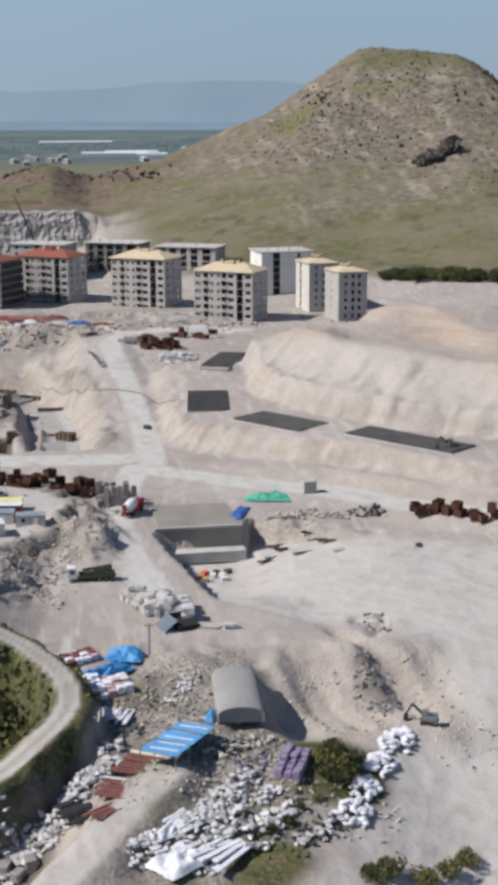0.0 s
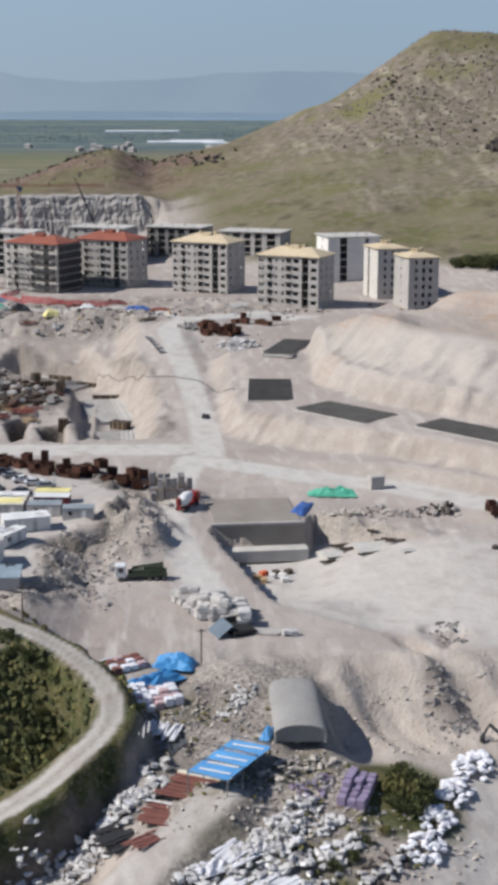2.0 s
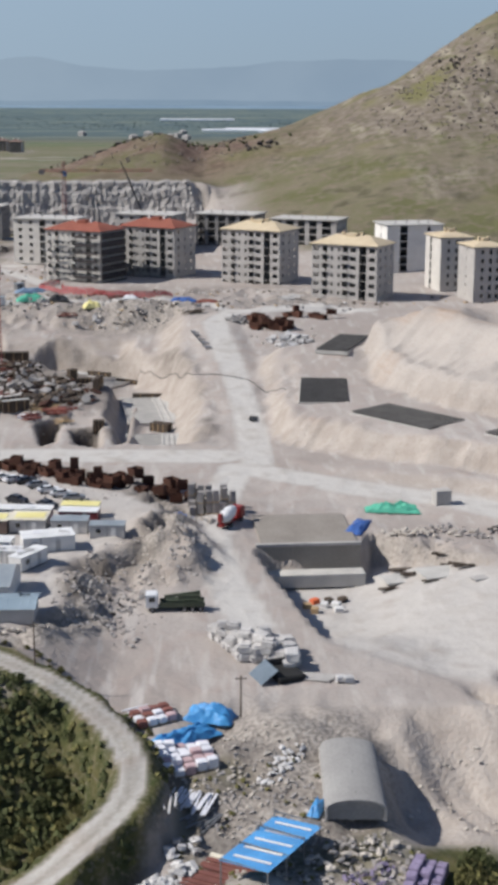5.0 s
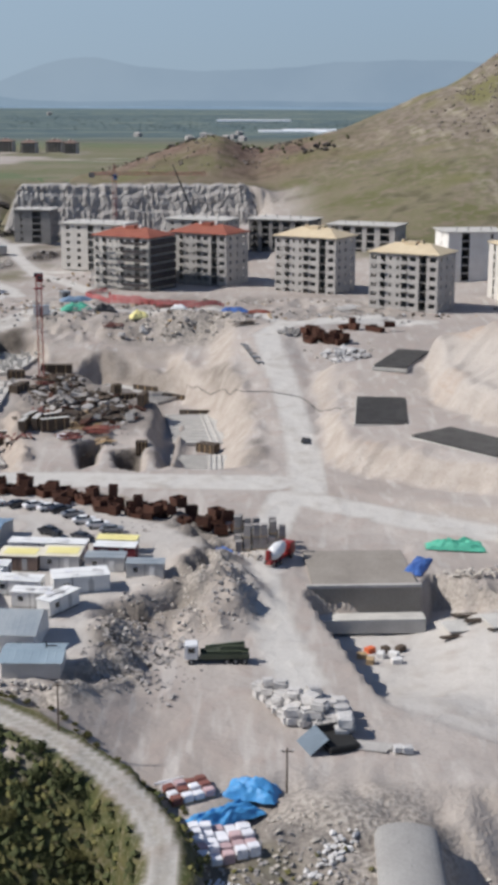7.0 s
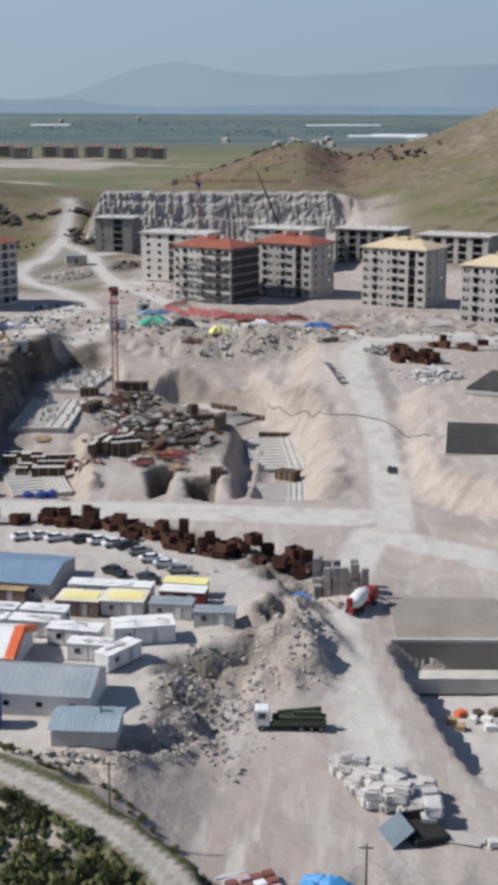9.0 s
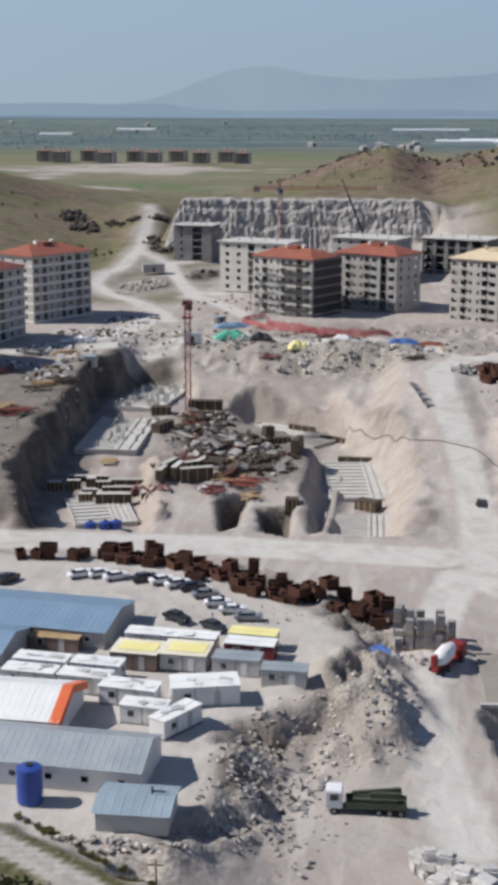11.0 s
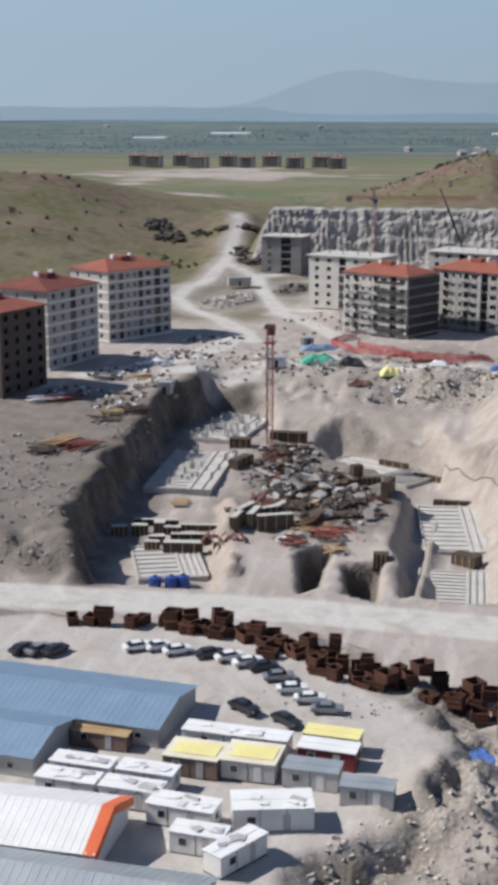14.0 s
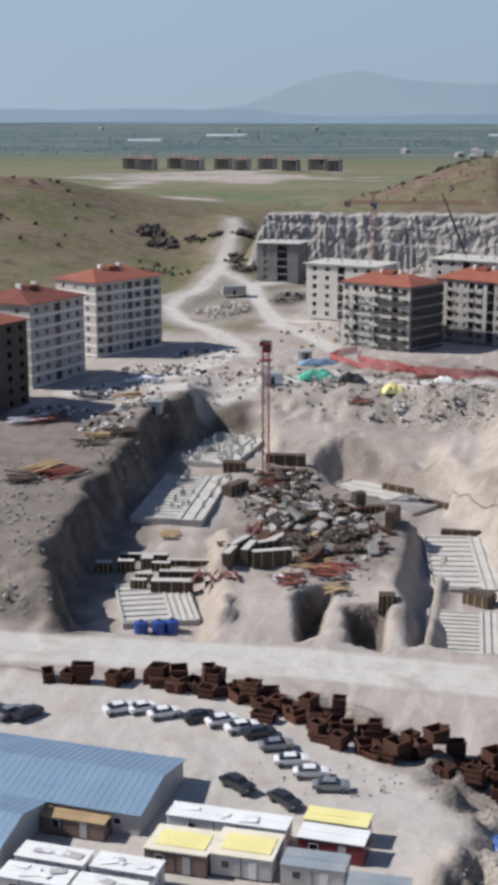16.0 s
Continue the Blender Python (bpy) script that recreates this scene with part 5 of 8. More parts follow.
for cx, cy, crz, paint, cl, ck in (
        (-49.2, 336.2, 35, PAINT_WHITE, "white car parked in the row", {}), (-46.2, 336.9, 38, PAINT_WHITE, "white hatchback parked in the row", dict(long_=3.9)),
        (-43.0, 335.8, 32, PAINT_WHITE, "white parked saloon car", {}), (-38.2, 335.6, 30, PAINT_DARK, "dark parked saloon car", {}),
        (-35.0, 334.9, 34, PAINT_WHITE, "white car parked in the row", {}), (-32.0, 333.4, 30, PAINT_WHITE, "white parked saloon car", dict(long_=4.6)),
        (-29.6, 332.2, 28, PAINT_DARK, "dark parked estate car", {}), (-26.8, 328.9, 20, PAINT_GREY, "silver car parked in the row", {}),
        (-24.2, 325.0, 14, PAINT_WHITE, "white car parked in the row", {}), (-21.4, 322.2, 10, PAINT_WHITE, "white parked pickup car", {}),
        (-18.6, 319.2, 6, PAINT_GREY, "silver car parked in the row", {}), (-29.5, 317.5, -38, PAINT_DARK, "dark parked pickup car", dict(long_=4.9, tall=1.7)),
        (-23.4, 314.8, -42, PAINT_DARK, "dark parked saloon car", dict(long_=4.7)), (-60.8, 332.6, 60, PAINT_DARK, "dark parked car behind the shed", {}),
        (-63.2, 332.4, 60, PAINT_GREY, "grey parked car behind the shed", {}), (-65.6, 332.2, 60, PAINT_DARK, "dark parked car behind the shed", {})):
    car(cx, cy, crz, paint, cl, **ck)


# rusted formwork boxes
def formwork_mesh(name, w, d, h):
    bm = bmesh.new()
    prof = [(0, 0.08), (0.15, 0.08), (0.15, 0), (h * 0.45, 0), (h * 0.45, 0.08), (h * 0.55, 0.08), (h * 0.55, 0), (h - 0.2, 0), (h - 0.2, 0.08), (h, 0.08), (h, -0.12), (0.2, -0.12)]
    rings = [[bm.verts.new(p) for p in ((-e, -e, z), (w + e, -e, z), (w + e, d + e, z), (-e, d + e, z))] for z, e in prof]
    for a, b in zip(rings, rings[1:]):
        for k in range(4):
            bm.faces.new((a[k], a[(k + 1) % 4], b[(k + 1) % 4], b[k]))
    bm.faces.new(rings[-1])
    bm.faces.new(rings[0][::-1])
    me = bpy.data.meshes.new(name)
    bm.to_mesh(me)
    bm.free()
    me.materials.append(RUST)
    return me


FORMS = [formwork_mesh("formwork_box", *s) for s in ((2.2, 1.8, 1.7), (3.0, 1.6, 1.5), (1.7, 1.7, 2.2), (2.4, 2.4, 1.4))]


def formwork_row(line, step, rnd, stack=0.35, width=2.2):
    for (ax, ay), (bx, by) in zip(line, line[1:]):
        n = max(1, int(math.hypot(bx - ax, by - ay) / step))
        for k in range(n):
            u = (k + rnd.random() * 0.6) / n
            x, y = ax + u * (bx - ax) + rnd.uniform(-0.6, 0.6), ay + u * (by - ay) + rnd.uniform(-width, width) / 2
            for lvl in range(2 if rnd.random() < stack else 1):
                ob = new("formwork_box", rnd.choice(FORMS))
                ob.matrix_basis = pose(x, y, ztop(x, y) - 0.1 + lvl * 1.55, rnd.uniform(-4, 4), rnd.uniform(-4, 4), rnd.uniform(0, 180))
                tagged(ob, "rusted steel formwork box stacked beside the road", "formwork", "rusted formwork boxes")


rnd = random.Random(11)
formwork_row([(-61.5, 343.5), (-54, 344.5)], 1.9, rnd, 0.1, 1.2)
formwork_row([(-52, 345), (-42, 344.5), (-34, 343.5)], 1.3, rnd, 0.35)
formwork_row([(-42, 345), (-31, 344.5)], 2.4, rnd, 0.8)
formwork_row([(-33, 343), (-24, 337), (-16, 331), (-10, 327.5)], 0.95, rnd, 0.3, 4.6)
formwork_row([(-9, 332), (-2, 329), (6, 326)], 1.1, rnd, 0.4, 4.2)
formwork_row([(74, 300.5), (82, 295.5), (91, 289)], 1.35, rnd, 0.25, 2.2)
formwork_row([(24, 477), (33, 471)], 0.65, rnd, 0.9, 6)
formwork_row([(36, 492), (48, 487)], 1.8, rnd, 0.1, 2)


# ---- stones, heaps and loose stuff ----
def stone_mesh(name, seed, mat, squash=0.75, blocky=False):
    r = random.Random(seed)
    bm = bmesh.new()
    if blocky:
        box(bm, -0.5, 0.5, -0.4, 0.4, -0.35, 0.35)
        bevelled(bm, 0.07)
        for v in bm.verts:
            v.co += Vector((r.uniform(-0.07, 0.07), r.uniform(-0.07, 0.07), r.uniform(-0.05, 0.05)))
    else:
        bmesh.ops.create_icosphere(bm, subdivisions=1, radius=0.55)
        for v in bm.verts:
            v.co = v.co * (r.uniform(0.82, 1.16) if name == "sack" else r.uniform(0.58, 1.34))
            v.co.z *= squash
    me = bpy.data.meshes.new(name)
    bm.to_mesh(me)
    bm.free()
    me.materials.append(mat)
    return me


STONES = {m: [stone_mesh("stone", k, m) for k in range(4)] for m in (STONE_WHITE, STONE_PALE, STONE_GREY, ROCK_DARK)}
BLOCKS = {m: [stone_mesh("stone_block", 20 + k, m, blocky=True) for k in range(4)] for m in (STONE_WHITE, STONE_PALE, STONE_GREY, SACK, CONCRETE)}


def heap(name, x, y, rx, ry, rz, n, sizes, meshes, label, category, rise=1.2, seed=0, piece="stone"):
    """A heap of single pieces over an ellipse."""
    r = random.Random(seed)
    ob = empty(name, x, y, zat(x, y), 0, label, category)
    ca, sa = math.cos(radians(rz)), math.sin(radians(rz))
    for k in range(n):
        a, q = r.uniform(0, 2 * math.pi), math.sqrt(r.random())
        u, v = q * rx * math.cos(a), q * ry * math.sin(a)
        px, py = x + u * ca - v * sa, y + u * sa + v * ca
        s = r.uniform(*sizes)
        c = new(piece, r.choice(meshes))
        c.parent = ob
        c.matrix_basis = pose(px - x, py - y, ztop(px, py) - ob.location.z + 0.3 * s + rise * (1 - q * q) * r.random(), r.uniform(-25, 25), r.uniform(-25, 25), r.uniform(0, 360)) @ Matrix.Diagonal((s * r.uniform(0.8, 1.35), s * r.uniform(0.55, 1.1), s * r.uniform(0.4, 1.0), 1))
    return ob


def scatter(name, spots, n, sizes, mats, label, seed, plank=0.0):
    """Countless loose bits over the given ellipses (x, y, rx, ry), as one mesh."""
    r = random.Random(seed)
    bm = bmesh.new()
    total = sum(q[2] * q[3] for q in spots)
    for x, y, rx, ry in spots:
        for k in range(int(n * rx * ry / total)):
            a, q = r.uniform(0, 2 * math.pi), math.sqrt(r.random())
            px, py = x + q * rx * math.cos(a), y + q * ry * math.sin(a)
            s = r.uniform(*sizes)
            m = pose(px, py, ztop(px, py) + 0.15 * s, r.uniform(-30, 30), r.uniform(-30, 30), r.uniform(0, 360))
            vs = box(bm, -s * 0.5, s * 0.5, -s * 0.4, s * 0.4, -s * 0.3, s * 0.3)
            for v in vs:
                v.co = m @ (v.co * r.uniform(0.65, 1.3))
    return tagged(part(name, bm, mats), label, "rubble", kind="stuff")


def planks(name, x, y, rz, n, L, w, spread, mat, label, category, seed=0, mess=6, tall=0.0, piece="plank"):
    r = random.Random(seed)
    ob = empty(name, x, y, ztop(x, y), rz, label, category)
    me = {}
    for k in range(n):
        q = r.randrange(3)
        if q not in me:
            bm = boxes((-L / 2 * (0.8 + 0.15 * q), L / 2 * (0.8 + 0.15 * q), -w / 2, w / 2, 0, 0.16))
            me[q] = bpy.data.meshes.new(piece)
            bm.to_mesh(me[q])
            bm.free()
            me[q].materials.append(mat)
        c = new(piece, me[q])
        c.parent = ob
        c.matrix_basis = pose(r.uniform(-0.5, 0.5) * mess * 0.12, spread * (k / max(1, n - 1) - 0.5), 0.05 + tall * r.random(), r.uniform(-mess, mess) * 0.5, r.uniform(-mess, mess) * 0.4, r.uniform(-mess, mess))
    return ob


def draped(name, x, y, rz, L, W, h, mat, label, seed, category="tarpaulin", fold=0.35, slope=0.0, n=26):
    """A crumpled sheet lying over things."""
    bm = bmesh.new()
    z = ztop(x, y)
    grid = []
    for j in range(n + 1):
        row = []
        for i in range(n + 1):
            u, v = i / n - 0.5, j / n - 0.5
            e = max(abs(u), abs(v)) * 2
            k = noise.noise((u * 4 + seed, v * 4, seed)) + 0.5 * noise.noise((u * 11, v * 11 + seed, 2))
            row.append(bm.verts.new((u * L * (1 + 0.12 * noise.noise((v * 5, seed, 1))), v * W * (1 + 0.12 * noise.noise((u * 5, seed, 7))), max(0.05, h * (1 - e**3) * (0.8 + fold * k)) + slope * u * L)))
        grid.append(row)
    for a, b in zip(grid, grid[1:]):
        for i in range(n):
            bm.faces.new((a[i], a[i + 1], b[i + 1], b[i]))
    for f in bm.faces:
        f.smooth = True
    ob = part(name, bm, mat)
    ob.matrix_basis = pose(x, y, z + 0.02, 0, 0, rz)
    return tagged(ob, label, category)


# ---- the yard ----
wall_base = empty("retaining_platform", 16.2, 297.6, -4.8, 3, "grey concrete retaining wall holding a levelled platform", "retaining wall")
part("front_wall", boxes((0, 19.2, 0, 0.6, -1.6, 5.0)), PLATFORM, wall_base)
part("side_wall", boxes((18.7, 19.2, 0.6, 12, 0, 5.0)), CONCRETE_DARK, wall_base)
part("coping", boxes((-0.1, 19.4, -0.15, 0.75, 5.0, 5.5)), CONCRETE, wall_base)
part("deck", boxes((0.9, 18.7, 0.76, 19, 4.3, 5.4)), PLATFORM, wall_base, "levelled grey gravel deck")
part("footing", boxes((1.8, 19.6, -3.6, -0.02, -1.8, 0.6)), SLAB, wall_base, "white cast footing strip")
draped("blue_sheet", 36.2, 309, 68, 10, 3.6, 1.1, TARP_DEEP, "crumpled blue sheet on the platform edge", 3)
draped("green_sheeting", 44, 318, -8, 11, 4.2, 1.5, TARP_GREEN, "sea green sheeting heaped over materials", 5, n=34, fold=0.7)
cube = tagged(part("concrete_block", bevelled(boxes((-1.6, 1.6, -1.3, 1.3, 0, 2.9)), 0.06), CONCRETE), "large weathered concrete cube by the road", "concrete block")
cube.matrix_basis = pose(53.8, 319.5, zat(53.8, 319.5), 0, 0, 12)
heap("dark_rubble_heap", 64.5, 304, 4.2, 2.0, -10, 40, (0.6, 1.5), STONES[ROCK_DARK] + STONES[STONE_GREY], "dark rock rubble heap above the yard", "rubble heap", 1.4, 3)
heap("rubble_heap", 54, 305, 7, 2.2, -25, 44, (0.4, 1.1), STONES[STONE_PALE] + STONES[STONE_GREY], "pale broken rock along the yard bank", "rubble heap", 1.0, 4)
heap("rubble_heap", 45, 304, 5, 1.8, -10, 40, (0.4, 1.2), STONES[STONE_PALE], "pale broken rock beside the platform", "rubble heap", 0.8, 5)
for k, (px, py, w, d, rz) in enumerate(((42, 292.5, 7, 5, 12), (49.5, 291, 9, 6, 14), (54.5, 284, 3, 2, 20))):
    sl = tagged(part("cast_slab", boxes((-w / 2, w / 2, -d / 2, d / 2, 0, 0.25)), SLAB if k < 2 else CONCRETE), "flat pale cast slab lying on the yard", "slab")
    sl.matrix_basis = pose(px, py, ztop(px, py) + 0.05, 0, 0, rz)
for px, py, rz, L in ((42.5, 296.0, 6, 4.2), (43.5, 292.8, 4, 3.0), (39.5, 288.8, 8, 4.6), (49.5, 296.5, -14, 2.4), (50.8, 294.6, -14, 2.6), (52.0, 292.8, -14, 2.8), (53.4, 290.8, 6, 3.8), (46.5, 287.6, 10, 2.6)):
    planks("timber_stack", px, py, rz, 4, L, 0.3, 1.0, DARKWOOD, "short dark timber stack on the slab", "timber", int(px * 7), 2, 0.4)
for k, (px, py, mt) in enumerate(((24.5, 284, TIMBER), (26, 287, ORANGE), (27.5, 284.5, WHITE_PAINT), (28.6, 287, DARKWOOD), (29.6, 284.6, WHITE_PAINT), (29.8, 281.6, WHITE_PAINT), (31, 287.5, DARKWOOD), (25.6, 281.5, TIMBER))):
    cr = tagged(part("crate", bevelled(boxes((-0.8, 0.8, -0.6, 0.6, 0, 0.9)), 0.05), mt), "small crate standing on the yard floor", "crate", "crates on the yard")
    cr.matrix_basis = pose(px, py, ztop(px, py), 0, 0, k * 37)
bd = tagged(part("boulder", bmesh.new(), STONE_GREY), "single dark boulder on the yard floor", "boulder")
bd.data = STONES[ROCK_DARK][1]
bd.matrix_basis = pose(71, 281, ztop(71, 281) + 0.3) @ Matrix.Scale(1.6, 4)


def wheels(ob, spots, r=0.5, w=0.3):
    for x, y in spots:
        bm = bmesh.new()
        tube(bm, r, -w / 2, w / 2, 16, pose(x, y, r, 90))
        wh = part("wheel", bm, TYRE, ob)
        bm = bmesh.new()
        tube(bm, r * 0.5, -w / 2 - 0.02, w / 2 + 0.02, 10, pose(x, y, r, 90))
        part("rim", bm, STEEL, wh)


def lorry(x, y, rz):
    ob = empty("lorry", x, y, zat(x, y), rz, "white-cabbed lorry with a dark green machine on its bed", "lorry")
    cab = bevelled(boxes((0, 2.0, -1.2, 1.2, 0.8, 3.1)), 0.14, 2)
    c = part("cab", cab, PAINT_WHITE, ob)
    part("windscreen", boxes((-0.03, 0.02, -1.0, 1.0, 1.9, 2.8)), GLASS, c)
    for s in (-1, 1):
        part("side_window", boxes((0.5, 1.5, s * 1.2 - 0.02, s * 1.2 + 0.02, 1.9, 2.7)), GLASS, c)
        part("headlight", boxes((-0.05, 0.0, s * 0.9 - 0.2, s * 0.9 + 0.2, 1.0, 1.25)), WHITE_PAINT, c)
    part("chassis", boxes((0.5, 9.4, -0.5, 0.5, 0.6, 0.9)), DARKSTEEL, ob)
    part("bed", boxes((2.3, 9.5, -1.25, 1.25, 0.95, 1.2)), PAINT_GREEN, ob)
    part("bed_side", boxes((2.3, 9.5, -1.25, -1.18, 1.2, 1.7)), PAINT_GREEN, ob)
    part("bed_side", boxes((2.3, 9.5, 1.18, 1.25, 1.2, 1.7)), PAINT_GREEN, ob)
    bm = boxes((3.2, 8.4, -0.8, 0.8, 1.2, 2.0), (5.2, 8.9, -0.5, 0.6, 2.0, 2.7))
    beam(bm, (3.0, 0, 2.4), (8.8, 0.2, 3.0), 0.4)
    part("load", bm, PAINT_GREEN, ob, "dark green drilling rig")
    wheels(ob, [(a, s * 1.05) for a in (1.0, 6.2, 7.5, 8.8) for s in (-1, 1)])
    return ob


lorry(-3.0, 267.6, 2)


def mixer(x, y, rz):
    ob = empty("mixer_lorry", x, y, zat(x, y), rz, "red concrete mixer lorry with a white drum", "lorry")
    c = part("cab", bevelled(boxes((6.2, 8.2, -1.2, 1.2, 0.8, 3.0)), 0.14, 2), PAINT_RED, ob)
    part("windscreen", boxes((8.18, 8.24, -1.0, 1.0, 1.8, 2.7)), GLASS, c)
    part("chassis", boxes((0, 8.0, -0.5, 0.5, 0.6, 1.0)), PAINT_RED, ob)
    bm = bmesh.new()
    m = pose(3.2, 0, 2.4, 0, 78, 0)
    tube(bm, 0.6, -2.6, -1.2, 18, m, 1.25)
    tube(bm, 1.25, -1.2, 0.8, 18, m, 1.25)
    tube(bm, 1.25, 0.8, 2.4, 18, m, 0.7)
    part("drum", bm, PAINT_WHITE, ob)
    part("chute", boxes((-0.6, 0.5, -0.3, 0.3, 1.6, 3.2)), PAINT_RED, ob)
    wheels(ob, [(a, s * 1.05) for a in (1.2, 2.6, 6.9) for s in (-1, 1)])


mixer(9.8, 306.8, 62)


def block_pallet(x, y, rz, n, mat, label, h=1.2):
    ob = empty("block_pallet", x, y, ztop(x, y), rz, label, "block pallet", "pallets of blocks")
    part("pallet", boxes((-0.65, 0.65, -0.55, 0.55, 0, 0.14)), TIMBER, ob)
    for k in range(n):
        part("block_layer", bevelled(boxes((-0.6, 0.6, -0.5, 0.5, 0.14 + k * h / n, 0.12 + (k + 1) * h / n)), 0.02), mat, ob)
    return ob


pal = block_pallet(6.5, 320.5, 0, 4, STONE_GREY, "grey building blocks stacked on a pallet", 2.2)
r = random.Random(5)
for k in range(22):
    a, b = k % 6, k // 6
    m = pose(4.5 + a * 1.55 + r.uniform(-0.2, 0.2), 316.5 + b * 1.7 + r.uniform(-0.3, 0.3), 0, 0, 0, r.uniform(-8, 8))
    m.translation.z = ztop(m.translation.x, m.translation.y)
    copy_thing(pal, m)
    if r.random() < 0.6:
        m.translation.z += 2.36
        copy_thing(pal, m)
draped("blue_sheet", 2.6, 312, -52, 9.5, 4.6, 1.5, TARP_DEEP, "blue sheet thrown over the spoil heap", 9, fold=0.8)
heap("rubble_heap", 4.5, 311, 4.5, 3, 20, 45, (0.35, 0.9), BLOCKS[STONE_PALE] + BLOCKS[CONCRETE], "broken blocks and rubble below the block stacks", "rubble heap", 0.5, 8)

# big pale stone blocks
BAG_STONE = material("dusty pale block", (0.56, 0.54, 0.52), (0.42, 0.4, 0.38), 0.9, vary=0.12)
BAGS = []
for k in range(4):
    bm = bmesh.new()
    box(bm, -0.5, 0.5, -0.45, 0.45, -0.36, 0.36)
    bevelled(bm, 0.16, 2)
    rk = random.Random(600 + k)
    for v in bm.verts:
        v.co += Vector((rk.uniform(-0.05, 0.05), rk.uniform(-0.05, 0.05), rk.uniform(-0.05, 0.05)))
    me_ = bpy.data.meshes.new("stone_block")
    bm.to_mesh(me_)
    bm.free()
    me_.materials.append(BAG_STONE)
    BAGS.append(me_)
rb = random.Random(21)
BLOCK_SPOTS = [(8.2 + 1.75 * i + 0.8 * j, 252.5 - 0.55 * i - 1.6 * j + 3.2) for j in range(6) for i in range(6) if not (j > 3 and i > 4) and not (j == 0 and i > 3)]
for bx, by in BLOCK_SPOTS:
    for lvl in range(rb.choice((1, 2, 2, 2, 3))):
        sb = new("stone_block", rb.choice(BAGS))
        s = rb.uniform(1.6, 2.35)
        sb.matrix_basis = pose(bx + rb.uniform(-0.3, 0.3), by + rb.uniform(-0.3, 0.3), zat(bx, by) + 0.35 * s + lvl * 1.15, rb.uniform(-4, 4), rb.uniform(-4, 4), rb.uniform(-40, 40)) @ Matrix.Diagonal((s * 1.1, s, s, 1))
        tagged(sb, "pale quarried stone block stacked in the yard", "stone block", "quarried stone blocks")
for k in range(4):
    sb = new("stone_block", BLOCKS[STONE_WHITE][k])
    sb.matrix_basis = pose(18.6 + 0.5 * (k % 2), 243.6 + 1.3 * (k // 2), zat(18.6, 243.6) + 0.8 + 1.4 * (k % 2)) @ Matrix.Scale(1.9, 4)
    tagged(sb, "tall stack of pale quarried stone blocks", "stone block", "quarried stone blocks")
shed = empty("lean_to", 14.2, 238.6, zat(15, 240) - 0.1, 20, "low lean-to of grey sheet with a dark open side", "shed")
part("roof", boxes((0, 3.2, -0.3, 4.4, 0, 0.08)), BLUEGREY_DARK, shed).matrix_basis = pose(0, 0, 0.1, 0, -36)
part("back_wall", boxes((2.4, 6.0, 4.2, 4.4, 0, 1.9)), DARKSTEEL, shed)
# black box added to paint the darkness of the open side
part("dark_mouth", bevelled(boxes((2.5, 6.8, -0.8, 4.1, 0, 1.0)), 0.2), TYRE, shed, "black box standing for the dark open side")
planks("concrete_beam_stack", 22.3, 240.8, -14, 3, 5.4, 0.9, 1.6, CONCRETE, "grey precast beams lying together", "concrete beam", 2, 1, 0.1, "beam")
for k, (px, py) in enumerate(((25.6, 239.6), (26.8, 239.4))):
    sb = new("stone_block", BLOCKS[STONE_WHITE][k])
    sb.matrix_basis = pose(px, py, zat(px, py) + 0.5, 0, 0, 12) @ Matrix.Scale(1.3, 4)
    tagged(sb, "single pale stone block by the beams", "stone block", "quarried stone blocks")


def pole(x, y, h, label):
    ob = empty("utility_pole", x, y, zat(x, y), 0, label, "pole", "utility poles")
    bm = bmesh.new()
    tube(bm, 0.14, 0, h, 10, None, 0.09)
    part("shaft", bm, DARKWOOD, ob)
    part("crossarm", boxes((-0.8, 0.8, -0.06, 0.06, h - 0.5, h - 0.38)), DARKWOOD, ob)
    for s in (-0.7, 0.7):
        part("insulator", boxes((s - 0.05, s + 0.05, -0.05, 0.05, h - 0.38, h - 0.2)), WHITE_PAINT, ob)


pole(-17.2, 235.5, 6.5, "thin wooden utility pole beside the bending track")
pole(11.1, 230.2, 6.0, "thin wooden utility pole by the stores")
heap("rubble_heap", -8, 257, 5, 6, 20, 20, (0.3, 0.8), STONES[STONE_GREY], "grey rubble below the camp bank", "rubble heap", 0.8, 31)
heap("rubble_heap", -11, 272, 5, 8, 0, 40, (0.3, 0.9), STONES[STONE_GREY] + STONES[ROCK_DARK], "dark rock rubble on the camp bank", "rubble heap", 0.8, 32)
heap("rubble_heap", -4, 281, 5, 5, 0, 14, (0.25, 0.6), STONES[STONE_GREY], "grey stones at the foot of the spoil heap", "rubble heap", 0.6, 33)
heap("retaining_stones", -24, 249.4, 9, 1.0, -4, 50, (0.4, 0.9), STONES[STONE_PALE] + STONES[STONE_GREY], "rough stone edging under the hut", "stone wall", 0.5, 34)
scatter("loose_stones", [(-9, 268, 9, 14), (54, 302, 16, 5), (-20, 322, 10, 5), (2, 320, 10, 8)], 350, (0.12, 0.4), STONE_GREY, "loose pale stones over the banks", 41)


# ---- stores and stone heaps below the yard ----
STORE_ROOF = material("weathered grey roof coat", (0.33, 0.32, 0.305), (0.25, 0.24, 0.23), 0.9, grain=1.6)


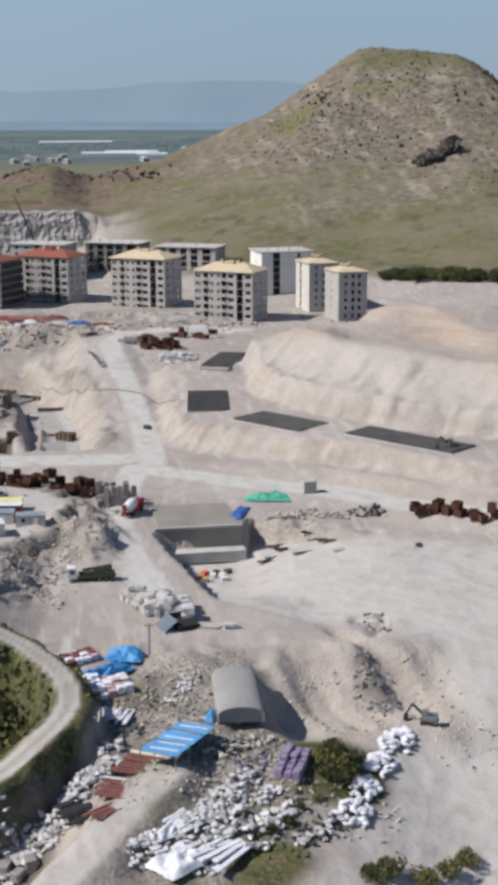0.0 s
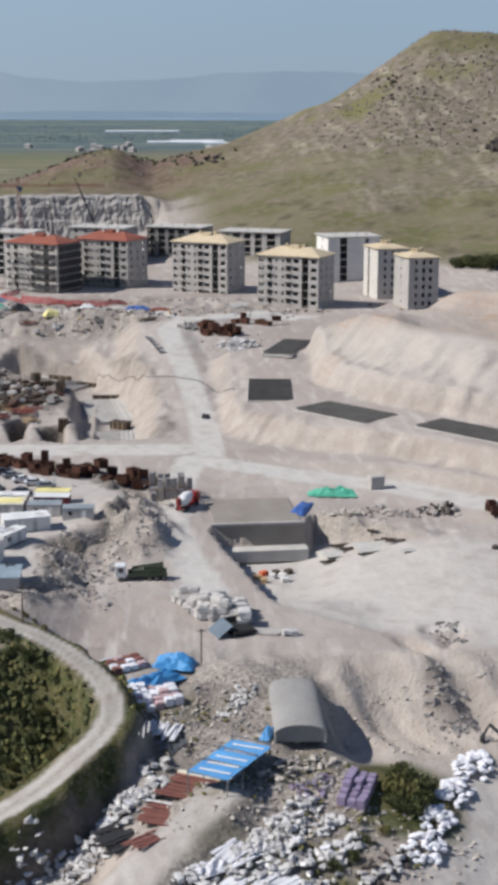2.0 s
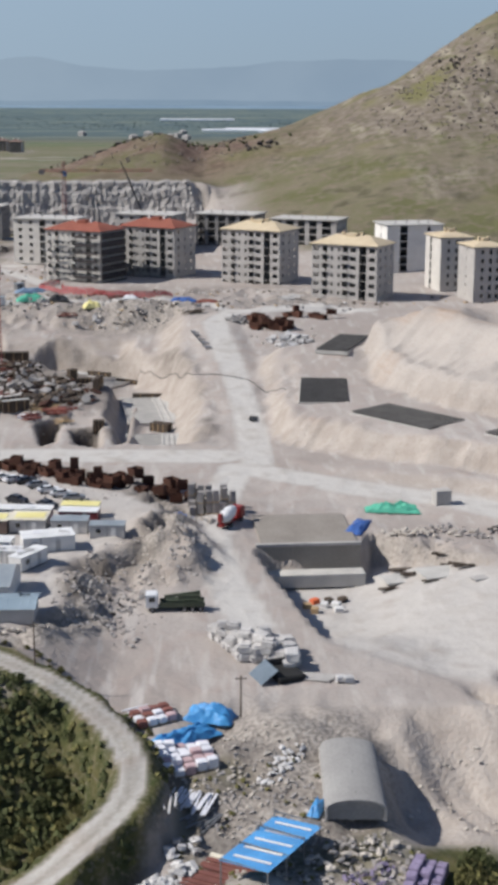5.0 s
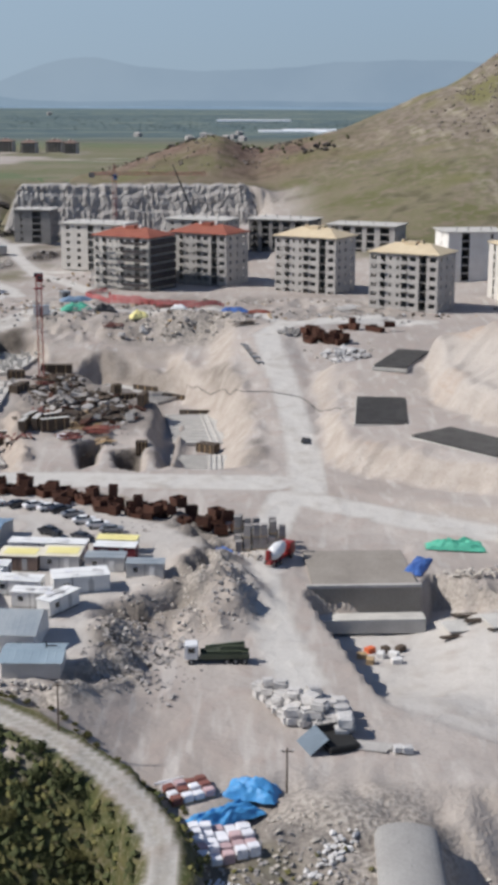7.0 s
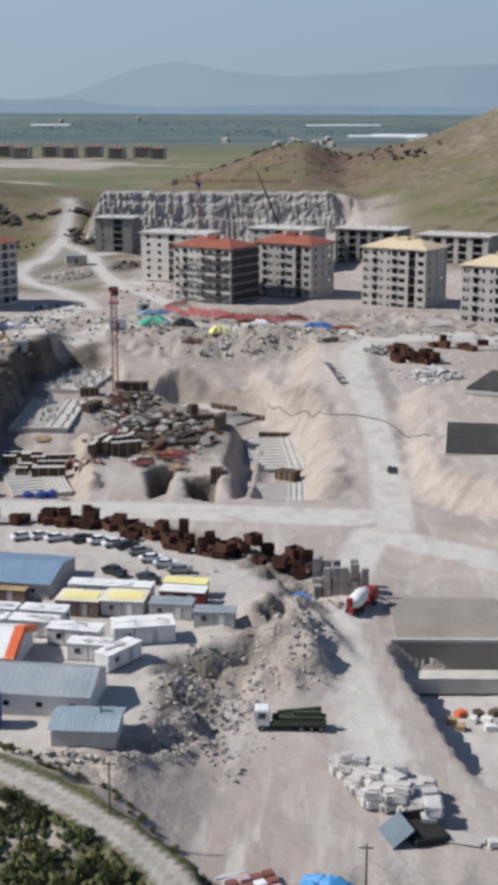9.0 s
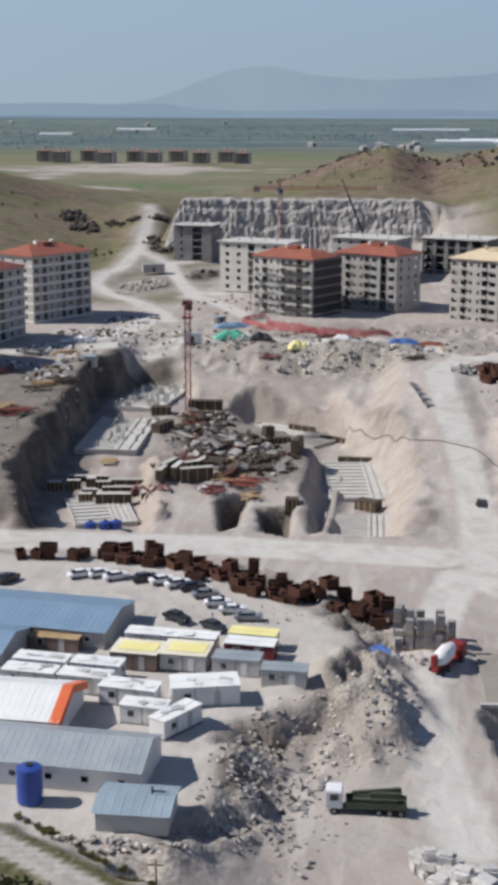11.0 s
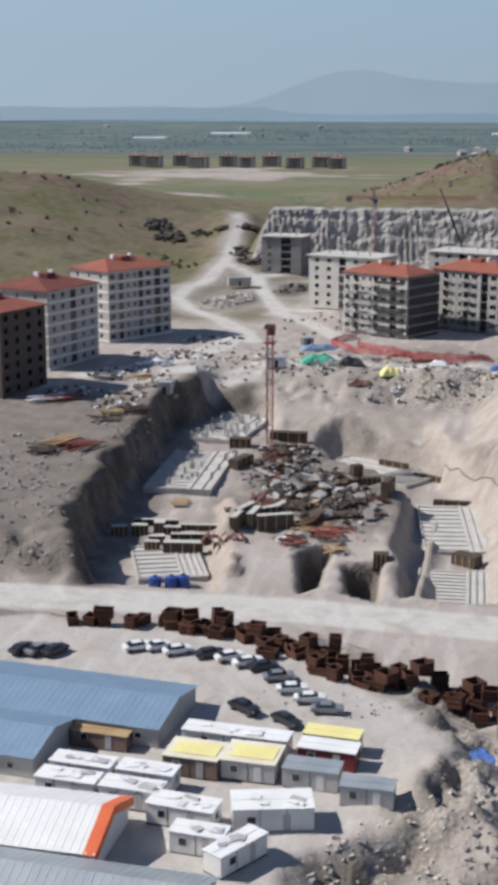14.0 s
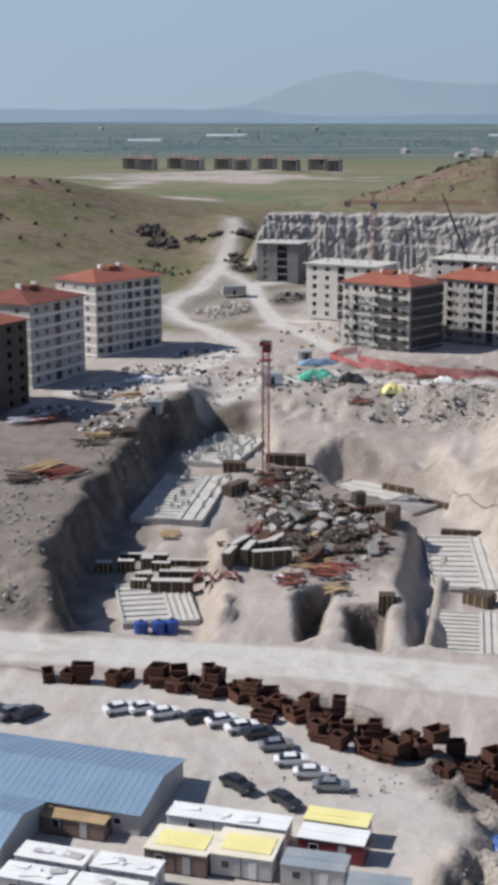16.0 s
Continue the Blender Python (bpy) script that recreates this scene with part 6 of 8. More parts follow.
def quonset(x, y, rz, W, L, rise, h):
    ob = empty("barrel_store", x, y, ztop(x + 4, y + 8) - 0.6, rz, "grey barrel-roofed concrete store", "store")
    n = 14
    arc = [(W / 2 - W / 2 * math.cos(math.pi * k / n), h + rise * math.sin(math.pi * k / n)) for k in range(n + 1)]
    bm = bmesh.new()
    lo = [[bm.verts.new((u, yy, v)) for u, v in arc] for yy in (0, L)]
    inn = [[bm.verts.new((W / 2 + (u - W / 2) * 0.95, yy, v - 0.25)) for u, v in arc] for yy in (0, L)]
    for k in range(n):
        bm.faces.new((lo[0][k], lo[0][k + 1], lo[1][k + 1], lo[1][k]))
        bm.faces.new((inn[0][k + 1], inn[0][k], inn[1][k], inn[1][k + 1]))
        for e in (0, 1):
            bm.faces.new((lo[e][k], inn[e][k], inn[e][k + 1], lo[e][k + 1]))
    part("roof", bm, STORE_ROOF, ob)
    part("side_wall", boxes((0, 0.3, 0, L, 0, h)), CONCRETE, ob)
    part("side_wall", boxes((W - 0.3, W, 0, L, 0, h)), CONCRETE, ob)
    bm = bmesh.new()
    vs = [bm.verts.new((u, L - 0.6, v)) for u, v in arc] + [bm.verts.new((W, L - 0.6, 0)), bm.verts.new((0, L - 0.6, 0))]
    bm.faces.new(vs)
    part("end_wall", bm, CONCRETE_DARK, ob)
    bm = bmesh.new()
    bm.faces.new([bm.verts.new((u, 0.4, v - 0.05)) for u, v in arc] + [bm.verts.new((W, 0.4, 0)), bm.verts.new((0, 0.4, 0))])
    part("front_wall", bm, STORE_ROOF, ob)
    for k in range(3):
        part("roof_seam", boxes((W / 2 - 0.05, W / 2 + 0.05, L * (k + 0.3) / 3.2, L * (k + 0.3) / 3.2 + 0.6, h + rise, h + rise + 0.05)), CONCRETE_DARK, ob)
    return ob


quonset(20.4, 205.2, -2, 7.4, 17.0, 1.3, 1.5)


def canopy():
    ob = empty("blue_canopy", 12.8, 190.6, ztop(13, 196), 58, "open canopy roofed with blue sheets and white strips", "canopy")
    tilt = pose(0, 0, 3.1, -3, 3)
    bm = bmesh.new()
    pts = [(13.0 * k / 26 + a, e) for k in range(26) for a, e in ((0, 0), (0.34, 0), (0.38, 0.07), (0.46, 0.07))] + [(13.0, 0)]
    lo, hi = [bm.verts.new((u, 0, e)) for u, e in pts], [bm.verts.new((u, 6.4, e)) for u, e in pts]
    for a in range(len(pts) - 1):
        bm.faces.new((lo[a], lo[a + 1], hi[a + 1], hi[a]))
    part("roof_sheet", bm, TARP_BLUE, ob).matrix_basis = tilt
    for k in range(5):
        part("white_strip", boxes((1.6 + 2.4 * k, 2.05 + 2.4 * k, 0.6, 5.4, 0.1, 0.13)), WHITE_ROOF, ob, "white translucent strip").matrix_basis = tilt
    for u in (0.2, 4.5, 8.8, 12.7):
        for v in (0.2, 6.2):
            part("post", boxes((u - 0.07, u + 0.07, v - 0.07, v + 0.07, -0.6, 3.05)), STEEL, ob)
        part("rafter", boxes((u - 0.06, u + 0.06, 0.1, 6.3, 2.85, 3.0)), STEEL, ob)


canopy()
draped("blue_sheet", 19.6, 207.5, 70, 4.2, 1.6, 1.2, TARP_BLUE, "blue sheet bundled beside the barrel store", 14)
# stores under tarpaulins
draped("blue_tarpaulin", 3.4, 225.8, 34, 10.0, 3.8, 1.5, TARP_BLUE, "blue tarpaulin stretched over stacked goods", 21, n=34, fold=0.7)
draped("blue_tarpaulin", 6.8, 230.4, -14, 6.8, 4.0, 1.9, TARP_BLUE, "blue tarpaulin over a square stack", 22, fold=0.6)


def goods(x, y, rz, nx, ny, w, d, h, mats, label, seed, group):
    r = random.Random(seed)
    for j in range(ny):
        for i in range(nx):
            m = pose(x, y, 0, 0, 0, rz) @ pose(i * w * 1.08, j * d * 1.1, 0, 0, 0, r.uniform(-6, 6))
            px, py = m.translation.x, m.translation.y
            hh = h * r.uniform(0.75, 1.15)
            bm = bevelled(boxes((-w / 2, w / 2, -d / 2, d / 2, 0.12, hh)), 0.09, 2)
            ob = empty("wrapped_pallet", px, py, ztop(px, py), rz + r.uniform(-6, 6), label, "wrapped pallet", group)
            part("load", bm, r.choice(mats), ob)
            part("pallet", boxes((-w / 2, w / 2, -d / 2, d / 2, 0, 0.12)), TIMBER, ob)


PINK = material("pink printed sacks", (0.52, 0.38, 0.38), (0.38, 0.27, 0.28), 0.8, vary=0.15)
goods(-2.2, 227.8, 24, 4, 3, 1.3, 1.2, 1.1, [PINK, SACK, REDBROWN], "pallet of pink and white sacks", 3, "stores by the track")
goods(1.4, 216.4, 14, 5, 5, 1.35, 1.3, 1.3, [SACK, SACK, PINK], "pallet of white wrapped goods", 4, "stores by the track")
planks("pipe_stack", 3.2, 210.4, 72, 18, 5.2, 0.32, 7.5, SACK, "white plastic profiles stacked side by side", "pipe stack", 5, 5, 0.5, "profile")
planks("pipe_stack", 5.2, 206.2, 50, 9, 4.0, 0.26, 3.5, STEEL, "grey profiles lying loosely on the slope", "pipe stack", 6, 14, 0.3, "profile")
planks("pipe_stack", 1.4, 205.2, 96, 4, 4.0, 0.24, 2.4, STONE_WHITE, "pale posts leaning on the slope", "pipe stack", 7, 10, 0.4, "profile")
planks("pipe_stack", -3.0, 231.0, 20, 10, 3.0, 0.2, 4.0, SACK, "white battens laid beside the stores", "pipe stack", 8, 12, 0.15, "batten")

# brown profile stacks beside the low track
planks("steel_profile_stack", 8.0, 196.0, 152, 16, 7.2, 0.42, 6.0, REDBROWN, "red brown steel profiles in a stack", "profile stack", 9, 2, 0.3, "profile")
planks("insulation_roll", 9.6, 198.4, 152, 2, 7.0, 0.8, 1.2, CREAM_ROOF, "cream wrapped roll on the profile stack", "roll", 10, 1, 0.5, "roll")
planks("steel_profile_stack", 4.4, 189.6, 155, 14, 6.6, 0.42, 5.2, REDBROWN, "red brown steel profiles beside the track", "profile stack", 11, 3, 0.25, "profile")
planks("white_beam", 4.6, 192.4, 155, 1, 7.0, 0.5, 0.1, WHITE_PAINT, "white beam lying across the profiles", "beam", 12, 1, 0.5, "beam")
planks("steel_profile_stack", -0.6, 186.2, 35, 7, 6.4, 0.45, 3.0, DARKSTEEL, "dark steel sheets stacked by the track", "profile stack", 13, 2, 0.3, "sheet")
planks("steel_profile_stack", 2.0, 184.0, 35, 5, 5.2, 0.42, 2.2, REDBROWN, "red brown profiles by the track edge", "profile stack", 14, 4, 0.2, "profile")

# stone heaps
draped("white_sheet", 12.4, 174.6, 40, 9.5, 6.0, 1.3, SACK, "white sheeting spread over goods below the low track", 41, fold=0.7)
draped("white_sheet", 10.6, 179.6, 30, 4.5, 3.2, 1.0, SACK, "small white sheet spread over goods", 42, fold=0.8)
planks("stone_slab_stack", -9.4, 186.4, 24, 4, 6.5, 1.9, 5.6, CONCRETE, "wide grey stone slabs laid on the slope", "slab stack", 18, 3, 0.5, "slab")
planks("steel_sheet_stack", -1.4, 189.0, 36, 3, 7.0, 1.2, 2.6, DARKSTEEL, "long dark sheets laid beside the profiles", "sheet stack", 19, 2, 0.4, "sheet")
for k, (px, py, rx, ry, rz, n) in enumerate(((-1.6, 193.4, 4.2, 1.8, 40, 60), (-6.5, 188.6, 4, 1.8, 36, 40), (-12.5, 185.5, 4.2, 2.2, 36, 50), (8, 176.5, 3.6, 2.2, 40, 50), (19.5, 181, 4, 2.4, 40, 60), (27, 183, 3.2, 1.6, 30, 36))):
    heap("stone_heap", px, py, rx, ry, rz, n, (0.4, 1.3), STONES[STONE_WHITE] + BLOCKS[STONE_WHITE] + BLOCKS[SACK][:1], "tumbled white stone offcuts on the slope", "stone heap", 1.1, 150 + k)
for k, (px, py, rx, ry, rz, n) in enumerate(((1.6, 195.6, 4.2, 1.8, 40, 60), (-2.4, 190.9, 4.2, 1.8, 36, 60), (-7.6, 187, 4, 2.2, 36, 50), (-10.5, 182.5, 4, 2.6, 36, 45), (-5, 186, 3.5, 2.0, 36, 36), (3.4, 201, 2.6, 1.4, 30, 26))):
    heap("stone_heap", px, py, rx, ry, rz, n, (0.45, 1.25), BLOCKS[STONE_WHITE] + STONES[STONE_WHITE] + BLOCKS[STONE_GREY][:1], "heap of white dressed stone offcuts below the track", "stone heap", 0.9, 50 + k)
for k, (px, py, rx, ry, rz, n) in enumerate(((19, 186, 4.6, 2.6, 40, 90), (22.8, 190.5, 3.4, 2.2, 50, 60), (14.5, 180.5, 4.2, 2.6, 45, 70), (25.5, 187.5, 2.6, 1.6, 20, 40), (16, 175, 4, 3, 30, 50))):
    heap("stone_heap", px, py, rx, ry, rz, n, (0.4, 1.1), STONES[STONE_WHITE] + BLOCKS[STONE_WHITE], "heap of white stone rubble beside the low track", "stone heap", 0.9, 60 + k)
planks("marble_slab_stack", 16.5, 176.0, 44, 14, 7.0, 0.8, 8.0, SACK, "white sheets and slabs tipped down the slope", "slab stack", 17, 9, 0.6, "slab")
planks("marble_slab_stack", 13.4, 181.6, 48, 11, 5.6, 0.5, 5.0, SACK, "pale marble slabs tipped in a row", "slab stack", 15, 6, 0.4, "slab")
for px, py, s in ((-12.5, 182.5, 2.4), (-10.2, 180.8, 2.0), (-8.4, 182.0, 2.2), (-14.6, 180.6, 2.2)):
    sb = new("stone_block", BLOCKS[STONE_GREY][int(px) % 4])
    sb.matrix_basis = pose(px, py, ztop(px, py) + 0.4 * s, 0, 0, px * 30) @ Matrix.Diagonal((s, s * 0.9, s * 1.1, 1))
    tagged(sb, "large grey stone block by the low track", "stone block", "grey stone blocks")
planks("marble_slab_stack", -11.6, 186.0, 20, 3, 4.6, 1.6, 3.2, STEEL, "wide grey slabs lying flat", "slab stack", 16, 2, 0.3, "slab")
goods(30.6, 190.6, 68, 6, 3, 1.25, 1.2, 1.5, [LILAC], "lilac wrapped pallet in a tight stack", 6, "lilac pallets")
heap("lilac_heap", 24.5, 195.0, 3.4, 2.4, 30, 60, (0.35, 0.8), BLOCKS[STONE_GREY] + [stone_mesh("lilac_block", 77, LILAC, blocky=True)] * 5, "tumbled lilac and grey blocks", "block heap", 0.8, 70, "block")
SACKS = [stone_mesh("sack", 90 + k, SACK, 0.8) for k in range(4)]
for k, (px, py, rx, ry, rz, n) in enumerate(((49.4, 205, 4.2, 2.6, 60, 60), (45.0, 198, 3.8, 2.3, 58, 50), (41, 190.5, 3.6, 2.0, 58, 46), (38, 184, 3.4, 2.4, 55, 40))):
    heap("sack_heap", px, py, rx, ry, rz, n, (0.8, 1.5), SACKS, "heap of white bulk sacks along the track", "sack heap", 0.9, 80 + k, "sack")
heap("stone_heap", 23, 179, 4.5, 3.0, 35, 60, (0.5, 1.3), STONES[STONE_WHITE] + BLOCKS[STONE_WHITE] + STONES[STONE_GREY][:2], "heap of white and grey stone rubble", "stone heap", 0.9, 91)
heap("stone_heap", 32, 179.5, 5, 2.2, 40, 60, (0.5, 1.2), BLOCKS[STONE_WHITE] + STONES[ROCK_DARK], "black and white stone offcuts", "stone heap", 0.7, 90)
for k, (px, py) in enumerate(((15.5, 216.5), (16.8, 218.6), (14.4, 214.8), (17.6, 220.6))):
    heap("rubble_heap", px, py, 1.6, 1.3, 0, 14, (0.4, 0.9), STONES[STONE_WHITE], "white stone rubble beside the barrel store", "rubble heap", 0.4, 100 + k)
heap("rubble_heap", 23, 199.5, 5.5, 2.6, 15, 70, (0.4, 1.1), STONES[STONE_PALE] + STONES[STONE_GREY], "broken stone in front of the barrel store", "rubble heap", 0.8, 110)
scatter("loose_stones", [(20, 196, 12, 12), (10, 215, 10, 12), (4, 191, 5, 8), (34, 185, 12, 8)], 650, (0.15, 0.6), STONE_PALE, "loose stones over the lower slope", 42)
scatter("scarp_stones", [(49, 222, 4, 7), (53, 240, 3, 5)], 160, (0.2, 0.8), STONE_GREY, "grey broken stones on the fluted scarp", 49)
scatter("scarp_pale_stones", [(44, 218, 12, 8), (58, 220, 6, 10), (62, 205, 8, 8)], 220, (0.15, 0.6), STONE_PALE, "pale stones fallen below the scarp", 50)
scatter("loose_dark_stones", [(24, 194, 10, 10), (12, 212, 8, 10)], 350, (0.15, 0.6), STONE_GREY, "loose grey stones over the lower slope", 43)


def digger(x, y, rz):
    ob = empty("excavator", x, y, ztop(x, y), rz, "small dark excavator working at the gully", "excavator")
    for s in (-0.9, 0.9):
        part("track", bevelled(boxes((-1.5, 1.5, s - 0.25, s + 0.25, 0, 0.7)), 0.15, 2), DARKSTEEL, ob)
    part("body", bevelled(boxes((-1.4, 1.1, -1.0, 1.0, 0.8, 1.7)), 0.1), STEEL, ob)
    c = part("cab", bevelled(boxes((0.1, 1.2, 0.1, 1.0, 1.7, 2.7)), 0.08), STEEL, ob)
    part("cab_window", boxes((1.18, 1.22, 0.2, 0.9, 1.8, 2.6)), GLASS, c)
    bm = bmesh.new()
    beam(bm, (1.0, -0.3, 1.4), (2.9, -0.3, 3.2), 0.35)
    part("boom", bm, DARKSTEEL, ob)
    bm = bmesh.new()
    beam(bm, (2.9, -0.3, 3.2), (4.0, -0.3, 1.2), 0.28)
    part("arm", bm, DARKSTEEL, ob)
    part("bucket", bevelled(boxes((3.6, 4.3, -0.8, 0.2, 0.3, 1.2)), 0.08), DARKSTEEL, ob)


digger(56.0, 211.0, 160)


# ---- scrub ----
def foliage(seed, r, h, n, size):
    rr = random.Random(seed)
    bm = bmesh.new()
    lumps = [(rr.uniform(-0.6, 0.6) * r, rr.uniform(-0.6, 0.6) * r, rr.uniform(0.3, 0.75) * h, rr.uniform(0.3, 0.6) * r) for _ in range(7)]
    for _ in range(n):
        x, y, z, q = rr.choice(lumps)
        d = Vector((rr.gauss(0, 1), rr.gauss(0, 1), rr.gauss(0, 0.8))).normalized() * q * rr.uniform(0.6, 1.1)
        p = Vector((x, y, max(0.1, z))) + d
        if p.z < 0.05:
            p.z = 0.1 + rr.random() * 0.3
        m = Matrix.Translation(p) @ Euler((rr.uniform(0, 6), rr.uniform(0, 6), rr.uniform(0, 6))).to_matrix().to_4x4()
        s = size * rr.uniform(0.6, 1.4)
        vs = [bm.verts.new(m @ Vector(c)) for c in ((-s, 0, 0), (0, -s * 0.5, 0.1 * s), (s, 0, 0), (0, s * 0.5, 0.1 * s))]
        bm.faces.new(vs)
    me = bpy.data.meshes.new("foliage")
    bm.to_mesh(me)
    bm.free()
    return me


FOLIAGE = []
for k in range(4):
    me_ = foliage(k, 1.7, 1.9, 620, 0.19)
    me_.materials.append(LEAF if k < 3 else LEAF_DRY)
    FOLIAGE.append(me_)
stem_bm = bmesh.new()
for a in range(5):
    beam(stem_bm, (0, 0, -0.2), (0.8 * math.cos(a * 1.3), 0.8 * math.sin(a * 1.3), 1.1), 0.07)
STEM = bpy.data.meshes.new("stem")
stem_bm.to_mesh(STEM)
stem_bm.free()
STEM.materials.append(BARK)


def shrub(x, y, s, k, label="dense green scrub bush"):
    ob = empty("shrub", x, y, ztop(x, y) - 0.1, k * 67, label, "shrub", "scrub bushes")
    ob.scale = (s, s, s)
    for nm, me in (("stem", STEM), ("foliage", FOLIAGE[k % 4])):
        c = new(nm, me)
        c.parent = ob


rs = random.Random(7)
made = 0
while made < 200:
    px, py = rs.uniform(-42, -5), rs.uniform(193, 243)
    d, _ = along(np.array([px]), np.array([py]), ROAD_BEND)
    side = py < 232 - 0.62 * (px + 17) - 2 and px < -5 and py > 196 - 0.5 * (px + 8)
    if d[0] > 3.6 and side:
        shrub(px, py, rs.uniform(0.4, 0.9), made)
        made += 1
for px, py, s in ((37, 195, 1.6), (39, 192, 1.5), (36.5, 198, 1.4), (40, 196.5, 1.5), (38.2, 200, 1.2), (35.5, 192, 1.1), (28, 181.5, 0.7), (25.5, 179, 0.8), (30, 184, 0.6), (33, 186.5, 0.6), (41, 172, 1.4), (45, 171, 1.3), (49, 173, 1.3), (53, 176, 1.2), (38, 170, 1.3)):
    shrub(px, py, s, int(px * 3), "green bush growing among the stone heaps")
for k in range(46):
    u = k / 45
    px, py = -36 + 36 * u, 250.5 - 0.55 * (36 * u) + 3.6 - 9 * u * u
    shrub(px + rs.uniform(-0.6, 0.6), py + rs.uniform(-0.7, 0.7) - 0.5, rs.uniform(0.25, 0.45), 3 + 4 * k, "dry grass tuft on the track's verge")


# ---- the excavations ----
def foundation(x, y, rz, w, d, z, label, seed, ribs=9, cross=3, pegs=0):
    """A cast raft with upstand beams."""
    ob = empty("foundation_raft", x, y, z, rz, label, "foundation")
    part("raft", boxes((-w / 2, w / 2, -d / 2, d / 2, -1.2, 0)), SLAB, ob)
    r = random.Random(seed)
    for k in range(ribs):
        v = -d / 2 + d * (k + 0.4) / ribs
        part("beam", boxes((-w / 2, w * 0.12, v, v + 0.3, 0, 0.22)), CONCRETE, ob)
    for k in range(cross):
        u = w * 0.12 + w * 0.36 * (k + 0.3) / cross
        part("beam", boxes((u, u + 0.3, -d / 2, d / 2, 0, 0.24)), CONCRETE, ob)
    for s in (-1, 1):
        part("edge_beam", boxes((s * w / 2 - 0.2, s * w / 2 + 0.2, -d / 2, d / 2, -1.0, 0.3)), CONCRETE, ob)
    part("edge_beam", boxes((-w / 2, w / 2, -d / 2 - 0.2, -d / 2 + 0.2, -1.0, 0.3)), CONCRETE, ob)
    for k in range(pegs):
        u, v = r.uniform(-w / 2, w / 2), r.uniform(-d / 2, d / 2)
        part("starter_column", boxes((u - 0.3, u + 0.3, v - 0.15, v + 0.15, 0, r.uniform(0.8, 1.7))), SLAB, ob)
    return ob


foundation(-58.5, 391.5, 20, 12.5, 21, -1.2, "pale cast foundation raft in the pit", 1, 8, 4)
foundation(-67, 449, 2, 14.5, 36, 1.7, "long cast foundation raft with upstand beams", 2, 15, 2, 26)
foundation(-66, 490, -6, 13, 32, 2.7, "foundation raft crowded with starter columns", 3, 9, 1, 70)
foundation(-7, 430, 7, 14, 34, -3.2, "foundation raft with pale strips and beams", 4, 11, 3)
foundation(-4.8, 390, 2, 14, 23, -3.1, "foundation raft beside the cross road", 5, 12, 4)
foundation(-27, 476, -31, 28, 17, -3.3, "foundation raft under the back wall of the pit", 6, 5, 8)


def dark_panel(x, y, rz, w, d, h, label="dark shuttering frame with a pale top", top=SLAB, z=None):
    ob = empty("shuttering_frame", x, y, ztop(x, y) if z is None else z, rz, label, "shuttering", "shuttering in the pits")
    part("side", boxes((-w / 2, w / 2, -d / 2, d / 2, -0.5, h)), DARKWOOD, ob)
    part("top", boxes((-w / 2, w / 2, -d / 2 + 0.1, d / 2 - 0.1, h, h + 0.12)), top, ob)
    for u in (-0.3, 0.0, 0.3):
        part("waler", boxes((w * u - 0.1, w * u + 0.1, -d / 2 - 0.12, -d / 2, 0, h)), TIMBER, ob)


for px, py, rz, w, d, h in ((-72, 406, 8, 3.0, 1.6, 2.0), (-68, 407, 8, 3.0, 1.6, 2.2), (-64.5, 409, 8, 2.2, 2.4, 2.4), (-61.5, 407.5, 8, 3.4, 1.4, 2.0), (-56.5, 402.5, 8, 8, 1.3, 2.3), (-57, 397.5, 8, 7.4, 2.2, 2.2),
                          (-63, 401, 8, 3.0, 1.6, 2.0), (-63.2, 398, 8, 2.8, 1.5, 1.8), (-57, 410.5, 8, 8, 1.2, 1.8), (-66, 412.5, 5, 9, 1.2, 1.8), (-51, 401, 98, 6, 1.2, 2.2)):
    dark_panel(px, py, rz, w, d, h, z=-1.4)
for px, py, rz, w, d, h in ((-46.8, 408, 72, 6.5, 1.4, 2.6), (-44.6, 405, 84, 6, 1.5, 2.8), (-40.2, 403.5, 24, 7, 1.6, 2.8), (-47.5, 402.5, 84, 5, 1.4, 2.6), (-42.5, 409, 40, 5, 1.5, 2.4)):
    dark_panel(px, py, rz, w, d, h, "large dark precast panel with a pale edge")
for px, py, rz, w, d, h in ((-3.6, 407, -28, 5, 3.2, 2.0), (-18.5, 391, 4, 2.8, 2.4, 2.6), (-7, 447.5, -2, 11, 1.2, 1.4), (-29.5, 447, 40, 2.4, 1.8, 3.0), (-26, 445, 20, 4, 1.6, 1.8), (-21.5, 436, 80, 6, 1.6, 3.0), (-24, 479, -27, 8, 0.8, 2.0), (-15, 470, -27, 8, 0.7, 1.2)):
    dark_panel(px, py, rz, w, d, h, "brown shuttering box in the pit", DARKWOOD)
for px, py, rz, w, d, h in ((-50, 480, 2, 9, 2.6, 2.4), (-60.5, 472, 6, 5, 3, 2.2), (-57, 455, 70, 7, 2.6, 2.2)):
    dark_panel(px, py, rz, w, d, h, "rusty brown site container at the pit edge", DARKWOOD)
PIPE_RED = material("red lead steel", (0.26, 0.08, 0.06), (0.16, 0.05, 0.04), 0.7, vary=0.25)
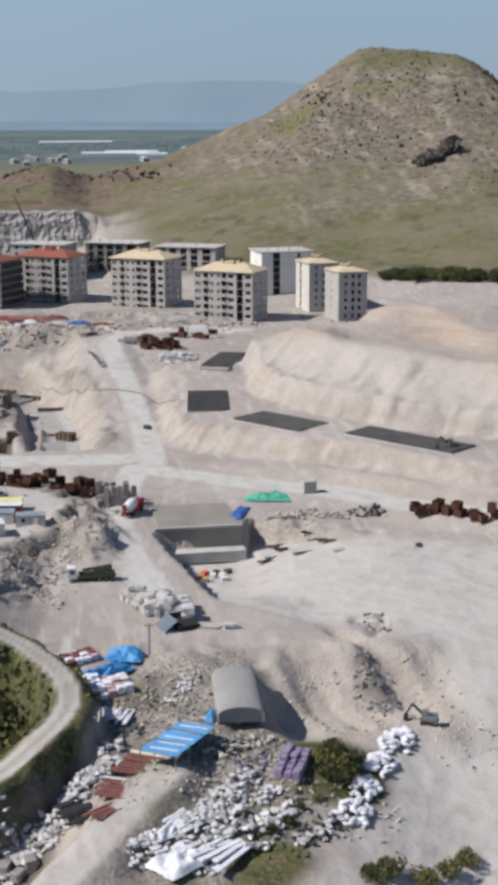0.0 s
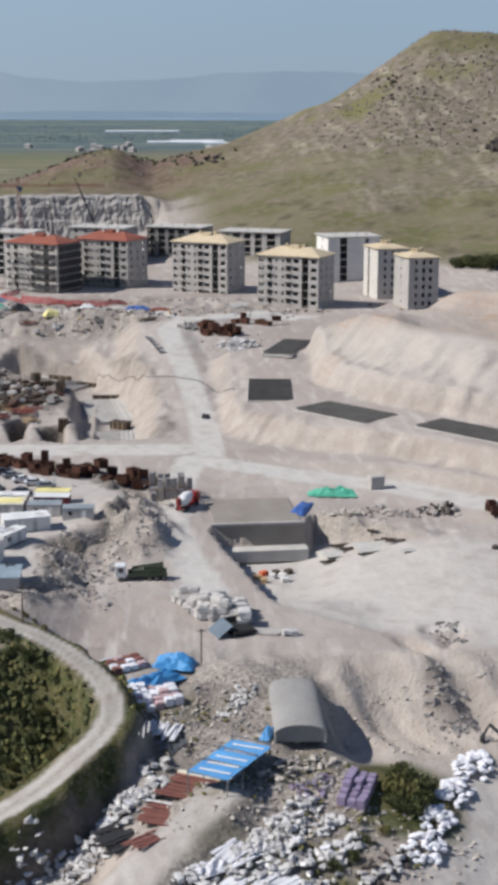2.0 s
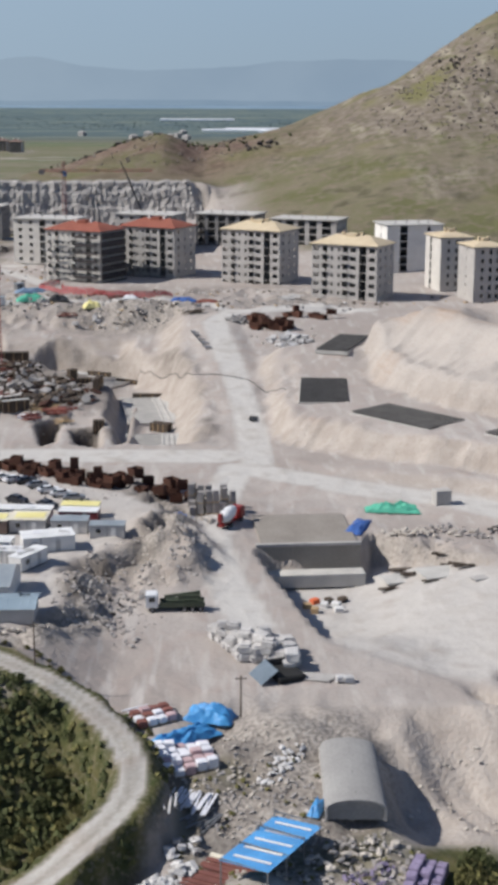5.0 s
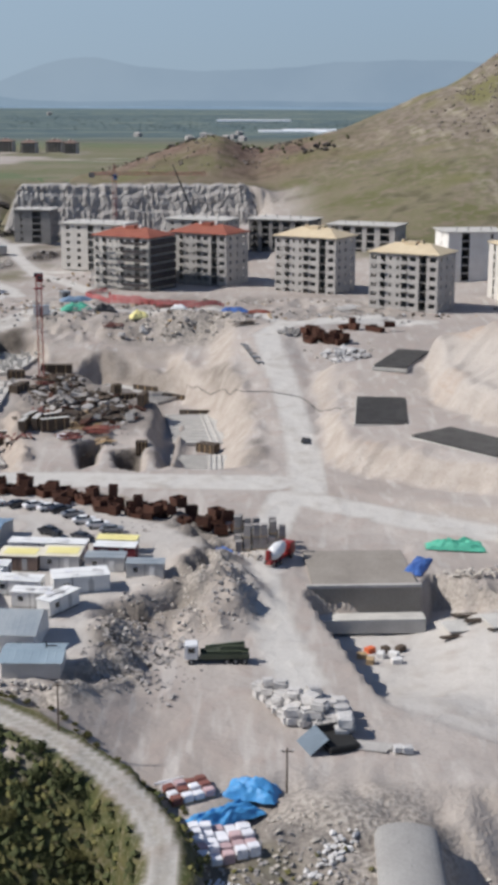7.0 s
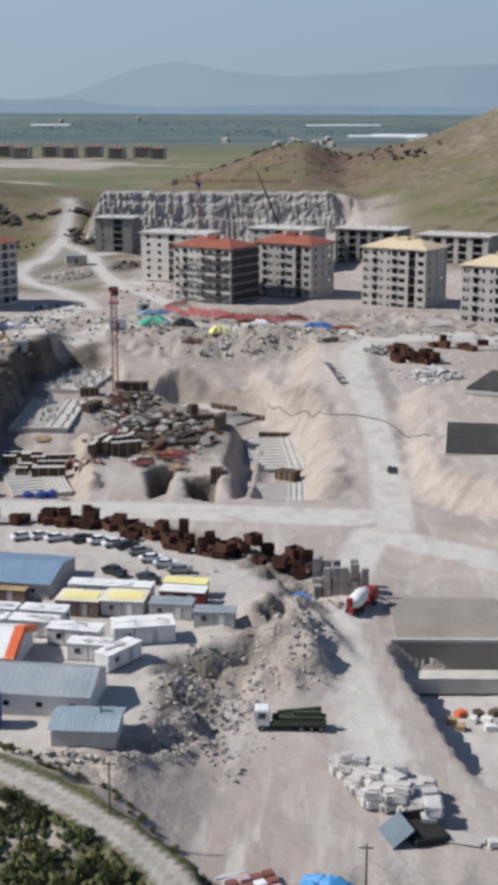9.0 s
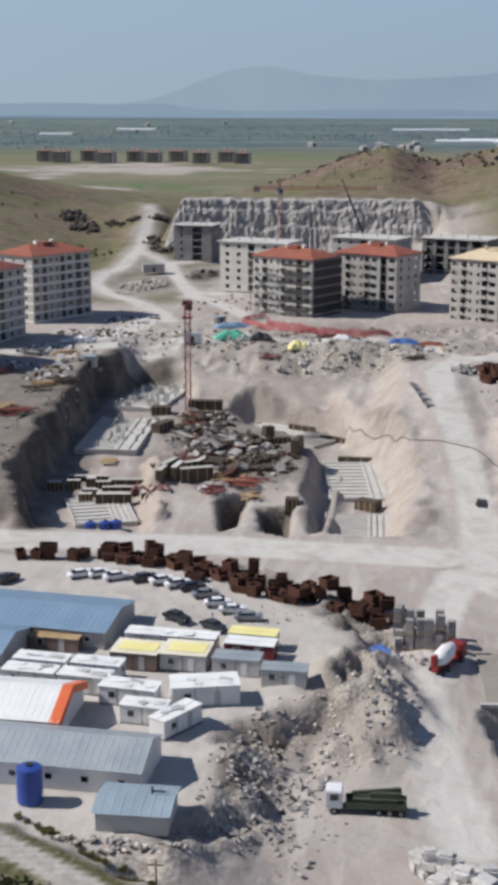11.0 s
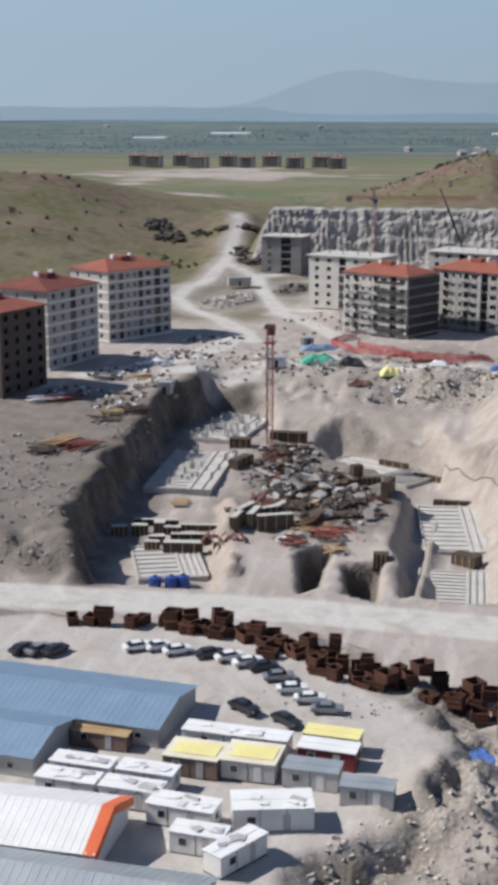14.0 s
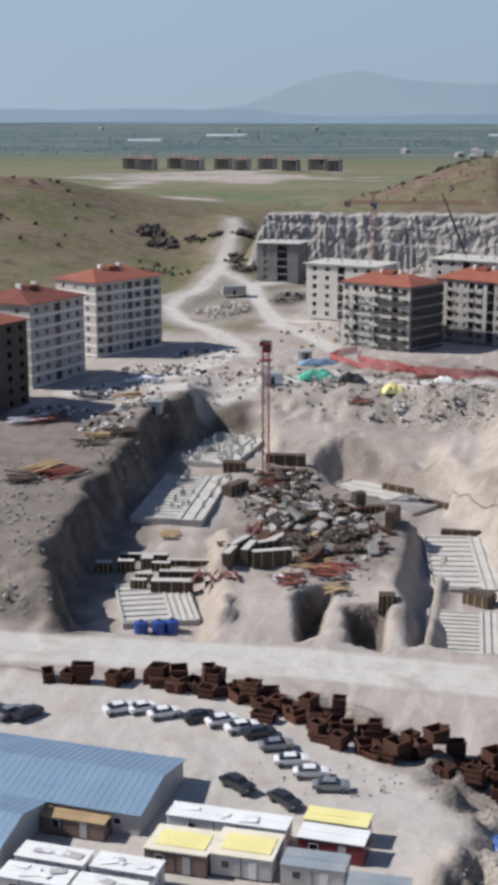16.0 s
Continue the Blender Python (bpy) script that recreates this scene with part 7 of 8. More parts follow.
for k, (px, py, rz, n, L, sp, mt, lb) in enumerate((
        (-33, 404, 12, 14, 6, 6, TIMBER, "pale timber sheets lying in the debris"), (-29, 402, -20, 16, 6, 7, PIPE_RED, "red steel props thrown in a heap"),
        (-36, 396, 24, 10, 5, 5, PIPE_RED, "red steel props beside the ramp"), (-27, 395.5, 10, 8, 4, 3, TIMBER, "sawn boards on the debris"),
        (-46, 440, 60, 12, 6, 7, DARKWOOD, "dark boards strewn over the ridge"), (-41, 446, 20, 12, 6, 8, DARKWOOD, "dark boards strewn over the ridge"),
        (-50, 462, 30, 12, 5, 6, PIPE_RED, "red steel parts at the crane's foot"), (-38, 424, 75, 14, 5, 8, TIMBER, "mixed boards on the spoil"),
        (-30, 418, 40, 14, 5, 8, DARKWOOD, "dark timber strewn on the spoil"), (-34, 412, -30, 12, 4, 5, TIMBER, "pale boards strewn on the spoil"),
        (-47, 428, 85, 10, 6, 4, REDBROWN, "rusty props along the path"), (-48.5, 396, 96, 16, 3, 8, REDBROWN, "stacked rusty props along the path"),
        (-48, 412, 95, 14, 3, 7, DARKWOOD, "stacked boards along the path"))):
    planks("timber_heap", px, py, rz, n, L, 0.5, sp, mt, lb, "timber heap", 200 + k, 22, 0.9)
heap("debris_heap", -40, 436, 9, 12, 0, 60, (0.8, 3.2), BLOCKS[STONE_GREY] + BLOCKS[CONCRETE] + STONES[ROCK_DARK], "concrete and rock debris on the central spoil ridge", "debris heap", 0.5, 120)
heap("debris_heap", -34, 418, 8, 10, 0, 60, (0.5, 1.6), STONES[STONE_GREY] + STONES[ROCK_DARK] * 2, "dark debris on the central spoil ridge", "debris heap", 0.4, 121)
heap("debris_heap", -29, 432, 5, 10, 0, 40, (0.6, 1.8), STONES[STONE_GREY] + STONES[ROCK_DARK], "grey debris above the foundation raft", "debris heap", 0.5, 122)
heap("debris_heap", -46, 462, 7, 9, 0, 50, (0.6, 1.8), STONES[ROCK_DARK] * 2 + BLOCKS[STONE_GREY], "debris round the crane's foot", "debris heap", 0.5, 123)
heap("sack_heap", -37.5, 396.5, 1.8, 1.2, 0, 12, (0.6, 1.1), SACKS, "white sacks on the ramp", "sack heap", 0.5, 124, "sack")
planks("timber_pack", -64, 425, 0, 3, 4, 1.2, 3.4, TIMBER, "pale timber packs on the raft edge", "packs", 31, 4, 0.4, "pack")
PANELS = [stone_mesh("panel", 140 + k, mt, blocky=True) for k, mt in enumerate((DARKWOOD, DARKWOOD, DARKWOOD, RUST, CONCRETE_DARK, CONCRETE))]
for k, (px, py, rx, ry, n) in enumerate(((-41, 418, 5, 9, 26), (-31, 412, 7, 8, 26), (-37, 440, 8, 10, 30), (-25, 424, 4, 12, 22), (-47, 450, 5, 9, 24), (-49, 466, 6, 7, 22))):
    pn = heap("panel_heap", px, py, rx, ry, 0, n, (0.9, 3.0), PANELS, "dark shuttering panels thrown in a heap", "panel heap", 1.1, 130 + k, "panel")
    for c in pn.children:
        c.matrix_basis = c.matrix_basis @ Matrix.Diagonal((1.3, 1, 0.35, 1))
scatter("pit_debris", [(-38, 430, 12, 26), (-48, 455, 8, 20), (-66, 490, 9, 12), (-30, 400, 8, 8)], 700, (0.2, 0.9), STONE_GREY, "small debris over the spoil ridge", 44)
scatter("bank_stones", [(-90, 392, 14, 14), (-96, 420, 14, 20), (-82, 372, 14, 4), (-84, 455, 8, 20)], 420, (0.2, 0.8), STONE_GREY, "grey stones and clods along the pit bank", 56)
scatter("spoil_stones", [(0, 290, 7, 14), (-10, 274, 7, 10), (-6, 283, 8, 8)], 240, (0.15, 0.55), STONE_PALE, "pale stones over the spoil heap by the camp", 57)
scatter("spoil_dark_stones", [(-10, 276, 7, 12), (4, 290, 4, 12), (-12, 262, 6, 8)], 320, (0.2, 0.8), STONE_GREY, "grey stones over the spoil heap by the camp", 58)
scatter("pit_dark_debris", [(-36, 428, 11, 24), (-47, 458, 7, 18)], 700, (0.3, 1.8), DARKWOOD, "dark bits of timber over the spoil ridge", 45)


def lattice(bm, a, b, s, step, w=0.14):
    """A square lattice from a to b with diagonals."""
    a, b = Vector(a), Vector(b)
    q = (b - a).to_track_quat("Z", "Y").to_matrix().to_4x4()
    m = Matrix.Translation(a) @ q
    L = (b - a).length
    n = max(1, int(L / step))
    c = [(-s / 2, -s / 2), (s / 2, -s / 2), (s / 2, s / 2), (-s / 2, s / 2)]
    for x, y in c:
        beam(bm, m @ Vector((x, y, 0)), m @ Vector((x, y, L)), w * 1.4)
    for k in range(n):
        z0, z1 = L * k / n, L * (k + 1) / n
        for (ax, ay), (bx, by) in zip(c, c[1:] + c[:1]):
            beam(bm, m @ Vector((ax, ay, z0)), m @ Vector((bx, by, z1)), w)
            beam(bm, m @ Vector((ax, ay, z1)), m @ Vector((bx, by, z1)), w)


def tower_crane(x, y, z, h, jib, heading, label, back=9.0, s=1.7):
    ob = empty("tower_crane", x, y, z, heading, label, "tower crane")
    bm = bmesh.new()
    lattice(bm, (0, 0, 0), (0, 0, h), s, 2.4, 0.1)
    part("mast", bm, CRANE_RED, ob)
    part("base_block", boxes((-2.4, 2.4, -2.4, 2.4, -1.0, 0.8)), CONCRETE, ob)
    part("slewing_ring", boxes((-1.1, 1.1, -1.1, 1.1, h, h + 0.8)), DARKSTEEL, ob)
    c = part("cab", bevelled(boxes((-0.2, 1.5, -2.3, -1.0, h - 1.4, h + 0.6)), 0.1), PAINT_RED if not jib else TARP_DEEP, ob)
    part("cab_window", boxes((0.0, 1.4, -2.34, -2.3, h - 0.7, h + 0.4)), GLASS, c)
    if jib:
        bm = bmesh.new()
        lattice(bm, (0.8, 0, h + 1.2), (jib, 0, h + 1.2), 1.2, 2.0, 0.12)
        part("jib", bm, CRANE_RED, ob)
        bm = bmesh.new()
        lattice(bm, (-0.8, 0, h + 1.2), (-back, 0, h + 1.2), 1.1, 2.0, 0.12)
        part("counter_jib", bm, CRANE_RED, ob)
        part("counterweight", boxes((-back - 0.5, -back + 2, -0.9, 0.9, h - 0.6, h + 1.6)), CONCRETE_DARK, ob)
        bm = bmesh.new()
        lattice(bm, (0, 0, h + 0.8), (0, 0, h + 5.5), 1.0, 1.5, 0.12)
        part("tower_head", bm, CRANE_RED, ob)
        bm = bmesh.new()
        beam(bm, (0, 0, h + 5.4), (jib * 0.7, 0, h + 1.9), 0.08)
        beam(bm, (0, 0, h + 5.4), (-back + 1, 0, h + 1.8), 0.08)
        part("tie_bar", bm, DARKSTEEL, ob)
    else:
        part("climbing_frame", boxes((-1.3, 1.3, -1.3, 1.3, h - 3.6, h - 3.3), (-1.3, 1.3, -1.3, 1.3, h - 0.2, h)), PAINT_RED, ob)
    return ob


tower_crane(-53, 470, ztop(-53, 470) - 0.2, 31.5 - ztop(-53, 470), 0, 0, "red lattice crane mast rising from the spoil ridge", s=1.4)
tower_crane(-56, 733, 15, 30, 42, 2, "red tower crane with a long level jib before the quarry", 11)


def mobile_crane():
    ob = empty("mobile_crane", -14, 702, zat(-14, 702), 0, "mobile crane with a long dark boom behind the blocks", "mobile crane")
    part("carrier", bevelled(boxes((-5, 5, -1.3, 1.3, 0.9, 2.0)), 0.1), DARKSTEEL, ob)
    part("cab", bevelled(boxes((2.6, 4.8, -1.2, 0.4, 2.0, 3.4)), 0.1), CREAM_ROOF, ob)
    wheels(ob, [(a, s * 1.2) for a in (-4, -2, 2, 4) for s in (-1, 1)], 0.6)
    bm = bmesh.new()
    beam(bm, (-1, 0, 2.4), (-10.5, 0, 26), 0.75)
    part("boom", bm, DARKSTEEL, ob)
    bm = bmesh.new()
    beam(bm, (-10.5, 0, 26), (-13.5, 0, 33), 0.45)
    part("fly_jib", bm, DARKSTEEL, ob)


mobile_crane()


# dark reinforcing mats on the bench
def rebar_mat(x, y, rz, w, d, label, seed):
    z = ztop(x, y) + 0.1
    ob = empty("reinforcing_mat", x, y, z, rz, label, "reinforcing mat", "reinforcing mats on the bench")
    part("blinding", boxes((-w / 2, w / 2, -d / 2, d / 2, -0.9, 0)), SLAB, ob, "pale blinding concrete")
    n = int(w / 0.8)
    bm = bmesh.new()
    for k in range(n):
        u = -w / 2 + w * (k + 0.5) / n
        box(bm, u - 0.16, u + 0.16, -d / 2 + 0.3, d / 2 - 0.3, 0.3, 0.42)
    tagged(part("long_bar", bm, REBAR, ob), kind="stuff")
    bm = bmesh.new()
    for k in range(int(d / 0.8)):
        v = -d / 2 + 0.3 + 0.8 * k
        box(bm, -w / 2 + 0.3, w / 2 - 0.3, v, v + 0.32, 0.43, 0.52)
    tagged(part("cross_bar", bm, REBAR, ob), kind="stuff")
    part("mat_bed", boxes((-w / 2 + 0.3, w / 2 - 0.3, -d / 2 + 0.3, d / 2 - 0.3, 0.01, 0.12)), REBAR, ob)


rebar_mat(37.6, 399, -5, 12.5, 29, "square dark reinforcing mat in a shallow cutting", 1)
rebar_mat(53.8, 365, -50, 24, 13, "long dark reinforcing mat on blinding", 2)
rebar_mat(82, 336, -50, 33, 11, "dark reinforcing mat at the foot of the mound", 3)
rebar_mat(46.5, 439, -20, 9, 26, "small dark reinforcing mat behind the mound", 4)
digger(90, 326, 200)
planks("steel_bundle", 19.6, 393, 84, 3, 4.5, 0.6, 1.4, DARKSTEEL, "dark steel bundle at the roadside", "steel bundle", 33, 2, 0.6, "steel_bar")


for k in range(5):
    planks("steel_sheet_row", 5.2 + 0.9 * k, 468.5 - 4.2 * k, 100, 3, 4.2, 0.6, 1.6, STEEL, "grey steel sheets laid along the ramp road", "steel sheets", 34 + k, 1, 0.1, "sheet")


# ---- the upper terrace ----
for k, (px, py, rx, ry, rz, n, ms, lb) in enumerate((
        (33, 460, 7, 5, 20, 80, STONES[STONE_WHITE] + BLOCKS[STONE_WHITE], "white stone heap beside the ramp road"),
        (34, 452, 4, 2.6, -20, 40, STONES[STONE_WHITE], "pale stone heap above the cutting"),
        (20, 480, 5, 2.4, 10, 40, STONES[STONE_GREY] + BLOCKS[CONCRETE], "grey rubble beside the ramp road"),
        (-12, 510, 13, 6, 5, 22, STONES[STONE_GREY] + STONES[STONE_PALE], "grey spoil heap strewn with rock"),
        (-30, 507, 7, 5, 0, 16, STONES[STONE_PALE] + BLOCKS[STONE_WHITE], "pale rubble behind the pit wall"),
        (-46, 520, 8, 5, 0, 16, STONES[STONE_GREY] + BLOCKS[CONCRETE], "mixed rubble on the terrace"),
        (-92, 512, 5, 2, 20, 30, SACKS, "white sacks in the shade of the block"),
        (-86, 488, 8, 1.6, 42, 50, STONES[STONE_PALE], "pale rubble along the pit rim"),
        (-101, 655, 9, 20, 0, 90, STONES[STONE_GREY] + STONES[STONE_PALE], "grey rubble island between the roads"),
        (-82, 688, 5, 12, 0, 30, STONES[STONE_GREY] + STONES[ROCK_DARK], "dark rubble by the upper road"),
        (-112, 742, 5, 6, 0, 30, STONES[ROCK_DARK], "dark rock outcrop by the upper road"),
        (-150, 735, 9, 5, -10, 50, STONES[ROCK_DARK], "dark rock outcrop on the grassy slope"),
        (112, 560, 7, 4, 0, 50, STONES[STONE_GREY], "grey spoil heap beside the tower block"),
        (135, 520, 9, 5, 0, 60, STONES[STONE_WHITE], "white rubble on the terrace edge"))):
    heap("rubble_heap", px, py, rx, ry, rz, n, (0.6, 2.0), ms, lb, "rubble heap", 1.3, 300 + k)
draped("blue_sheet", 1.5, 522, 4, 9, 4, 1.6, TARP_DEEP, "blue sheet over stacked material on the terrace", 31)
draped("red_sheet", 9.5, 521, -8, 8, 3.5, 1.2, TILE_DARK, "brownish red sheet beside the blue one", 32)
draped("yellow_sheet", -28.5, 516, 20, 6, 4, 2.6, YELLOW_ROOF, "pale yellow sheet over a stack", 33)
draped("green_sheet", -49.5, 527, 10, 10, 5, 2.6, TARP_GREEN, "sea green sheet over stacked material", 34)
draped("dark_sheet", -40, 522, 10, 7, 4, 2.4, DARKSTEEL, "dark sheet over a heap", 35)
draped("white_sheet", -16, 520, 0, 5, 3, 1.6, WHITE_ROOF, "white sheet over a small stack", 36)
draped("blue_grey_sheet", -52, 548, 20, 12, 4, 1.8, BLUE_ROOF, "grey blue sheeting by the road bend", 37)
for k, (px, py, rz, n, L, sp, mt, lb) in enumerate((
        (-88, 430, 60, 14, 9, 8, PIPE_RED, "red props laid on the pit rim"), (-92, 432, 60, 8, 10, 4, TIMBER, "pale timbers laid on the pit rim"),
        (-94, 425, 20, 10, 6, 6, DARKWOOD, "dark boards on the pit rim"), (-88, 452, 5, 4, 8, 2.5, DARKWOOD, "dark timber skip by the pit"),
        (-84, 462, 38, 16, 6, 8, DARKWOOD, "bundles of dark boards along the rim"), (-88, 458, 20, 8, 7, 4, TIMBER, "boards stacked along the rim"),
        (-104, 470, 45, 8, 9, 5, PIPE_RED, "red props in the shade"), (-108, 468, 30, 8, 9, 4, SACK, "white profiles in the shade"),
        (-100, 494, 10, 10, 8, 6, STEEL, "grey steel lying in the shade"), (-92, 496, 20, 6, 6, 4, TIMBER, "boards by the pit corner"),
        (-36, 512, 0, 8, 6, 4, REDBROWN, "brown boards behind the pit wall"), (5, 500, 40, 6, 8, 3, DARKWOOD, "dark timber beside the ramp road"),
        (-20, 530, 10, 8, 8, 4, REDBROWN, "reddish boards before the block"), (38, 527, -30, 10, 5, 8, STONE_WHITE, "pale blocks before the apartment block"))):
    planks("timber_heap", px, py, rz, n, L, 0.6, sp, mt, lb, "timber heap", 400 + k, 14, 1.0)
for k, (px, py, w, d, h, mt, lb) in enumerate(((-82.5, 486, 3.2, 3.2, 3.0, CONCRETE, "grey concrete hut at the pit corner"), (-60, 520, 5, 2.6, 2.6, WHITE_PAINT, "white cabin on the terrace"),
                                              (-104, 690, 9, 3.5, 3.2, RENDERED, "small grey shed on the island between the roads"), (-57, 556, 3, 3, 2.4, STEEL, "grey plant box by the bend"))):
    ob = empty("hut", px, py, zat(px, py), 10 * k, lb, "hut")
    part("body", bevelled(boxes((-w / 2, w / 2, -d / 2, d / 2, 0, h)), 0.05), mt, ob)
    part("roof", boxes((-w / 2 - 0.2, w / 2 + 0.2, -d / 2 - 0.2, d / 2 + 0.2, h, h + 0.15)), GREY_ROOF, ob)
    part("door", boxes((-0.5, 0.5, -d / 2 - 0.04, -d / 2, 0, 2.0)), DARKSTEEL, ob)


def fence(line, label):
    """A red netting fence on posts."""
    x0, y0 = line[0]
    ob = empty("safety_fence", x0, y0, zat(x0, y0), 0, label, "safety fence")
    for (ax, ay), (bx, by) in zip(line, line[1:]):
        n = max(1, int(math.hypot(bx - ax, by - ay) / 2.6))
        for k in range(n):
            p = [(ax + (bx - ax) * q / n, ay + (by - ay) * q / n) for q in (k, k + 1)]
            p = [(px, py, ztop(px, py)) for px, py in p]
            bm = bmesh.new()
            for e in range(9):
                h = 0.25 + 0.17 * e
                beam(bm, (p[0][0] - x0, p[0][1] - y0, p[0][2] + h - ob.location.z), (p[1][0] - x0, p[1][1] - y0, p[1][2] + h - ob.location.z), 0.1)
            part("netting", bm, NET_RED, ob)
            part("post", boxes((p[0][0] - x0 - 0.08, p[0][0] - x0 + 0.08, p[0][1] - y0 - 0.08, p[0][1] - y0 + 0.08, p[0][2] - ob.location.z - 0.2, p[0][2] - ob.location.z + 1.9)), CRANE_RED, ob)


fence([(-44, 572), (-49, 566), (-50, 558), (-44, 550), (-34, 543), (-22, 537), (-10, 534), (-2, 534)], "red netting fence curving along the road")
fence([(-42, 563), (-42, 557), (-36, 551), (-26, 545), (-12, 541), (-3, 541)], "red netting fence in front of the scaffolded blocks")
tagged(heap("steel_heap", -27, 541, 2.5, 1.6, 0, 20, (0.6, 1.4), [stone_mesh("red_steel_part", 99, PIPE_RED, blocky=True)], "dark red steel parts by the fence", "steel heap", 1.2, 321, "steel_part"))

# rocks on the hills
rh = random.Random(3)
for k, (px, py, rx, ry, n, s) in enumerate(((192, 755, 11, 6, 34, 7.0), (204, 762, 7, 5, 24, 10.0), (150, 850, 20, 14, 14, 2.6), (205, 880, 30, 16, 16, 2.4), (250, 850, 26, 20, 14, 3), (170, 800, 24, 20, 14, 2.4), (130, 800, 20, 20, 8, 2), (225, 720, 10, 14, 6, 2.5), (157, 888, 10, 22, 22, 3), (262, 880, 6, 8, 10, 5))):
    crag = heap("rock_outcrop", px, py, rx, ry, 20, n, (s * 0.4, s), STONES[ROCK_DARK], "dark jagged rock outcrop on the grassy hill", "rock outcrop", s * 0.25, 500 + k, "rock")
    for c in crag.children:
        c.matrix_basis = c.matrix_basis @ Matrix.Diagonal((0.75, 0.6, 1.5, 1))
for k, (px, py, rx, ry, n, s) in enumerate(((-35, 885, 26, 8, 26, 2.6), (20, 872, 24, 8, 20, 2.6), (42, 845, 10, 8, 14, 3.5), (-60, 870, 18, 8, 12, 2.6), (-172, 826, 7, 14, 40, 4.5), (-160, 803, 7, 10, 30, 4.5), (-143, 816, 9, 6, 30, 3.5), (-126, 826, 6, 6, 26, 4), (-230, 780, 24, 20, 6, 3), (-250, 880, 30, 20, 8, 3), (-118, 770, 5, 16, 30, 3.5), (-106, 752, 5, 10, 26, 3.5))):
    heap("rock_outcrop", px, py, rx, ry, 0, n, (s * 0.4, s), STONES[ROCK_DARK], "dark rocks cropping out of the green rise", "rock outcrop", s * 0.2, 520 + k, "rock")
HILL_ROCK = material("weathered hill rock", (0.25, 0.215, 0.185), (0.16, 0.135, 0.115), 0.95, vary=0.3)
scatter("hill_stones", [(210, 830, 80, 90), (160, 830, 60, 70), (-20, 860, 60, 40), (230, 730, 50, 60), (180, 880, 60, 60)], 1500, (0.4, 1.6), HILL_ROCK, "grey stones scattered over the hillsides", 46)
scatter("terrace_rubble", [(-10, 512, 22, 12), (-40, 522, 20, 14), (15, 520, 18, 10), (40, 510, 18, 12), (-75, 520, 12, 12), (-101, 655, 9, 30), (-85, 690, 6, 14)], 480, (0.25, 1.0), STONE_GREY, "mixed rubble strewn over the terrace", 47)
scatter("terrace_pale_rubble", [(-10, 514, 24, 14), (-45, 525, 22, 16), (30, 470, 12, 14), (-80, 540, 16, 20), (0, 545, 40, 8)], 220, (0.25, 0.9), STONE_PALE, "white rubble strewn over the terrace", 48)

# the quarry's rock face
QUARRY_ROCK = material("broken grey quarry rock", (0.42, 0.4, 0.375), (0.27, 0.25, 0.235), 0.95, grain=2.2, bump=0.9)


def quarry_face():
    """A craggy cut face of upright ribs and ledges along the back of the quarry floor."""
    us, vs = np.arange(-116, 40, 0.55), np.linspace(0, 1, 30)
    U, V = np.meshgrid(us, vs)
    base = q_line(U, 0 * U)
    low, top = 15.0, QUARRY_TOP + 0.6 + 0.9 * rough(U, 0 * U, 9, 101) + 0.7 * rough(U, 0 * U, 2.5, 102)
    top = low + (top - low) * ramp(22, 2, U) * ramp(-116, -104, U)
    Z = low + (top - low) * V
    ribs = 1.6 * np.abs(rough(U, Z * 0.06, 6, 103)) + 1.1 * np.abs(rough(U + 0.1 * Z, Z * 0.1, 2.4, 104)) + 0.7 * rough(U, Z * 0.5, 1.2, 105) + 0.4 * rough(U, Z, 0.8, 107)
    ledge = 1.2 * ramp(0.45, 0.5, V + 0.1 * rough(U, 0 * U, 12, 106)) + 1.2 * ramp(0.8, 0.83, V + 0.08 * rough(U, 0 * U, 6, 108))
    Y = base - 6.5 + 5 * V + ribs + ledge - 2.0 * (1 - V) ** 2
    Y[-1] = base[-1] + 5
    co = np.stack([U, Y, Z], -1).reshape(-1, 3)
    nx, ny = len(us), len(vs)
    i = np.arange(ny - 1)[:, None] * nx + np.arange(nx - 1)
    me = bpy.data.meshes.new("quarry_face")
    me.from_pydata(co.tolist(), [], np.stack([i, i + 1, i + nx + 1, i + nx], -1).reshape(-1, 4).tolist())
    me.materials.append(QUARRY_ROCK)
    return tagged(new("quarry_face", me), "craggy grey rock face cut along the quarry", "rock face", kind="structure")


quarry_face()
for k, (px, py, rx, ry, n) in enumerate(((-78, 748, 16, 6, 34), (-40, 748, 16, 6, 34), (-4, 746, 14, 6, 30))):
    heap("quarry_rubble", px, py, rx, ry, 0, n, (1.0, 3.2), STONES[STONE_GREY] + STONES[STONE_PALE] + BLOCKS[STONE_PALE], "grey blasted rock along the foot of the quarry face", "rubble heap", 1.6, 340 + k)

TERRACE = [(-10, 514, 26, 14), (-45, 525, 24, 16), (25, 515, 22, 12), (-75, 535, 14, 20), (0, 545, 40, 8), (-60, 600, 12, 24), (60, 520, 20, 10), (110, 530, 26, 12)]
scatter("white_site_debris", TERRACE, 70, (0.25, 0.9), WHITE_PAINT, "white boards and sacks strewn about the terrace", 51)
scatter("dark_site_debris", TERRACE, 170, (0.3, 1.2), DARKWOOD, "dark timber and steel strewn about the terrace", 52)
scatter("timber_site_debris", TERRACE, 80, (0.3, 1.1), TIMBER, "pale timber offcuts strewn about the terrace", 53)
SHADE_SIDE = [(-96, 500, 12, 8), (-92, 530, 12, 10), (-102, 478, 10, 6), (-86, 560, 10, 8), (-90, 470, 6, 14)]
scatter("white_yard_debris", SHADE_SIDE, 120, (0.3, 1.2), SACK, "white boards and wrapped goods beside the clad blocks", 54)
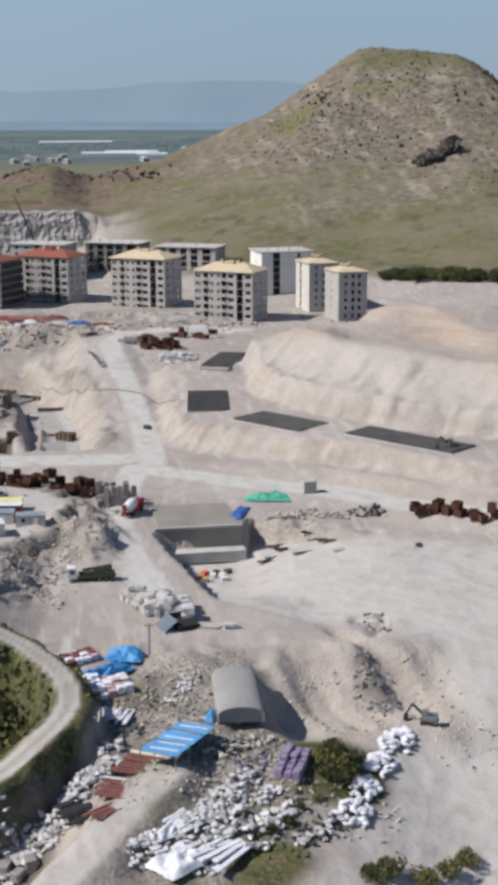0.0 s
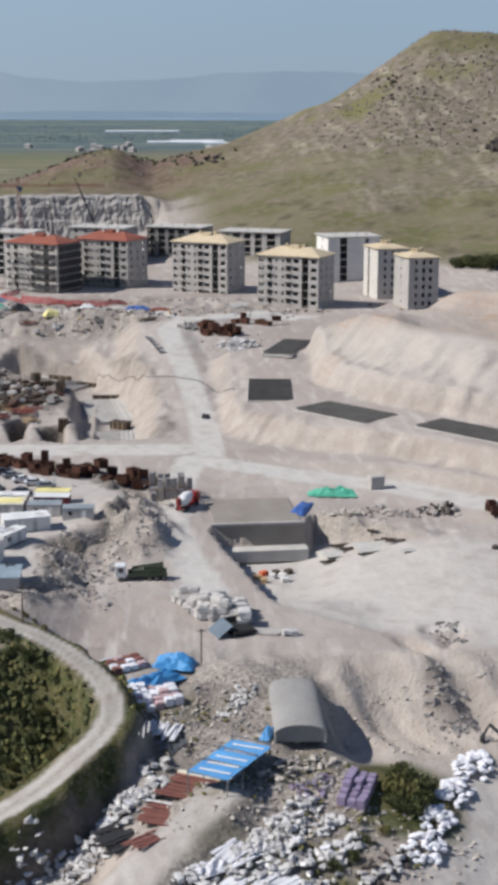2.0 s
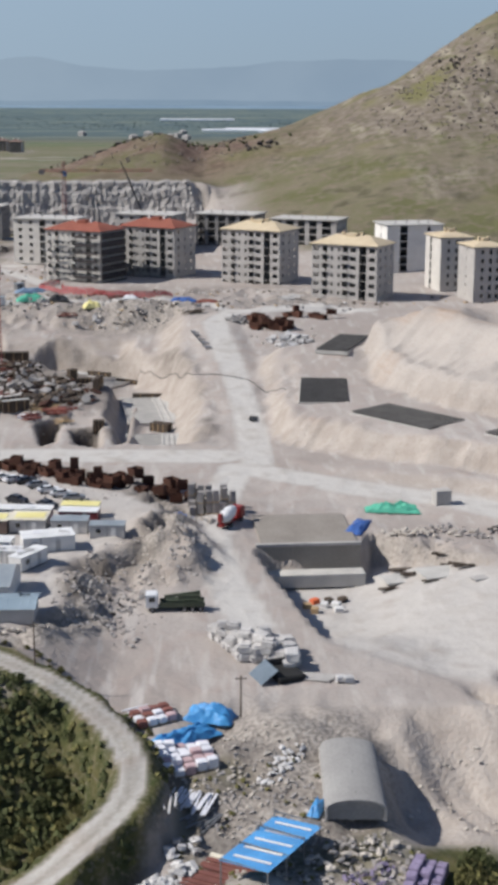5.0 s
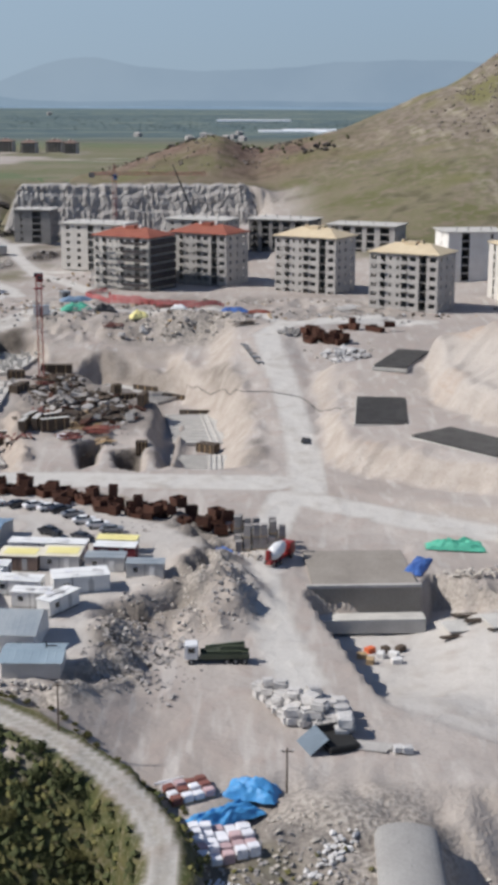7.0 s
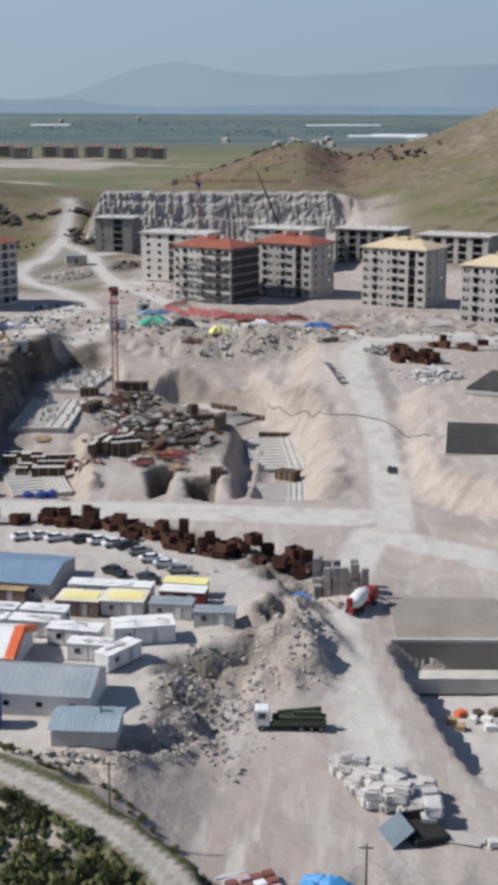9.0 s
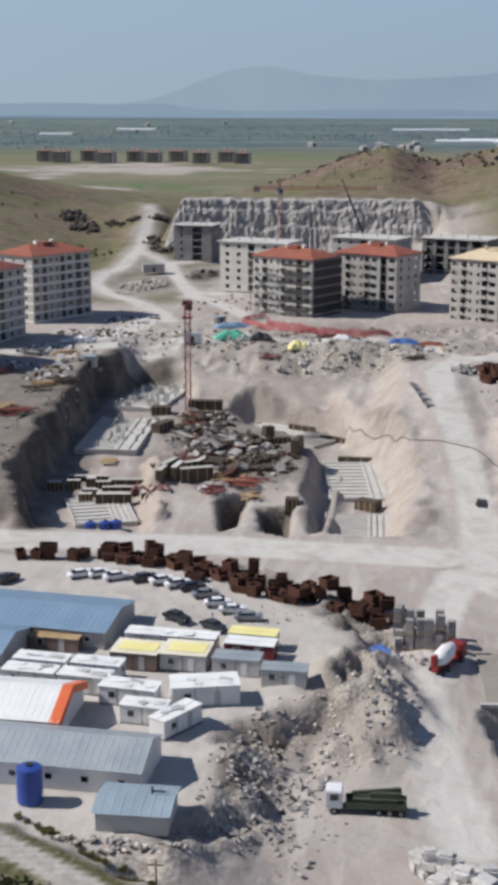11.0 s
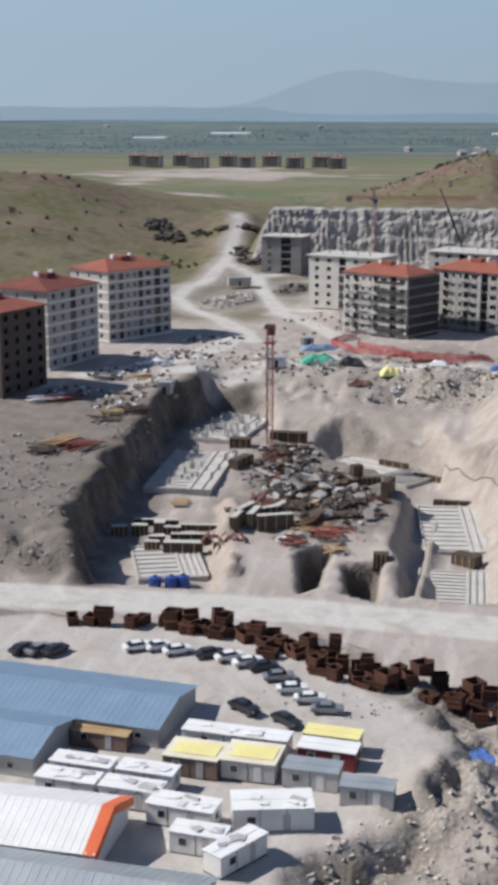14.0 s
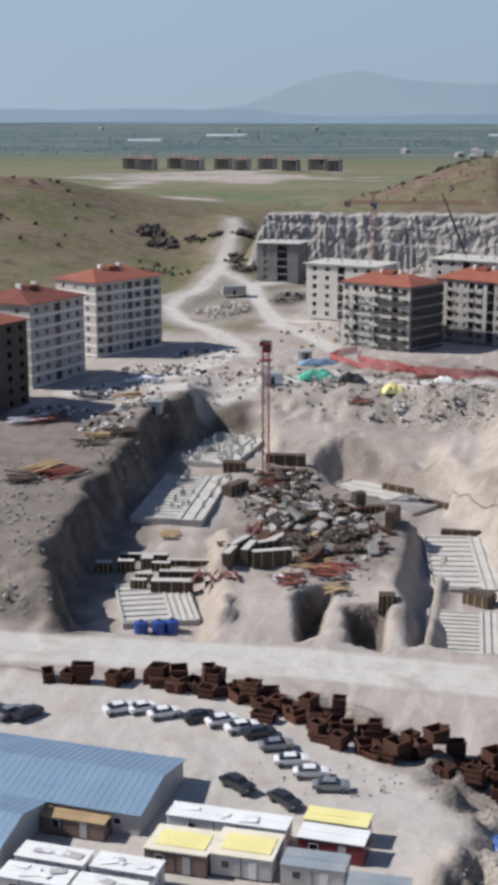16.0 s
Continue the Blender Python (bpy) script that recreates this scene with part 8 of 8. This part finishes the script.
scatter("dark_yard_debris", SHADE_SIDE, 200, (0.3, 1.2), DARKWOOD, "dark timber strewn beside the clad blocks", 55)

# scrub belt at the foot of the hill
for k in range(46):
    px, py = 134 + k * 1.5 + rh.uniform(-2, 2), 598 - k * 0.9 + rh.uniform(-4, 4)
    shrub(px, py, rh.uniform(1.6, 2.8), k, "dark bush in the belt below the hill")

# ---- the plain ----
for k, (px, py, w, d) in enumerate(((20, 2420, 110, 24), (60, 2470, 90, 22), (-60, 3000, 150, 26), (110, 2380, 50, 18), (330, 2600, 90, 22), (-700, 2700, 60, 18), (-620, 3000, 80, 18))):
    ob = empty("greenhouse", px, py, zat(px, py), rh.uniform(-6, 6), "long white greenhouses on the plain", "greenhouse", "greenhouses")
    bm = bmesh.new()
    for i in range(4):
        y0 = d * i / 4
        n = 6
        arc = [(y0 + d / 8 - d / 8 * math.cos(math.pi * q / n), 2.2 + 2.0 * math.sin(math.pi * q / n)) for q in range(n + 1)]
        lo, hi = [bm.verts.new((0, a, b)) for a, b in arc], [bm.verts.new((w, a, b)) for a, b in arc]
        for q in range(n):
            bm.faces.new((lo[q], lo[q + 1], hi[q + 1], hi[q]))
    part("film_roof", bm, GREENHOUSE, ob)
    part("wall", boxes((0, w, 0, d, 0, 2.2)), GREENHOUSE, ob)
house = empty("village_house", 0, 1900, 20, 0, "small pale village house on the plain", "house", "village houses")
part("wall", boxes((-5, 5, -4, 4, -1, 5)), FIELD_HOUSE, house)
bm = bmesh.new()
hip_roof(bm, 10, 8, 5.2, 0.5, 2.2, 4)
rf = part("roof", bm, FIELD_HOUSE, house)
rf.matrix_basis = pose(-5, -4, 0)
for u in (-3, 0, 3):
    part("window", boxes((u - 0.6, u + 0.6, -4.06, -4, 1.4, 2.8)), GLASS, house)
house.matrix_basis = pose(-60, 2050, zat(-60, 2050), 0, 0, 10)
for k in range(16):
    if k < 10:
        px, py = rh.gauss(-120, 130), rh.uniform(2050, 2350)
    else:
        px, py = rh.uniform(-1000, 300), rh.uniform(2300, 3600)
    copy_thing(house, pose(px, py, zat(px, py), 0, 0, rh.uniform(0, 180)))


def clumps(name, mat, category, spots, n, label, seed, size=4.5, keep=None):
    r = random.Random(seed)
    bm = bmesh.new()
    for x, y, rx, ry in spots:
        for _ in range(int(n)):
            px, py = x + r.uniform(-rx, rx), y + r.uniform(-ry, ry)
            if keep and not keep(px, py):
                continue
            z, s = (ztop(px, py) if py < 1200 else zat(px, py)), size * r.uniform(0.6, 1.3)
            ring = [bm.verts.new((px + s * 0.6 * math.cos(a) * r.uniform(0.7, 1.2), py + s * 0.6 * math.sin(a), z + s * r.uniform(0.3, 0.6))) for a in (0, 1.25, 2.5, 3.8, 5.0)]
            top, low = bm.verts.new((px + r.uniform(-0.5, 0.5), py, z + s * r.uniform(0.95, 1.2))), bm.verts.new((px, py, z))
            for i in range(5):
                bm.faces.new((ring[i], ring[(i + 1) % 5], top))
                bm.faces.new((ring[(i + 1) % 5], ring[i], low))
    return tagged(part(name, bm, mat), label, category, kind="stuff")


clumps("far_orchard", FAR_LEAF_HAZED, "trees", [(-900, 2300, 400, 200), (-300, 2700, 500, 200), (300, 2700, 500, 250), (-900, 3000, 500, 300), (100, 3200, 700, 300)], 420, "dark orchards over the far plain", 61, 2.0)


def off_track(x, y):
    d, _ = along(np.array([x]), np.array([y]), ROAD_BEND)
    return d[0] > 2.9 and 198 - 0.5 * (x + 8) < y < 231 - 0.6 * (x + 17)


clumps("low_scrub", LEAF, "scrub", [(-26, 214, 24, 26)], 2600, "low dark green scrub covering the slope inside the bend", 71, 0.85, off_track)
clumps("dry_scrub", LEAF_DRY, "scrub", [(-26, 214, 24, 26), (-10, 224, 12, 16)], 420, "dry olive scrub on the slope inside the bend", 72, 0.8, off_track)
clumps("weeds", LEAF_DRY, "weeds", [(12, 205, 9, 14), (30, 190, 8, 10), (22, 178, 8, 5)], 60, "dry weeds between the stone heaps", 73, 0.55)
clumps("hill_bushes", LEAF, "scrub", [(-35, 880, 45, 14), (30, 860, 30, 12), (-200, 800, 60, 60), (-150, 740, 20, 20)], 14, "dark low bushes on the green rises", 74, 1.8)


def hose(line, label):
    """A dark supply hose lying over the ground."""
    cu = bpy.data.curves.new("supply_hose", "CURVE")
    cu.dimensions, cu.bevel_depth, cu.bevel_resolution = "3D", 0.1, 1
    pts = []
    for (ax, ay), (bx, by) in zip(line, line[1:]):
        k = max(2, int(math.hypot(bx - ax, by - ay) / 1.2))
        pts += [(ax + (bx - ax) * i / k, ay + (by - ay) * i / k) for i in range(k)]
    pts.append(line[-1])
    sp = cu.splines.new("POLY")
    sp.points.add(len(pts) - 1)
    for q, (x, y) in zip(sp.points, pts):
        q.co = (x, y, ztop(x, y) + 0.12, 1)
    cu.materials.append(DARKSTEEL)
    return tagged(new("supply_hose", cu), label, "hose")


hose([(-18, 477), (-12.5, 471), (-9.8, 464), (-7.8, 462.5), (-2.3, 450.5), (4.7, 430), (10.5, 428.6), (19, 424), (28.6, 407.4)], "dark supply hose lying from the pit across the ramp road")
